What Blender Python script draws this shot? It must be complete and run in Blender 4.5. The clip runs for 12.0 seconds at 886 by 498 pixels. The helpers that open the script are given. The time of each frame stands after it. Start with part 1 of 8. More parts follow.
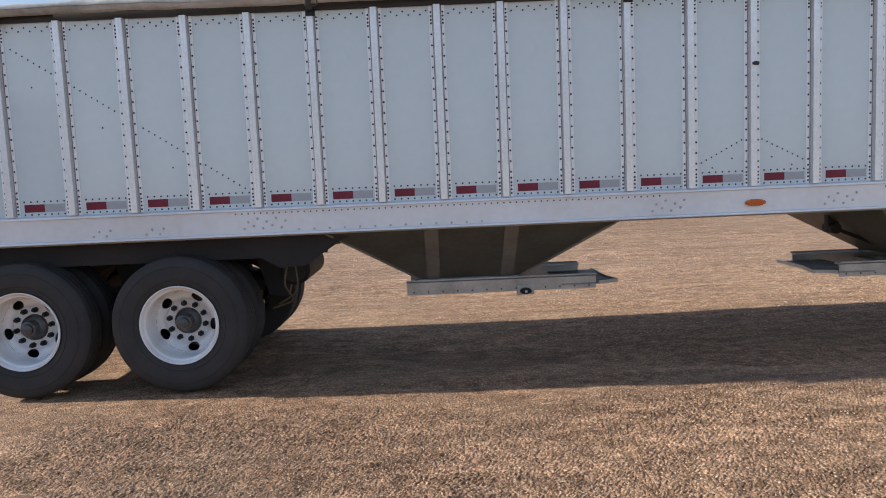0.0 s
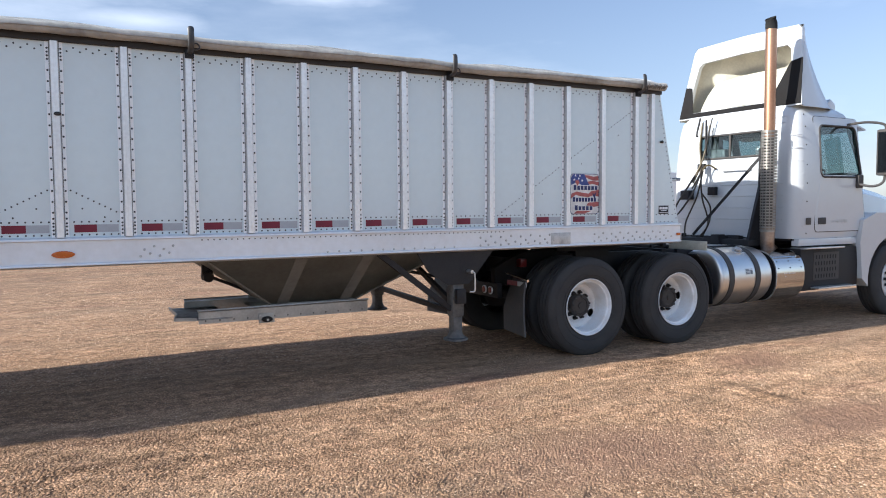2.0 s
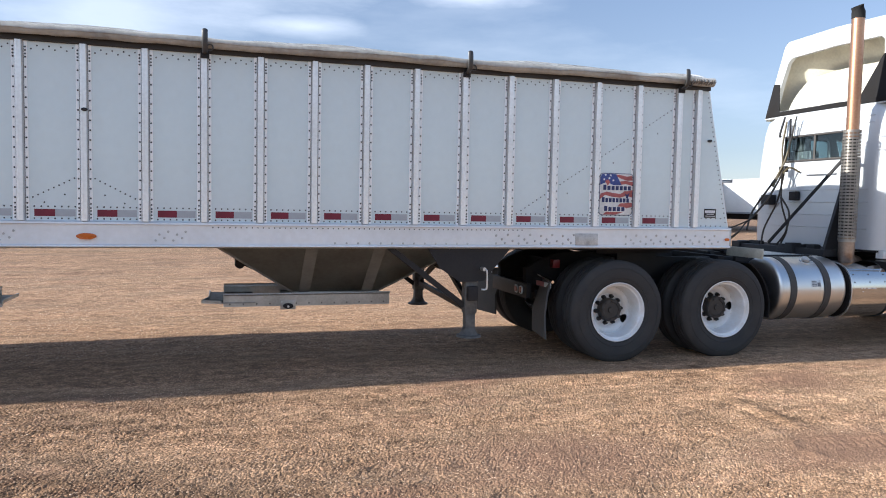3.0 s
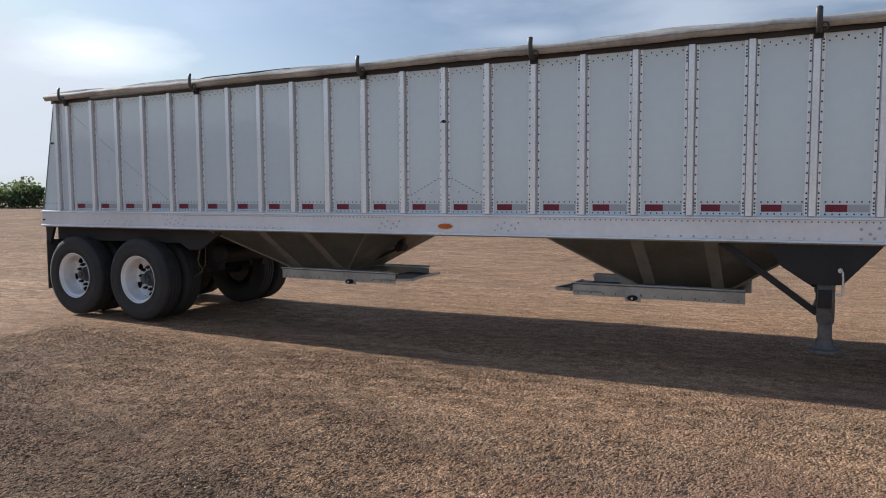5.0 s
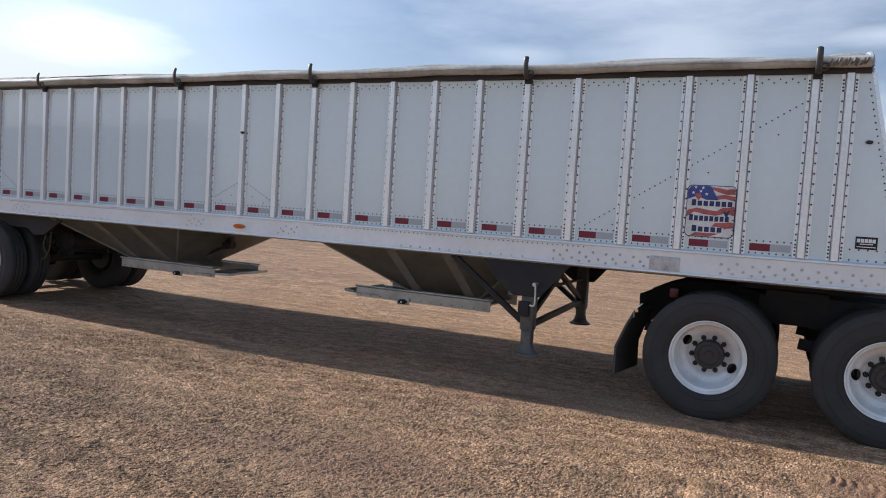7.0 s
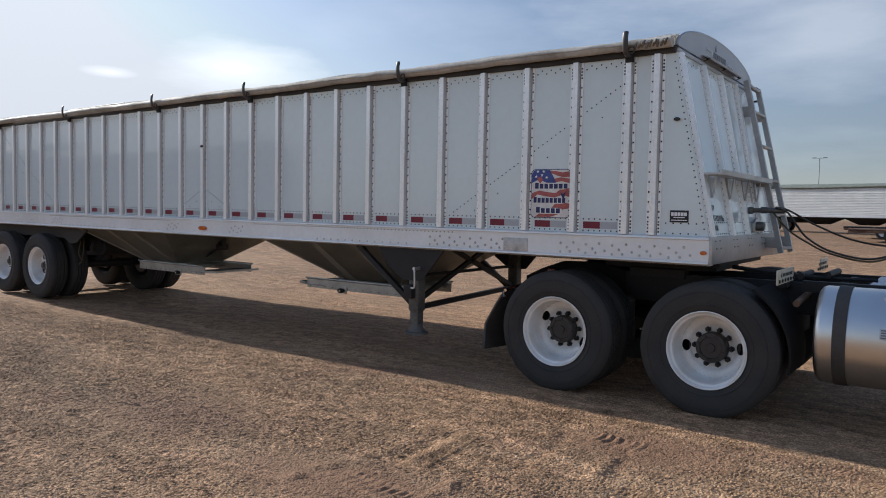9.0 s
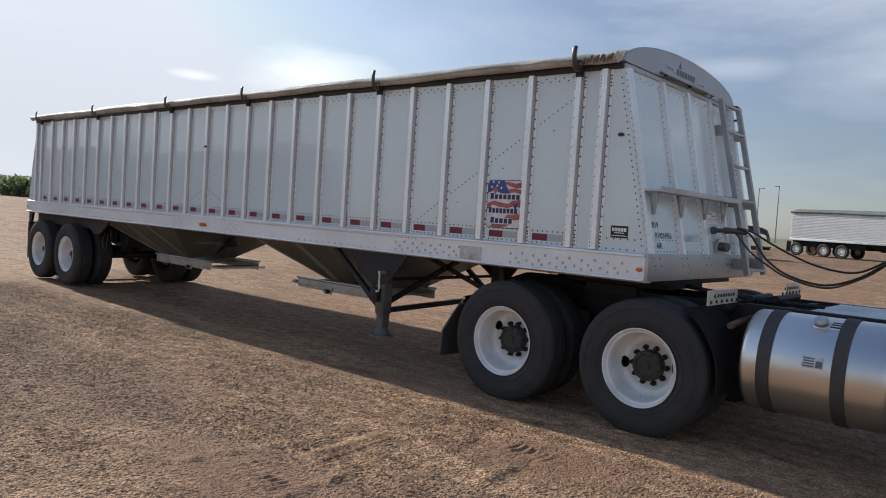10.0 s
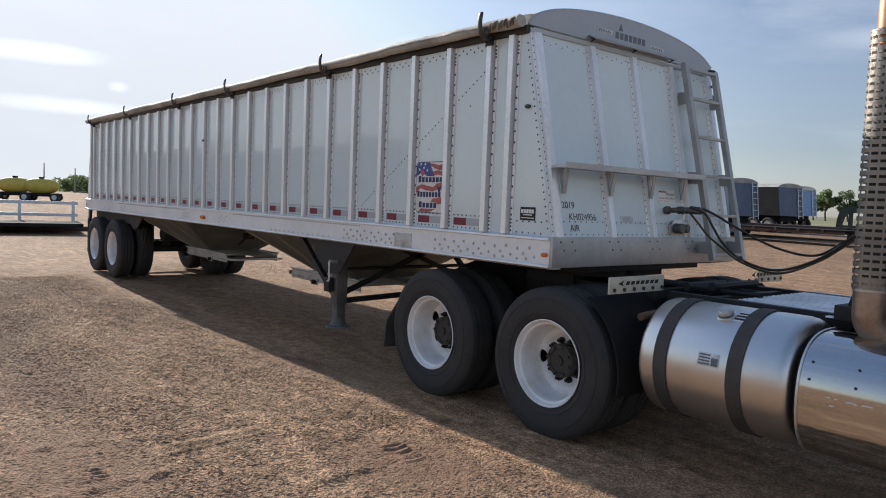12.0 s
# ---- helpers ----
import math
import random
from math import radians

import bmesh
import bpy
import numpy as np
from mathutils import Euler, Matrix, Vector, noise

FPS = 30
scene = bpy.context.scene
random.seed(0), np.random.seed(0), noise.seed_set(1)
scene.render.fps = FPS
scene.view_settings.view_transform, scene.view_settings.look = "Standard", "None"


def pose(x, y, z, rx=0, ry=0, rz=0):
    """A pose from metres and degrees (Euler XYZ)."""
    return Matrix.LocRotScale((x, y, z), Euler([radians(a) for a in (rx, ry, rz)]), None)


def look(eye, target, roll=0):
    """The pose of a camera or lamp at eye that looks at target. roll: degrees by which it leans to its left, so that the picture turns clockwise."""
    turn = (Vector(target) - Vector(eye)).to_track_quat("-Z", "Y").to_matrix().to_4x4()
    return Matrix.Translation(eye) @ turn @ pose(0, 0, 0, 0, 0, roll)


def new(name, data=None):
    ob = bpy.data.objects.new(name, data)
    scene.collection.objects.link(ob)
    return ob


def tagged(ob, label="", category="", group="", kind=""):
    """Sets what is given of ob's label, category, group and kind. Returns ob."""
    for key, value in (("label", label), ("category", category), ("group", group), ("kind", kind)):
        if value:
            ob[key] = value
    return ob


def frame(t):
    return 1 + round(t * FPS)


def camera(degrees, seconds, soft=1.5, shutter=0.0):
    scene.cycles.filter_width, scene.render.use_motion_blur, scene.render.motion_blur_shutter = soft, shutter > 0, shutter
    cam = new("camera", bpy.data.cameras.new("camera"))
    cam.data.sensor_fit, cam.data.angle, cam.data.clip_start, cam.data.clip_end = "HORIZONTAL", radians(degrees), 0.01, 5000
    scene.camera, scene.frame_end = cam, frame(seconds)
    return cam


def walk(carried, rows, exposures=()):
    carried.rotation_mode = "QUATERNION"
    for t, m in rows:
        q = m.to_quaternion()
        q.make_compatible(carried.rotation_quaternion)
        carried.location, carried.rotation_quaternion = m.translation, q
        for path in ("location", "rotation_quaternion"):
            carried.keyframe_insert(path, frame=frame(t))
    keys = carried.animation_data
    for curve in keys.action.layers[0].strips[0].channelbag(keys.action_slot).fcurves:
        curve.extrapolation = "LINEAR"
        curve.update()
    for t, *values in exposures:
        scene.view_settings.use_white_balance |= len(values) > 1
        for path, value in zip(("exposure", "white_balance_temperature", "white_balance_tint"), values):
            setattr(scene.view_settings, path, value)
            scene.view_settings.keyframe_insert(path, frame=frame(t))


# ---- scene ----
cam = camera(62.9, 12.0, soft=1.0)
EXPOSURES = [(0, 0.70, 6000, 10), (0.5, 0.89, 5980, 10), (1, 0.94, 5960, 10), (1.5, 0.95, 5920, 10), (2.5, 0.95, 5980, 10), (3.2, 0.97, 6000, 10), (3.7, 0.80, 6050, 10), (5.3, 0.27, 6120, 10), (6.5, 0.47, 6120, 10), (7.5, 0.58, 6060, 10), (9.3, 0.26, 6230, 10), (12, 0.39, 6300, 10)]
PATH = [
    (0, (-2.358, -5.48, 1.54), (-2.356, -3.489, 1.346), -2.5),
    (0.5, (-1.668, -5.56, 1.597), (-1.225, -3.619, 1.407), -1.7),
    (1, (-1.098, -5.589, 1.573), (-0.409, -3.721, 1.383), -2.2),
    (1.5, (-0.569, -5.783, 1.5), (0.352, -4.009, 1.425), -1.2),
    (2, (-0.026, -6.045, 1.6), (0.914, -4.283, 1.48), -0.4),
    (2.5, (0.409, -6.177, 1.584), (1.276, -4.379, 1.451), -0.3),
    (3, (1.105, -6.549, 1.568), (1.68, -4.637, 1.447), 1.1),
    (3.5, (1.552, -6.49, 1.564), (1.456, -4.5, 1.391), 3.8),
    (3.7, (1.738, -6.463, 1.608), (1.393, -4.502, 1.419), 1.9),
    (5.3, (3.489, -6.465, 1.57), (2.583, -4.689, 1.419), -0.2),
    (5.5, (3.635, -6.537, 1.586), (2.766, -4.743, 1.425), -1.0),
    (6, (4.219, -6.429, 1.571), (3.397, -4.613, 1.42), 2.7),
    (6.5, (4.988, -6.238, 1.562), (4.136, -4.433, 1.431), 4.2),
    (7, (5.454, -6.314, 1.601), (4.607, -4.506, 1.488), 3.6),
    (7.2, (5.65, -6.328, 1.612), (4.813, -4.514, 1.508), 4.5),
    (7.5, (6.067, -6.284, 1.606), (5.249, -4.46, 1.542), 3.7),
    (7.7, (6.403, -6.139, 1.607), (5.534, -4.338, 1.555), 3.4),
    (9.3, (8.072, -5.547, 1.526), (6.856, -3.963, 1.404), 2.2),
    (9.5, (8.23, -5.421, 1.513), (6.984, -3.86, 1.409), 3.6),
    (10, (8.697, -5.17, 1.562), (7.388, -3.662, 1.474), 3.7),
    (10.5, (9.079, -4.751, 1.528), (7.712, -3.294, 1.436), 3.0),
    (11, (9.363, -4.386, 1.606), (7.973, -2.952, 1.5), 3.1),
    (11.5, (9.577, -3.96, 1.569), (8.059, -2.662, 1.467), 2.1),
    (12, (9.617, -3.739, 1.595), (8.077, -2.468, 1.465), 2.3),
]
walk(cam, [(t, look(eye, target, roll)) for t, eye, target, roll in PATH], EXPOSURES)

# ---------------------------------------------------------------- light
SUN_ELEV, SUN_OFF = radians(25.5), radians(3.2)
to_sun = Vector((-math.cos(SUN_ELEV) * math.cos(SUN_OFF), math.cos(SUN_ELEV) * math.sin(SUN_OFF), math.sin(SUN_ELEV)))
sun_data = bpy.data.lights.new("sun", "SUN")
sun_data.energy, sun_data.angle, sun_data.color = 4.8, radians(0.55), (1.0, 0.93, 0.82)
sun = new("sun", sun_data)
sun.matrix_world = Matrix.Translation((0, 0, 30)) @ to_sun.to_track_quat("Z", "Y").to_matrix().to_4x4()

world = bpy.data.worlds.new("sky")
scene.world = world
world.use_nodes = True
wt = world.node_tree
wt.nodes.clear()
w_out = wt.nodes.new("ShaderNodeOutputWorld")
w_bg = wt.nodes.new("ShaderNodeBackground")
w_sky = wt.nodes.new("ShaderNodeTexSky")
w_sky.sky_type = "NISHITA"
w_sky.sun_disc = False
w_sky.sun_elevation = SUN_ELEV
w_sky.sun_rotation = math.atan2(to_sun.x, to_sun.y)
w_sky.air_density, w_sky.dust_density, w_sky.ozone_density = 1.0, 0.7, 2.0
w_bg.inputs["Strength"].default_value = 0.15
# thin drifting cloud over the clear sky
w_tc = wt.nodes.new("ShaderNodeTexCoord")
w_map = wt.nodes.new("ShaderNodeMapping")
w_map.inputs["Scale"].default_value = (1.6, 2.2, 7.0)
w_map.inputs["Rotation"].default_value = (0.0, 0.12, 0.5)
w_noise = wt.nodes.new("ShaderNodeTexNoise")
w_noise.inputs["Scale"].default_value = 1.5
w_noise.inputs["Detail"].default_value = 7.0
w_noise.inputs["Roughness"].default_value = 0.56
w_ramp = wt.nodes.new("ShaderNodeValToRGB")
w_ramp.color_ramp.elements[0].position = 0.53
w_ramp.color_ramp.elements[1].position = 0.78
w_mul = wt.nodes.new("ShaderNodeMath")
w_mul.operation = "MULTIPLY"
w_mul.inputs[1].default_value = 0.14
w_mix = wt.nodes.new("ShaderNodeMixRGB")
w_mix.inputs["Color2"].default_value = (6.2, 6.3, 6.5, 1)
wt.links.new(w_tc.outputs["Generated"], w_map.inputs["Vector"])
wt.links.new(w_map.outputs["Vector"], w_noise.inputs["Vector"])
wt.links.new(w_noise.outputs["Fac"], w_ramp.inputs["Fac"])
wt.links.new(w_ramp.outputs["Color"], w_mul.inputs[0])
w_veil = wt.nodes.new("ShaderNodeMixRGB")
w_veil.blend_type = "DARKEN"
w_veil.inputs["Fac"].default_value = 1.0
w_veil.inputs["Color2"].default_value = (6.1, 6.5, 7.1, 1)
wt.links.new(w_sky.outputs["Color"], w_veil.inputs["Color1"])
# dusty haze: paler and greyer towards the horizon
w_haze = wt.nodes.new("ShaderNodeHueSaturation")
w_haze.inputs["Saturation"].default_value = 0.42
w_haze.inputs["Value"].default_value = 0.62
w_sep = wt.nodes.new("ShaderNodeSeparateXYZ")
w_low = wt.nodes.new("ShaderNodeMapRange")
w_low.inputs["From Min"].default_value, w_low.inputs["From Max"].default_value = 0.0, 0.70
w_low.inputs["To Min"].default_value, w_low.inputs["To Max"].default_value = 0.95, 0.15
w_dim = wt.nodes.new("ShaderNodeMixRGB")
wt.links.new(w_tc.outputs["Generated"], w_sep.inputs[0])
wt.links.new(w_sep.outputs["Z"], w_low.inputs["Value"])
wt.links.new(w_veil.outputs["Color"], w_haze.inputs["Color"])
wt.links.new(w_low.outputs["Result"], w_dim.inputs["Fac"])
wt.links.new(w_veil.outputs["Color"], w_dim.inputs["Color1"])
wt.links.new(w_haze.outputs["Color"], w_dim.inputs["Color2"])


def w_math(kind, a, c=0.0, d=None, clamp=False):
    n = wt.nodes.new("ShaderNodeMath")
    n.operation, n.use_clamp = kind, clamp
    for k, v in enumerate((a, c) if d is None else (a, c, d)):
        if isinstance(v, (int, float)):
            n.inputs[k].default_value = v
        else:
            wt.links.new(v, n.inputs[k])
    return n.outputs[0]


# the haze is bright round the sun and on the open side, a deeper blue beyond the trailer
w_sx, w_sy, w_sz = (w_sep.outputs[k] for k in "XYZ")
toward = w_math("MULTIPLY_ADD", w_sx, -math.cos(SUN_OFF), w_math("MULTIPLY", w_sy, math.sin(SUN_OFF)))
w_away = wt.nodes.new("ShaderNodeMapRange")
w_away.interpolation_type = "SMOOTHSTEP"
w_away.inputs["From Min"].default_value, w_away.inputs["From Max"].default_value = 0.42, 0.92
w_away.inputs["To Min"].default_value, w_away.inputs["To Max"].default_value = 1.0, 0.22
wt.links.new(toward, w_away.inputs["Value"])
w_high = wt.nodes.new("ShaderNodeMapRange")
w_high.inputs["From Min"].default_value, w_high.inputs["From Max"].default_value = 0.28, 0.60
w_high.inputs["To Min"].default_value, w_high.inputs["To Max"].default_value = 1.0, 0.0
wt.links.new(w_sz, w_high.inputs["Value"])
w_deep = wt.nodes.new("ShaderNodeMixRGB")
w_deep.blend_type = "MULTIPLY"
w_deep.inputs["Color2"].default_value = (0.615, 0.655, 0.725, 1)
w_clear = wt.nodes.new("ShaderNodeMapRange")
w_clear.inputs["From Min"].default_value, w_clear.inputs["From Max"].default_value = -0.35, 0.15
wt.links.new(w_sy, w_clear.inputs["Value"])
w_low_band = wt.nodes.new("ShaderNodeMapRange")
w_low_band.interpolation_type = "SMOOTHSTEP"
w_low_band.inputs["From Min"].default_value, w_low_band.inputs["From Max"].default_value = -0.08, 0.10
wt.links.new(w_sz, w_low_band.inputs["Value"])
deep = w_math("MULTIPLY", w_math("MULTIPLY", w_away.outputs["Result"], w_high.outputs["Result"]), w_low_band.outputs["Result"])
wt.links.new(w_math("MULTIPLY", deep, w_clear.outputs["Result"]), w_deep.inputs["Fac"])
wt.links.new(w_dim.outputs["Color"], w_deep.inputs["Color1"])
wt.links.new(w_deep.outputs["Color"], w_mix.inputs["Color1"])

# drifts of cloud: heading, height, half width, half height (degrees), density
CLOUDS = [(142, 10.3, 7.0, 2.2, 0.85), (170, 9.0, 5.0, 0.8, 1.0), (168, 5.6, 6.0, 0.7, 0.8), (164.8, 7.2, 0.8, 0.45, 0.6), (150.5, 9.2, 2.2, 0.5, 0.9),
          (110, 12.1, 6.0, 1.2, 0.22), (99, 13.0, 10.0, 5.0, 0.30), (72, 16.0, 6.5, 1.3, 0.45), (84, 13.2, 6.0, 1.2, 0.35), (84, 5.5, 10.0, 5.0, 0.34), (98, 19.5, 27.0, 9.0, 0.40)]
w_az = w_math("ARCTAN2", w_sy, w_sx)
w_el = w_math("ARCSINE", w_sz)
w_puff = wt.nodes.new("ShaderNodeTexNoise")
w_puff.inputs["Scale"].default_value, w_puff.inputs["Detail"].default_value, w_puff.inputs["Roughness"].default_value = 5.0, 8.0, 0.62
w_pm = wt.nodes.new("ShaderNodeMapping")
w_pm.inputs["Scale"].default_value = (1.0, 1.0, 4.0)
w_pm.inputs["Rotation"].default_value = (0.05, 0.08, 0.0)
wt.links.new(w_tc.outputs["Generated"], w_pm.inputs["Vector"])
wt.links.new(w_pm.outputs["Vector"], w_puff.inputs["Vector"])
rag = w_math("MULTIPLY_ADD", w_puff.outputs["Fac"], 1.3, -0.65)
cloud = w_mul.outputs[0]
for c_az, c_el, c_w, c_h, c_d in CLOUDS:
    du = w_math("MULTIPLY_ADD", w_az, 57.2958 / c_w, -c_az / c_w)
    dv = w_math("MULTIPLY_ADD", w_el, 57.2958 / c_h, -c_el / c_h)
    near = w_math("SUBTRACT", 1.0, w_math("SQRT", w_math("MULTIPLY_ADD", du, du, w_math("MULTIPLY", dv, dv))), clamp=False)
    body = w_math("MULTIPLY", w_math("MULTIPLY_ADD", near, 1.1, rag, clamp=True), c_d)
    body = w_math("MULTIPLY", body, w_math("MULTIPLY_ADD", near, 1.5, 1.0, clamp=True))
    cloud = w_math("MAXIMUM", cloud, body)
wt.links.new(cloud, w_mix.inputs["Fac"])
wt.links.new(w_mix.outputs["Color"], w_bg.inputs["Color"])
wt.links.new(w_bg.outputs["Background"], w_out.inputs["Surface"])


# ---------------------------------------------------------------- materials
def mat(name, color, rough=0.5, metal=0.0, vary=0.12, scale=3.0, fine=40.0, bump=0.0, bump_scale=120.0, coat=0.0,
        tint=None, rough_vary=0.15, streak=0.0, island=0.0, spec=0.5):
    """A surface with grain at two scales; tint is the colour of its stains."""
    m = bpy.data.materials.new(name)
    m.use_nodes = True
    nt = m.node_tree
    b = nt.nodes["Principled BSDF"]
    b.inputs["Roughness"].default_value = rough
    b.inputs["Metallic"].default_value = metal
    b.inputs["Coat Weight"].default_value = coat
    b.inputs["Specular IOR Level"].default_value = spec
    tc = nt.nodes.new("ShaderNodeTexCoord")
    n1 = nt.nodes.new("ShaderNodeTexNoise")
    n1.inputs["Scale"].default_value, n1.inputs["Detail"].default_value = scale, 5
    n2 = nt.nodes.new("ShaderNodeTexNoise")
    n2.inputs["Scale"].default_value, n2.inputs["Detail"].default_value = fine, 3
    src = tc.outputs["Object"]
    if streak:
        mp = nt.nodes.new("ShaderNodeMapping")
        mp.inputs["Scale"].default_value = (1.0, 1.0, streak)
        nt.links.new(src, mp.inputs["Vector"])
        nt.links.new(mp.outputs["Vector"], n1.inputs["Vector"])
    else:
        nt.links.new(src, n1.inputs["Vector"])
    nt.links.new(src, n2.inputs["Vector"])
    add = nt.nodes.new("ShaderNodeMath")
    add.operation = "MULTIPLY_ADD"
    add.inputs[1].default_value = 0.45
    nt.links.new(n2.outputs["Fac"], add.inputs[0])
    nt.links.new(n1.outputs["Fac"], add.inputs[2])
    ramp = nt.nodes.new("ShaderNodeMapRange")
    ramp.inputs["From Min"].default_value, ramp.inputs["From Max"].default_value = 0.45, 1.0
    nt.links.new(add.outputs[0], ramp.inputs["Value"])
    mix = nt.nodes.new("ShaderNodeMixRGB")
    t = tint or tuple(c * (1 - 2.2 * vary) for c in color)
    mix.inputs["Color1"].default_value = (*[min(1, c * (1 + vary * 0.6)) for c in color], 1)
    mix.inputs["Color2"].default_value = (*[max(0, c) for c in t], 1)
    nt.links.new(ramp.outputs["Result"], mix.inputs["Fac"])
    nt.links.new(mix.outputs["Color"], b.inputs["Base Color"])
    if rough_vary:
        rr = nt.nodes.new("ShaderNodeMapRange")
        rr.inputs["To Min"].default_value, rr.inputs["To Max"].default_value = max(0.02, rough - rough_vary * rough), min(1, rough + rough_vary)
        nt.links.new(n1.outputs["Fac"], rr.inputs["Value"])
        nt.links.new(rr.outputs["Result"], b.inputs["Roughness"])
    if bump:
        bn = nt.nodes.new("ShaderNodeTexNoise")
        bn.inputs["Scale"].default_value, bn.inputs["Detail"].default_value = bump_scale, 3
        nt.links.new(src, bn.inputs["Vector"])
        bp = nt.nodes.new("ShaderNodeBump")
        bp.inputs["Strength"].default_value, bp.inputs["Distance"].default_value = bump, 0.004
        nt.links.new(bn.outputs["Fac"], bp.inputs["Height"])
        nt.links.new(bp.outputs["Normal"], b.inputs["Normal"])
    return m


CAP_GREY = mat("grey_cap_sheet", (0.40, 0.42, 0.45), 0.35, 0.3, vary=0.04, scale=1.5, fine=15)
FRONT_RAIL = mat("dull_front_rail", (0.52, 0.53, 0.545), 0.42, 0.6, vary=0.08, scale=2, fine=30, tint=(0.36, 0.36, 0.36))
LADDER = mat("grey_ladder_aluminium", (0.46, 0.46, 0.455), 0.42, 0.35, vary=0.08, scale=4, fine=50, tint=(0.32, 0.32, 0.32))
LIP = mat("dull_gate_sheet", (0.36, 0.36, 0.355), 0.6, 0.3, vary=0.2, scale=6, fine=40, tint=(0.15, 0.145, 0.135))
RUSTY = mat("rusty_pipe", (0.20, 0.12, 0.075), 0.7, 0.2, vary=0.25, scale=9, fine=70)
CAST = mat("cast_fitting", (0.17, 0.17, 0.165), 0.45, 0.6, vary=0.25, scale=18, fine=90)
PANEL = mat("white_panel_paint", (0.685, 0.765, 0.775), 0.085, vary=0.035, scale=1.3, fine=14, rough_vary=0.05, bump=0.05, bump_scale=2.5, coat=0.3)
ALU = mat("mill_aluminium", (0.72, 0.73, 0.74), 0.36, 0.85, vary=0.10, scale=4, fine=60, bump=0.1, tint=(0.47, 0.46, 0.44))
ALU_RAIL = mat("rail_aluminium", (0.78, 0.80, 0.83), 0.40, 0.35, vary=0.04, scale=1.2, fine=22, bump=0.04, tint=(0.66, 0.665, 0.67))
FLANGE = mat("post_flange", (0.97, 0.98, 0.985), 0.30, 0.15, vary=0.03, scale=3, fine=40, bump=0.06, tint=(0.86, 0.865, 0.86), streak=0.3)
ALU_POST = mat("post_aluminium", (0.94, 0.95, 0.955), 0.32, 0.50, vary=0.04, scale=3, fine=40, bump=0.06, tint=(0.68, 0.68, 0.675), streak=0.35)
POST_WALL = mat("shaded_post_wall", (0.62, 0.63, 0.635), 0.45, 0.4, vary=0.10, scale=3, fine=40, bump=0.06, tint=(0.42, 0.42, 0.42), streak=0.35)
# dark heads: the small shadows about the rivet domes are put into this colour
RIVET = mat("dark_fastener", (0.075, 0.075, 0.08), 0.5, 0.5, vary=0.1)
BOLT = mat("bolt_zinc", (0.58, 0.58, 0.57), 0.35, 0.5, vary=0.15, fine=200)
HOPPER = mat("hopper_sheet", (0.335, 0.335, 0.315), 0.40, 0.5, vary=0.2, scale=2.2, fine=25, bump=0.1, tint=(0.215, 0.212, 0.19))
HOPPER_SEAM = mat("hopper_seam", (0.365, 0.365, 0.345), 0.42, 0.5, vary=0.15, scale=3, fine=25)
GALV = mat("galvanised_chute", (0.50, 0.495, 0.48), 0.45, 0.7, vary=0.15, scale=6, fine=50, tint=(0.34, 0.33, 0.31))
BLACK = mat("black_chassis_paint", (0.012, 0.012, 0.015), 0.55, vary=0.2, scale=4, fine=60, tint=(0.030, 0.028, 0.027), bump=0.15, spec=0.3)
RUBBER = mat("tyre_rubber", (0.0195, 0.0195, 0.021), 0.80, vary=0.15, scale=5, fine=90, tint=(0.047, 0.044, 0.041), bump=0.2, bump_scale=200)
FLAP = mat("flap_rubber", (0.03, 0.03, 0.032), 0.7, vary=0.2, scale=4, fine=50, tint=(0.08, 0.07, 0.06), bump=0.1)
RIM = mat("white_rim_enamel", (0.83, 0.85, 0.87), 0.28, vary=0.04, scale=6, fine=70, tint=(0.66, 0.63, 0.585), coat=0.2)
HUB = mat("hub_cast_iron", (0.032, 0.032, 0.033), 0.5, 0.3, vary=0.25, scale=15, fine=120, tint=(0.060, 0.052, 0.046), bump=0.3)
HUB_CAP = mat("oily_hub_cap", (0.14, 0.14, 0.145), 0.32, 0.6, vary=0.3, scale=14, fine=90, tint=(0.05, 0.048, 0.046), bump=0.1)
STUD = mat("dark_stud_steel", (0.022, 0.022, 0.023), 0.5, 0.3, vary=0.2, scale=20)
CHROME = mat("chrome", (0.86, 0.86, 0.87), 0.08, 1.0, vary=0.03, rough_vary=0.05)
POLISH = mat("weathered_polish", (0.53, 0.525, 0.52), 0.07, 1.0, vary=0.05, scale=3, fine=60, rough_vary=0.06)
TANK = mat("brushed_tank_aluminium", (0.66, 0.65, 0.64), 0.31, 1.0, vary=0.05, scale=3, fine=200, bump=0.05, bump_scale=300, rough_vary=0.1)
CAB = mat("white_cab_paint", (0.55, 0.57, 0.585), 0.2, vary=0.02, scale=2, fine=20, coat=0.5, rough_vary=0.05)
FIBRE = mat("raw_fibreglass", (0.68, 0.64, 0.52), 0.6, vary=0.12, scale=3, fine=30, bump=0.2)
COPPER = mat("heat_tinted_stack", (0.52, 0.30, 0.19), 0.32, 0.9, vary=0.15, scale=5, fine=40, tint=(0.34, 0.17, 0.10), streak=0.25)
GUARD = mat("stainless_guard", (0.52, 0.48, 0.43), 0.45, 0.9, vary=0.1, scale=8, fine=60)
ELBOW = mat("stained_elbow_steel", (0.40, 0.31, 0.245), 0.42, 0.85, vary=0.2, scale=7, fine=50, tint=(0.24, 0.17, 0.125))
SOOT = mat("soot_black", (0.012, 0.012, 0.012), 0.9, vary=0.2)
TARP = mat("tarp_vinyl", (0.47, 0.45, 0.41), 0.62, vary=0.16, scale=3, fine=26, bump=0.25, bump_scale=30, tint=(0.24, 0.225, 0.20))
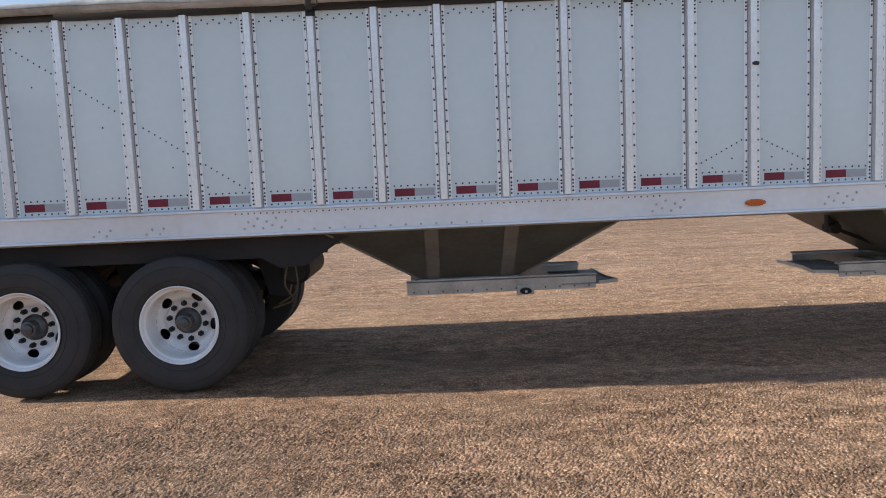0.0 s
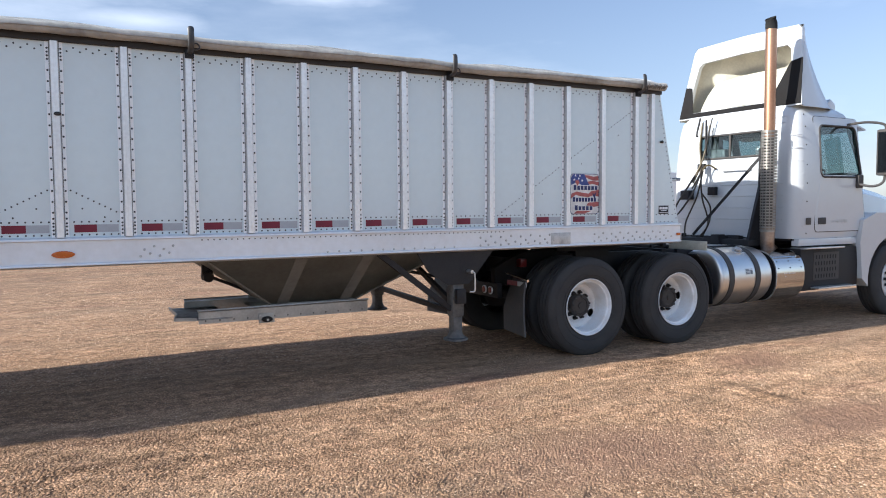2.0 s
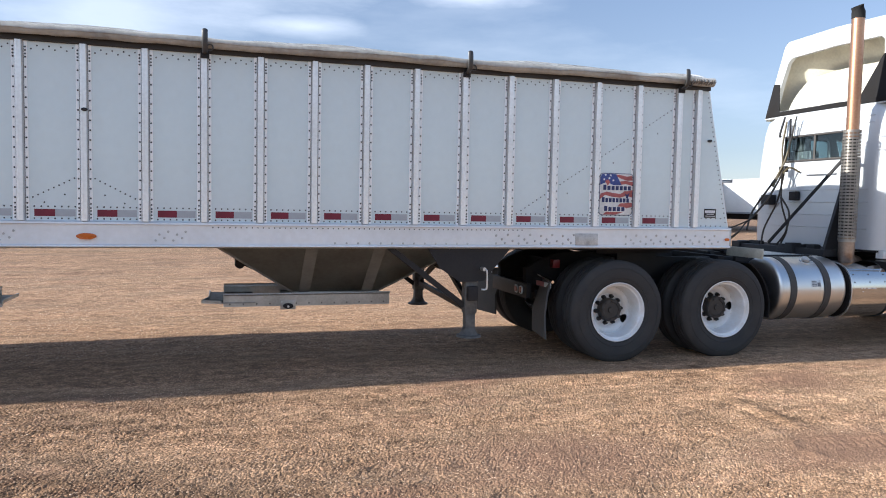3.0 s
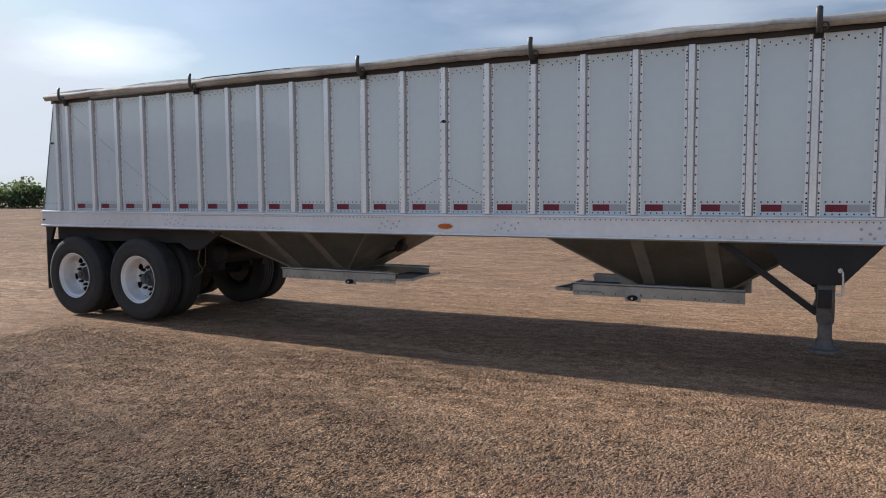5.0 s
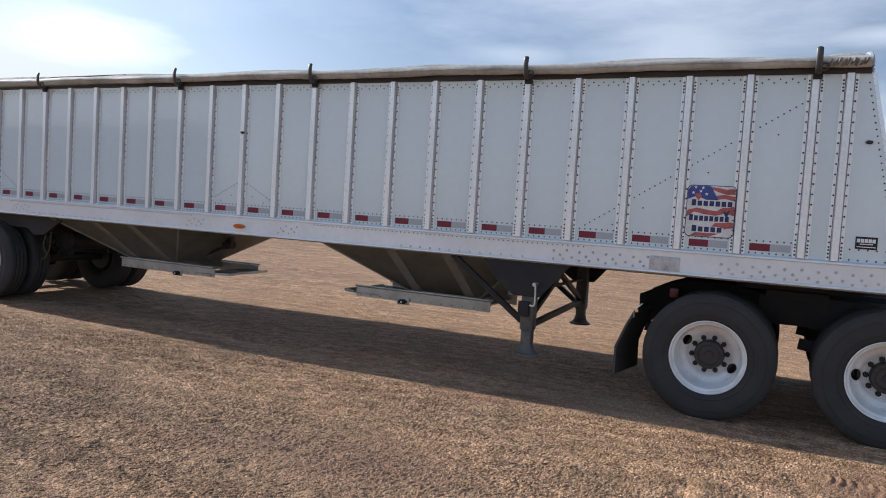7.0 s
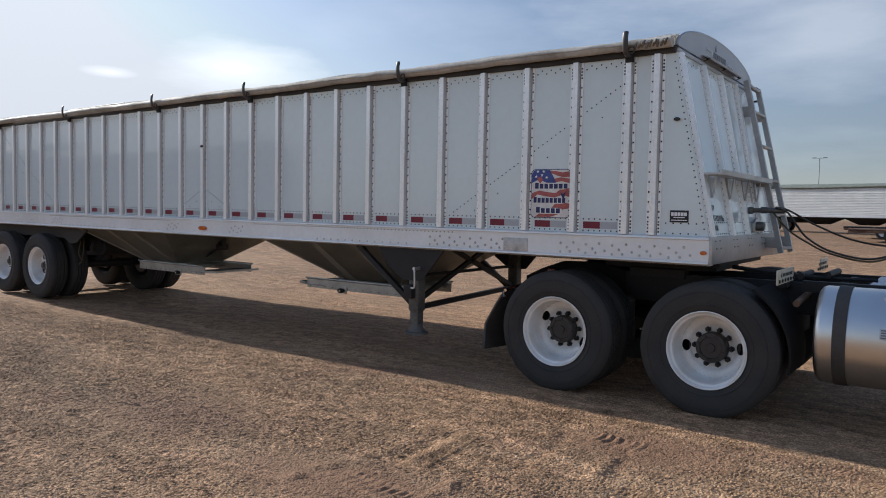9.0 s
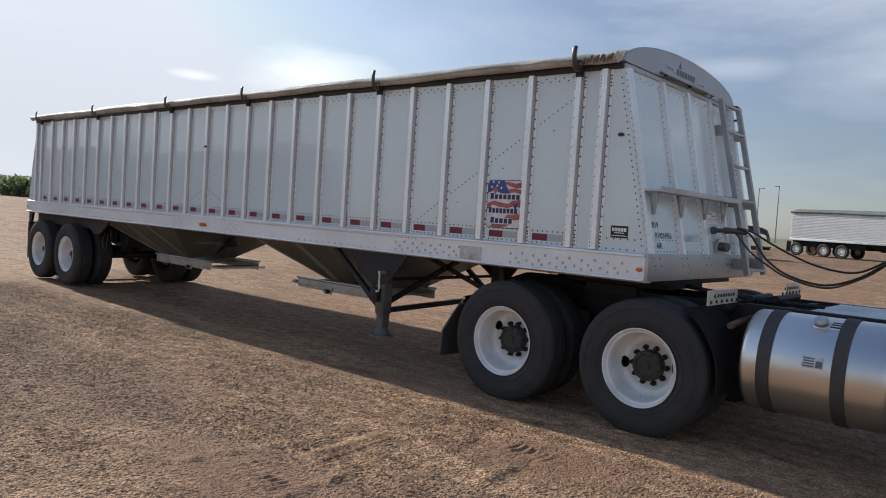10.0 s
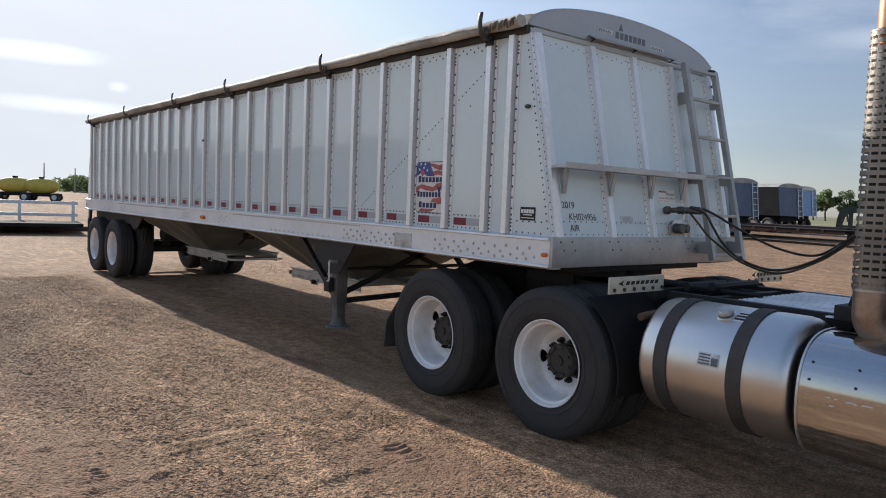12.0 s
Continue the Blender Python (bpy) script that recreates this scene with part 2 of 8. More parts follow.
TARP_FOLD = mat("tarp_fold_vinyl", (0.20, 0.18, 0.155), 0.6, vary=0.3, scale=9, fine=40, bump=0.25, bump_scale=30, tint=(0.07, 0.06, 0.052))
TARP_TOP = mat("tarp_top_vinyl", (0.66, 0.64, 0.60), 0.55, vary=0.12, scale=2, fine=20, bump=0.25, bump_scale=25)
TARP_DARK = mat("dark_tarp_and_rail_shade", (0.030, 0.026, 0.024), 0.6, vary=0.2, scale=4, fine=40)
RED = mat("red_reflective_tape", (0.185, 0.007, 0.030), 0.35, vary=0.12, scale=14, fine=160)
SILVER = mat("silver_reflective_tape", (0.42, 0.44, 0.47), 0.35, 0.2, vary=0.08, scale=14, fine=160)
AMBER = mat("amber_lens", (0.58, 0.135, 0.018), 0.2, vary=0.08, fine=80)
LAMP_RED = mat("red_lens", (0.17, 0.014, 0.014), 0.25, vary=0.08)
DARK_DOT = mat("dark_lens", (0.02, 0.014, 0.014), 0.2, vary=0.1)
CAP_INK = mat("faded_cap_ink", (0.08, 0.09, 0.115), 0.5, vary=0.2, scale=9, tint=(0.16, 0.17, 0.19))
STENCIL = mat("faded_stencil_ink", (0.05, 0.055, 0.06), 0.6, vary=0.2, scale=9, tint=(0.14, 0.145, 0.15))
HANGER = mat("cream_hanger_paint", (0.66, 0.64, 0.55), 0.5, vary=0.1, scale=6, fine=60, tint=(0.42, 0.39, 0.31))
STOP = mat("worn_steel_crease_black", (0.035, 0.035, 0.038), 0.38, 0.35, vary=0.2, scale=14, fine=80, tint=(0.09, 0.085, 0.08))
LEG = mat("dusty_leg_paint", (0.035, 0.035, 0.036), 0.65, vary=0.2, scale=5, fine=35, tint=(0.16, 0.15, 0.135), bump=0.2)
FENDER = mat("dull_fender_plastic", (0.016, 0.016, 0.017), 0.9, vary=0.2, scale=5, fine=40, tint=(0.018, 0.016, 0.015), spec=0.12)
INK = mat("black_ink", (0.014, 0.014, 0.016), 0.6, vary=0.05)
WHITE_INK = mat("white_ink", (0.80, 0.80, 0.80), 0.5, vary=0.04)
NAVY = mat("navy_ink", (0.018, 0.028, 0.12), 0.45, vary=0.1)
BLUE_INK = mat("blue_ink", (0.05, 0.08, 0.30), 0.4, vary=0.15, scale=18)
RED_INK = mat("red_ink", (0.46, 0.115, 0.105), 0.4, vary=0.2, scale=16)
CREAM = mat("cream_ink", (0.76, 0.74, 0.71), 0.4, vary=0.1, scale=16)
PLATE = mat("worn_plate", (0.58, 0.58, 0.58), 0.4, 0.5, vary=0.2, scale=12, fine=80)
DIAMOND = mat("tread_plate", (0.78, 0.79, 0.81), 0.34, 0.8, vary=0.12, scale=5, fine=60, tint=(0.5, 0.48, 0.45))
SEAT = mat("grey_cloth", (0.16, 0.17, 0.18), 0.9, vary=0.15)
INTERIOR = mat("cab_trim", (0.20, 0.20, 0.19), 0.8, vary=0.1)
# mirror base darkened to stand in for the dark scene it would reflect
MIRROR = mat("darkened_mirror", (0.16, 0.17, 0.18), 0.06, 1.0, vary=0.03)
HOSE = mat("black_hose", (0.040, 0.030, 0.021), 0.55, vary=0.1)
HOSE_G = mat("green_hose", (0.105, 0.078, 0.034), 0.5, vary=0.15)


def glass(name, color, rough=0.02):
    m = bpy.data.materials.new(name)
    m.use_nodes = True
    b = m.node_tree.nodes["Principled BSDF"]
    b.inputs["Base Color"].default_value = (*color, 1)
    b.inputs["Roughness"].default_value = rough
    b.inputs["Transmission Weight"].default_value = 1.0
    b.inputs["IOR"].default_value = 1.45
    return m


GLASS = glass("tinted_cab_glass", (0.40, 0.50, 0.51))


def gravel_material():
    m = bpy.data.materials.new("gravel_lot")
    m.use_nodes = True
    nt = m.node_tree
    b = nt.nodes["Principled BSDF"]
    b.inputs["Roughness"].default_value = 0.88
    b.inputs["Specular IOR Level"].default_value = 0.20
    tc = nt.nodes.new("ShaderNodeTexCoord")

    def noise_node(scale, detail=4, rough=0.55, stretch=None):
        n = nt.nodes.new("ShaderNodeTexNoise")
        n.inputs["Scale"].default_value, n.inputs["Detail"].default_value, n.inputs["Roughness"].default_value = scale, detail, rough
        if stretch:
            mp = nt.nodes.new("ShaderNodeMapping")
            mp.inputs["Scale"].default_value = stretch
            mp.inputs["Rotation"].default_value = (0, 0, 0.10)
            nt.links.new(tc.outputs["Object"], mp.inputs["Vector"])
            nt.links.new(mp.outputs["Vector"], n.inputs["Vector"])
        else:
            nt.links.new(tc.outputs["Object"], n.inputs["Vector"])
        return n

    def ramp(node, out, p0, p1, c0, c1):
        r = nt.nodes.new("ShaderNodeValToRGB")
        r.color_ramp.elements[0].position, r.color_ramp.elements[1].position = p0, p1
        r.color_ramp.elements[0].color, r.color_ramp.elements[1].color = (*c0, 1), (*c1, 1)
        nt.links.new(node.outputs[out], r.inputs["Fac"])
        return r

    def mixed(kind, fac, a, c):
        x = nt.nodes.new("ShaderNodeMixRGB")
        x.blend_type = kind
        if isinstance(fac, float):
            x.inputs["Fac"].default_value = fac
        else:
            nt.links.new(fac, x.inputs["Fac"])
        nt.links.new(a, x.inputs["Color1"])
        nt.links.new(c, x.inputs["Color2"])
        return x.outputs["Color"]

    # loose pale gravel, packed brown dirt in drifts and lanes, and reddish patches
    big = ramp(noise_node(0.22, 5), "Fac", 0.34, 0.66, (0.322, 0.198, 0.117), (0.408, 0.264, 0.159))
    clump = ramp(noise_node(9, 5, 0.7), "Fac", 0.36, 0.64, (0.54, 0.52, 0.50), (1.32, 1.31, 1.30))
    loose = mixed("MULTIPLY", 0.85, big.outputs["Color"], clump.outputs["Color"])
    v1 = nt.nodes.new("ShaderNodeTexVoronoi")
    v1.inputs["Scale"].default_value = 76
    nt.links.new(tc.outputs["Object"], v1.inputs["Vector"])
    v2 = nt.nodes.new("ShaderNodeTexVoronoi")
    v2.inputs["Scale"].default_value = 170
    nt.links.new(tc.outputs["Object"], v2.inputs["Vector"])
    stone = nt.nodes.new("ShaderNodeHueSaturation")
    stone.inputs["Saturation"].default_value = 0.12
    nt.links.new(v1.outputs["Color"], stone.inputs["Color"])
    lum = ramp(stone, "Color", 0.15, 0.9, (0.62, 0.60, 0.58), (1.40, 1.39, 1.38))
    loose = mixed("MULTIPLY", 0.8, loose, lum.outputs["Color"])
    grit = ramp(v2, "Distance", 0.05, 0.7, (1.18, 1.17, 1.16), (0.60, 0.58, 0.57))
    loose = mixed("MULTIPLY", 0.65, loose, grit.outputs["Color"])
    dirt = ramp(noise_node(30, 6, 0.72), "Fac", 0.32, 0.68, (0.238, 0.152, 0.09), (0.378, 0.252, 0.157))
    patch = ramp(noise_node(0.85, 6, 0.62, (0.45, 1.25, 1)), "Fac", 0.46, 0.62, (0, 0, 0), (0.85, 0.85, 0.85))
    col = mixed("MIX", patch.outputs["Color"], loose, dirt.outputs["Color"])
    red = nt.nodes.new("ShaderNodeRGB")
    red.outputs[0].default_value = (0.285, 0.156, 0.100, 1)
    rust = ramp(noise_node(0.6, 5, 0.65, (0.7, 1.6, 1)), "Fac", 0.55, 0.72, (0, 0, 0), (0.75, 0.75, 0.75))
    col = mixed("MIX", rust.outputs["Color"], col, red.outputs[0])
    lane = ramp(noise_node(1.3, 6, 0.66, (0.45, 1.8, 1)), "Fac", 0.38, 0.62, (0.72, 0.70, 0.68), (1.12, 1.12, 1.12))
    col = mixed("MULTIPLY", 0.6, col, lane.outputs["Color"])
    rut = ramp(noise_node(3.6, 6, 0.68, (0.55, 1.7, 1)), "Fac", 0.40, 0.60, (0.76, 0.74, 0.72), (1.14, 1.14, 1.14))
    col = mixed("MULTIPLY", 0.6, col, rut.outputs["Color"])
    # scuffed darker mottling, gathered in drifts
    scuff = ramp(noise_node(4.2, 6, 0.68, (0.8, 1.5, 1)), "Fac", 0.40, 0.58, (0.50, 0.485, 0.47), (1.10, 1.10, 1.10))
    drift = ramp(noise_node(0.42, 4, 0.6, (0.6, 1.2, 1)), "Fac", 0.38, 0.60, (0.12, 0.12, 0.12), (0.72, 0.72, 0.72))
    col = mixed("MULTIPLY", drift.outputs["Color"], col, scuff.outputs["Color"])
    def patch_at(cx, cy, rx, ry, lo, hi):
        """Ragged oval on the ground: one inside, none outside."""
        span = nt.nodes.new("ShaderNodeMapping")
        span.inputs["Location"].default_value = (-cx / rx, -cy / ry, 0)
        span.inputs["Scale"].default_value = (1 / rx, 1 / ry, 0)
        nt.links.new(tc.outputs["Object"], span.inputs["Vector"])
        away = nt.nodes.new("ShaderNodeVectorMath")
        away.operation = "LENGTH"
        nt.links.new(span.outputs["Vector"], away.inputs[0])
        edge = nt.nodes.new("ShaderNodeMath")
        edge.operation = "ADD"
        nt.links.new(away.outputs["Value"], edge.inputs[0])
        nt.links.new(noise_node(1.4, 5, 0.65).outputs["Fac"], edge.inputs[1])
        bed = nt.nodes.new("ShaderNodeMapRange")
        bed.inputs["From Min"].default_value, bed.inputs["From Max"].default_value = lo, hi
        bed.inputs["To Min"].default_value, bed.inputs["To Max"].default_value = 1.0, 0.0
        nt.links.new(edge.outputs[0], bed.inputs["Value"])
        return bed.outputs["Result"]

    # pale stones here and there, glints of light painted into their colour
    glint = ramp(stone, "Color", 0.80, 0.90, (1, 1, 1), (1.55, 1.55, 1.57))
    col = mixed("MULTIPLY", 0.8, col, glint.outputs["Color"])
    # a drift of darker loose gravel before the rear wheels, bare dirt where tyres turned
    dark_drift = nt.nodes.new("ShaderNodeRGB")
    dark_drift.outputs[0].default_value = (0.585, 0.56, 0.545, 1)
    col = mixed("MULTIPLY", patch_at(-1.7, -3.85, 4.9, 1.9, 0.75, 1.75), col, dark_drift.outputs[0])
    brown = nt.nodes.new("ShaderNodeRGB")
    brown.outputs[0].default_value = (0.86, 0.84, 0.83, 1)
    col = mixed("MULTIPLY", patch_at(-2.6, -2.6, 5.6, 4.2, 1.0, 1.7), col, brown.outputs[0])
    bare = ramp(noise_node(14, 6, 0.7), "Fac", 0.3, 0.7, (0.195, 0.110, 0.068), (0.300, 0.180, 0.113))
    col = mixed("MIX", patch_at(5.22, -2.76, 0.80, 0.42, 0.95, 1.75), col, bare.outputs["Color"])
    col = mixed("MIX", patch_at(6.18, -1.05, 0.55, 0.42, 0.9, 1.75), col, bare.outputs["Color"])
    col = mixed("MIX", patch_at(3.1, -2.5, 1.0, 0.5, 0.9, 1.7), col, bare.outputs["Color"])
    worn = nt.nodes.new("ShaderNodeRGB")
    worn.outputs[0].default_value = (0.70, 0.71, 0.74, 1)
    col = mixed("MULTIPLY", patch_at(5.0, 75.0, 90.0, 62.0, 1.15, 1.65), col, worn.outputs[0])
    col = mixed("MULTIPLY", patch_at(-78.0, 8.0, 72.0, 34.0, 1.15, 1.65), col, brown.outputs[0])
    nt.links.new(col, b.inputs["Base Color"])
    bp1 = nt.nodes.new("ShaderNodeBump")
    bp1.inputs["Strength"].default_value, bp1.inputs["Distance"].default_value, bp1.invert = 0.9, 0.008, True
    nt.links.new(v1.outputs["Distance"], bp1.inputs["Height"])
    bp2 = nt.nodes.new("ShaderNodeBump")
    bp2.inputs["Strength"].default_value, bp2.inputs["Distance"].default_value = 0.7, 0.010
    nt.links.new(noise_node(40, 6, 0.7).outputs["Fac"], bp2.inputs["Height"])
    bp3 = nt.nodes.new("ShaderNodeBump")
    bp3.inputs["Strength"].default_value, bp3.inputs["Distance"].default_value = 0.5, 0.03
    nt.links.new(noise_node(6.5, 5, 0.6).outputs["Fac"], bp3.inputs["Height"])
    nt.links.new(bp3.outputs["Normal"], bp1.inputs["Normal"])
    nt.links.new(bp1.outputs["Normal"], bp2.inputs["Normal"])
    nt.links.new(bp2.outputs["Normal"], b.inputs["Normal"])
    return m


GRAVEL = gravel_material()


# ---------------------------------------------------------------- mesh tools
WORLD = {}


def thing(name, base, label, category, group="", kind=""):
    ob = new(name)
    ob.location = base
    ob.empty_display_size = 0.3
    WORLD[ob] = Matrix.Translation(base)
    return tagged(ob, label, category, group, kind)


def mesh_of(bm, mats, angle=38):
    me = bpy.data.meshes.new("mesh")
    bmesh.ops.recalc_face_normals(bm, faces=bm.faces)
    bm.to_mesh(me)
    bm.free()
    for m in (mats if isinstance(mats, (list, tuple)) else (mats,)):
        me.materials.append(m)
    if len(me.polygons):
        me.polygons.foreach_set("use_smooth", [True] * len(me.polygons))
        me.set_sharp_from_angle(angle=radians(angle))
    return me


def part(name, bm, mats, parent, label="", m=None, kind=""):
    """Links one mesh as a part of a thing, built in world places, or moved by m."""
    me = bm if isinstance(bm, bpy.types.Mesh) else mesh_of(bm, mats)
    ob = new(name, me)
    m = m or Matrix()
    ob.matrix_basis = m
    if parent is not None:
        ob.parent = parent
        ob.matrix_parent_inverse = WORLD[parent].inverted()
    WORLD[ob] = m
    if label or kind:
        tagged(ob, label, kind=kind)
    return ob


def solid(name, bm, mats, label, category, group="", kind="", m=None):
    """A thing or piece of the setting that is one mesh."""
    ob = part(name, bm, mats, None, m=m)
    return tagged(ob, label, category, group, kind)


def B():
    return bmesh.new()


def box(bm, a, c, bev=0.0, mi=0, m=None):
    x0, y0, z0 = a
    x1, y1, z1 = c
    v = [bm.verts.new(p) for p in ((x0, y0, z0), (x1, y0, z0), (x1, y1, z0), (x0, y1, z0), (x0, y0, z1), (x1, y0, z1), (x1, y1, z1), (x0, y1, z1))]
    f = [bm.faces.new([v[i] for i in q]) for q in ((0, 3, 2, 1), (4, 5, 6, 7), (0, 1, 5, 4), (1, 2, 6, 5), (2, 3, 7, 6), (3, 0, 4, 7))]
    for q in f:
        q.material_index = mi
    if m is not None:
        for q in v:
            q.co = m @ q.co
    if bev:
        es = list({e for q in f for e in q.edges})
        bmesh.ops.bevel(bm, geom=es, offset=bev, segments=2, affect="EDGES", profile=0.6, material=-1)
    return bm


def prism(bm, pts, axis, a, c, mi=0, bev=0.0):
    """A polygon pushed along an axis from a to c. pts are the two other coordinates in x, y, z order."""
    def place(p, h):
        q = list(p)
        q.insert("xyz".index(axis), h)
        return q
    v0 = [bm.verts.new(place(p, a)) for p in pts]
    v1 = [bm.verts.new(place(p, c)) for p in pts]
    n = len(pts)
    f = [bm.faces.new(v0[::-1]), bm.faces.new(v1)]
    f += [bm.faces.new((v0[i], v0[(i + 1) % n], v1[(i + 1) % n], v1[i])) for i in range(n)]
    for q in f:
        q.material_index = mi
    if bev:
        bmesh.ops.bevel(bm, geom=list({e for q in f for e in q.edges}), offset=bev, segments=2, affect="EDGES", profile=0.6)
    return bm


def loft(bm, rings, mi=0, caps=True, close=True):
    vs = [[bm.verts.new(p) for p in r] for r in rings]
    n = len(rings[0])
    for r0, r1 in zip(vs, vs[1:]):
        for i in range(n if close else n - 1):
            bm.faces.new((r0[i], r0[(i + 1) % n], r1[(i + 1) % n], r1[i])).material_index = mi
    if caps:
        bm.faces.new(vs[0][::-1]).material_index = mi
        bm.faces.new(vs[-1]).material_index = mi
    return bm


def ring(center, way, r, n, r2=None):
    w = Vector(way).normalized()
    u = w.orthogonal().normalized() if abs(w.z) > 0.95 else w.cross(Vector((0, 0, 1))).normalized()
    v = w.cross(u)
    return [Vector(center) + u * (r * math.cos(2 * math.pi * i / n)) + v * ((r2 or r) * math.sin(2 * math.pi * i / n)) for i in range(n)]


def cyl(bm, p0, p1, r0, r1=None, n=16, mi=0, bev=0.0):
    way = Vector(p1) - Vector(p0)
    r1 = r0 if r1 is None else r1
    if bev:
        w = way.normalized() * bev
        return loft(bm, [ring(p0, way, r0 - bev, n), ring(Vector(p0) + w, way, r0, n), ring(Vector(p1) - w, way, r1, n), ring(p1, way, r1 - bev, n)], mi)
    return loft(bm, [ring(p0, way, r0, n), ring(p1, way, r1, n)], mi)


def curve_points(pts, per=8):
    p = [Vector(q) for q in pts]
    p = [2 * p[0] - p[1]] + p + [2 * p[-1] - p[-2]]
    out = []
    for i in range(1, len(p) - 2):
        for k in range(per):
            t = k / per
            a, b_, c, d = p[i - 1], p[i], p[i + 1], p[i + 2]
            out.append(0.5 * (2 * b_ + (c - a) * t + (2 * a - 5 * b_ + 4 * c - d) * t * t + (3 * b_ - a - 3 * c + d) * t ** 3))
    return out + [p[-2]]


def tube(bm, pts, r, n=8, per=8, mi=0, smooth=True):
    q = curve_points(pts, per) if smooth else [Vector(p) for p in pts]
    rings = []
    up = None
    for i, c in enumerate(q):
        way = (q[min(i + 1, len(q) - 1)] - q[max(i - 1, 0)]).normalized()
        if up is None:
            up = way.orthogonal().normalized()
        up = (up - way * up.dot(way)).normalized()
        side = way.cross(up)
        rings.append([c + up * (r * math.cos(2 * math.pi * k / n)) + side * (r * math.sin(2 * math.pi * k / n)) for k in range(n)])
    return loft(bm, rings, mi)


def beam(bm, p0, p1, w, h, mi=0):
    """A square bar from p0 to p1."""
    p0, p1 = Vector(p0), Vector(p1)
    way = (p1 - p0).normalized()
    side = way.cross(Vector((0, 0, 1)))
    side = (side if side.length > 1e-3 else Vector((0, 1, 0))).normalized()
    up = side.cross(way)
    rings = [[c + side * (sx * w / 2) + up * (sz * h / 2) for sx, sz in ((-1, -1), (1, -1), (1, 1), (-1, 1))] for c in (p0, p1)]
    return loft(bm, rings, mi)


def lathe(bm, prof, n=40, mi=0, close=False):
    """Turns (radius, y) round the y axis."""
    rows = [[bm.verts.new((r * math.cos(2 * math.pi * i / n), y, r * math.sin(2 * math.pi * i / n))) for i in range(n)] for r, y in prof]
    if close:
        rows.append(rows[0])
    for a, c in zip(rows, rows[1:]):
        for i in range(n):
            bm.faces.new((a[i], a[(i + 1) % n], c[(i + 1) % n], c[i])).material_index = mi
    return bm


def lathe_at(c, prof, n=24):
    """Turns (radius, height) round an upright axis through c."""
    bm = lathe(B(), prof, n, close=True)
    for v in bm.verts:
        v.co = Vector((c[0] + v.co.x, c[1] + v.co.z, c[2] + v.co.y))
    return bm


def dome(bm, c, r, h, n=6, way="y", mi=0):
    """A low rivet or bolt head on a face whose outside points to -y, or +x."""
    c = Vector(c)
    if way == "y":
        e = [Vector((math.cos(a), 0, math.sin(a))) for a in [2 * math.pi * i / n for i in range(n)]]
        o = Vector((0, -1, 0))
    else:
        e = [Vector((0, math.cos(a), math.sin(a))) for a in [2 * math.pi * i / n for i in range(n)]]
        o = Vector((1, 0, 0))
    lo = [bm.verts.new(c + q * r) for q in e]
    hi = [bm.verts.new(c + q * r * 0.6 + o * h) for q in e]
    for i in range(n):
        bm.faces.new((lo[i], lo[(i + 1) % n], hi[(i + 1) % n], hi[i])).material_index = mi
    bm.faces.new(hi).material_index = mi


def letters(name, body, height, parent, material, m, label=""):
    """Real lettering in the built-in font, turned into a mesh."""
    cu = bpy.data.curves.new(name, "FONT")
    cu.body, cu.size, cu.extrude = body, height * 1.38, 0.0006
    tmp = bpy.data.objects.new("tmp", cu)
    scene.collection.objects.link(tmp)
    me = bpy.data.meshes.new_from_object(tmp.evaluated_get(bpy.context.evaluated_depsgraph_get()))
    bpy.data.objects.remove(tmp)
    me.materials.clear()
    me.materials.append(material)
    return part(name, me, None, parent, label, m)


# ---------------------------------------------------------------- ground
def gz(x, y):
    """The lot rises very gently away from the trailer and dips under its rear wheels."""
    u = min(1.0, max(0.0, (1.5 - x) / 4.0))
    dip = -0.038 * u * u * (3 - 2 * u) * max(0.0, 1 - math.hypot(x + 4, y) / 40)
    return dip + 1.35 * (1 - math.exp(-max(0.0, math.hypot(x - 2, y + 1) - 16) / 95))


# low ridges pushed up by turning tyres: ends, height, half width
SCRAPES = [((5.16, -2.35), (5.12, -1.55), 0.016, 0.06), ((6.13, -1.75), (6.10, -1.35), 0.014, 0.05), ((4.75, -2.9), (4.95, -1.9), 0.018, 0.08),
           ((5.6, -3.0), (5.55, -2.3), 0.020, 0.07), ((6.5, -2.2), (6.0, -1.0), -0.016, 0.10), ((5.7, -1.9), (5.66, -1.1), -0.014, 0.09),
           ((-2.5, -2.1), (3.0, -2.5), -0.016, 0.13), ((-1.0, -3.6), (2.6, -3.0), -0.018, 0.12), ((0.2, -1.2), (4.5, -1.5), -0.010, 0.14)]


# bare dirt scraped clean of stones: middle and half widths
BARE = [(5.22, -2.76, 0.85, 0.44), (6.18, -1.05, 0.55, 0.42)]


def bare_at(x, y):
    """One on the scraped dirt, falling to none at its edge."""
    return max(min(1.0, max(0.0, 2.0 - 1.6 * math.hypot((x - cx) / rx, (y - cy) / ry))) for cx, cy, rx, ry in BARE)


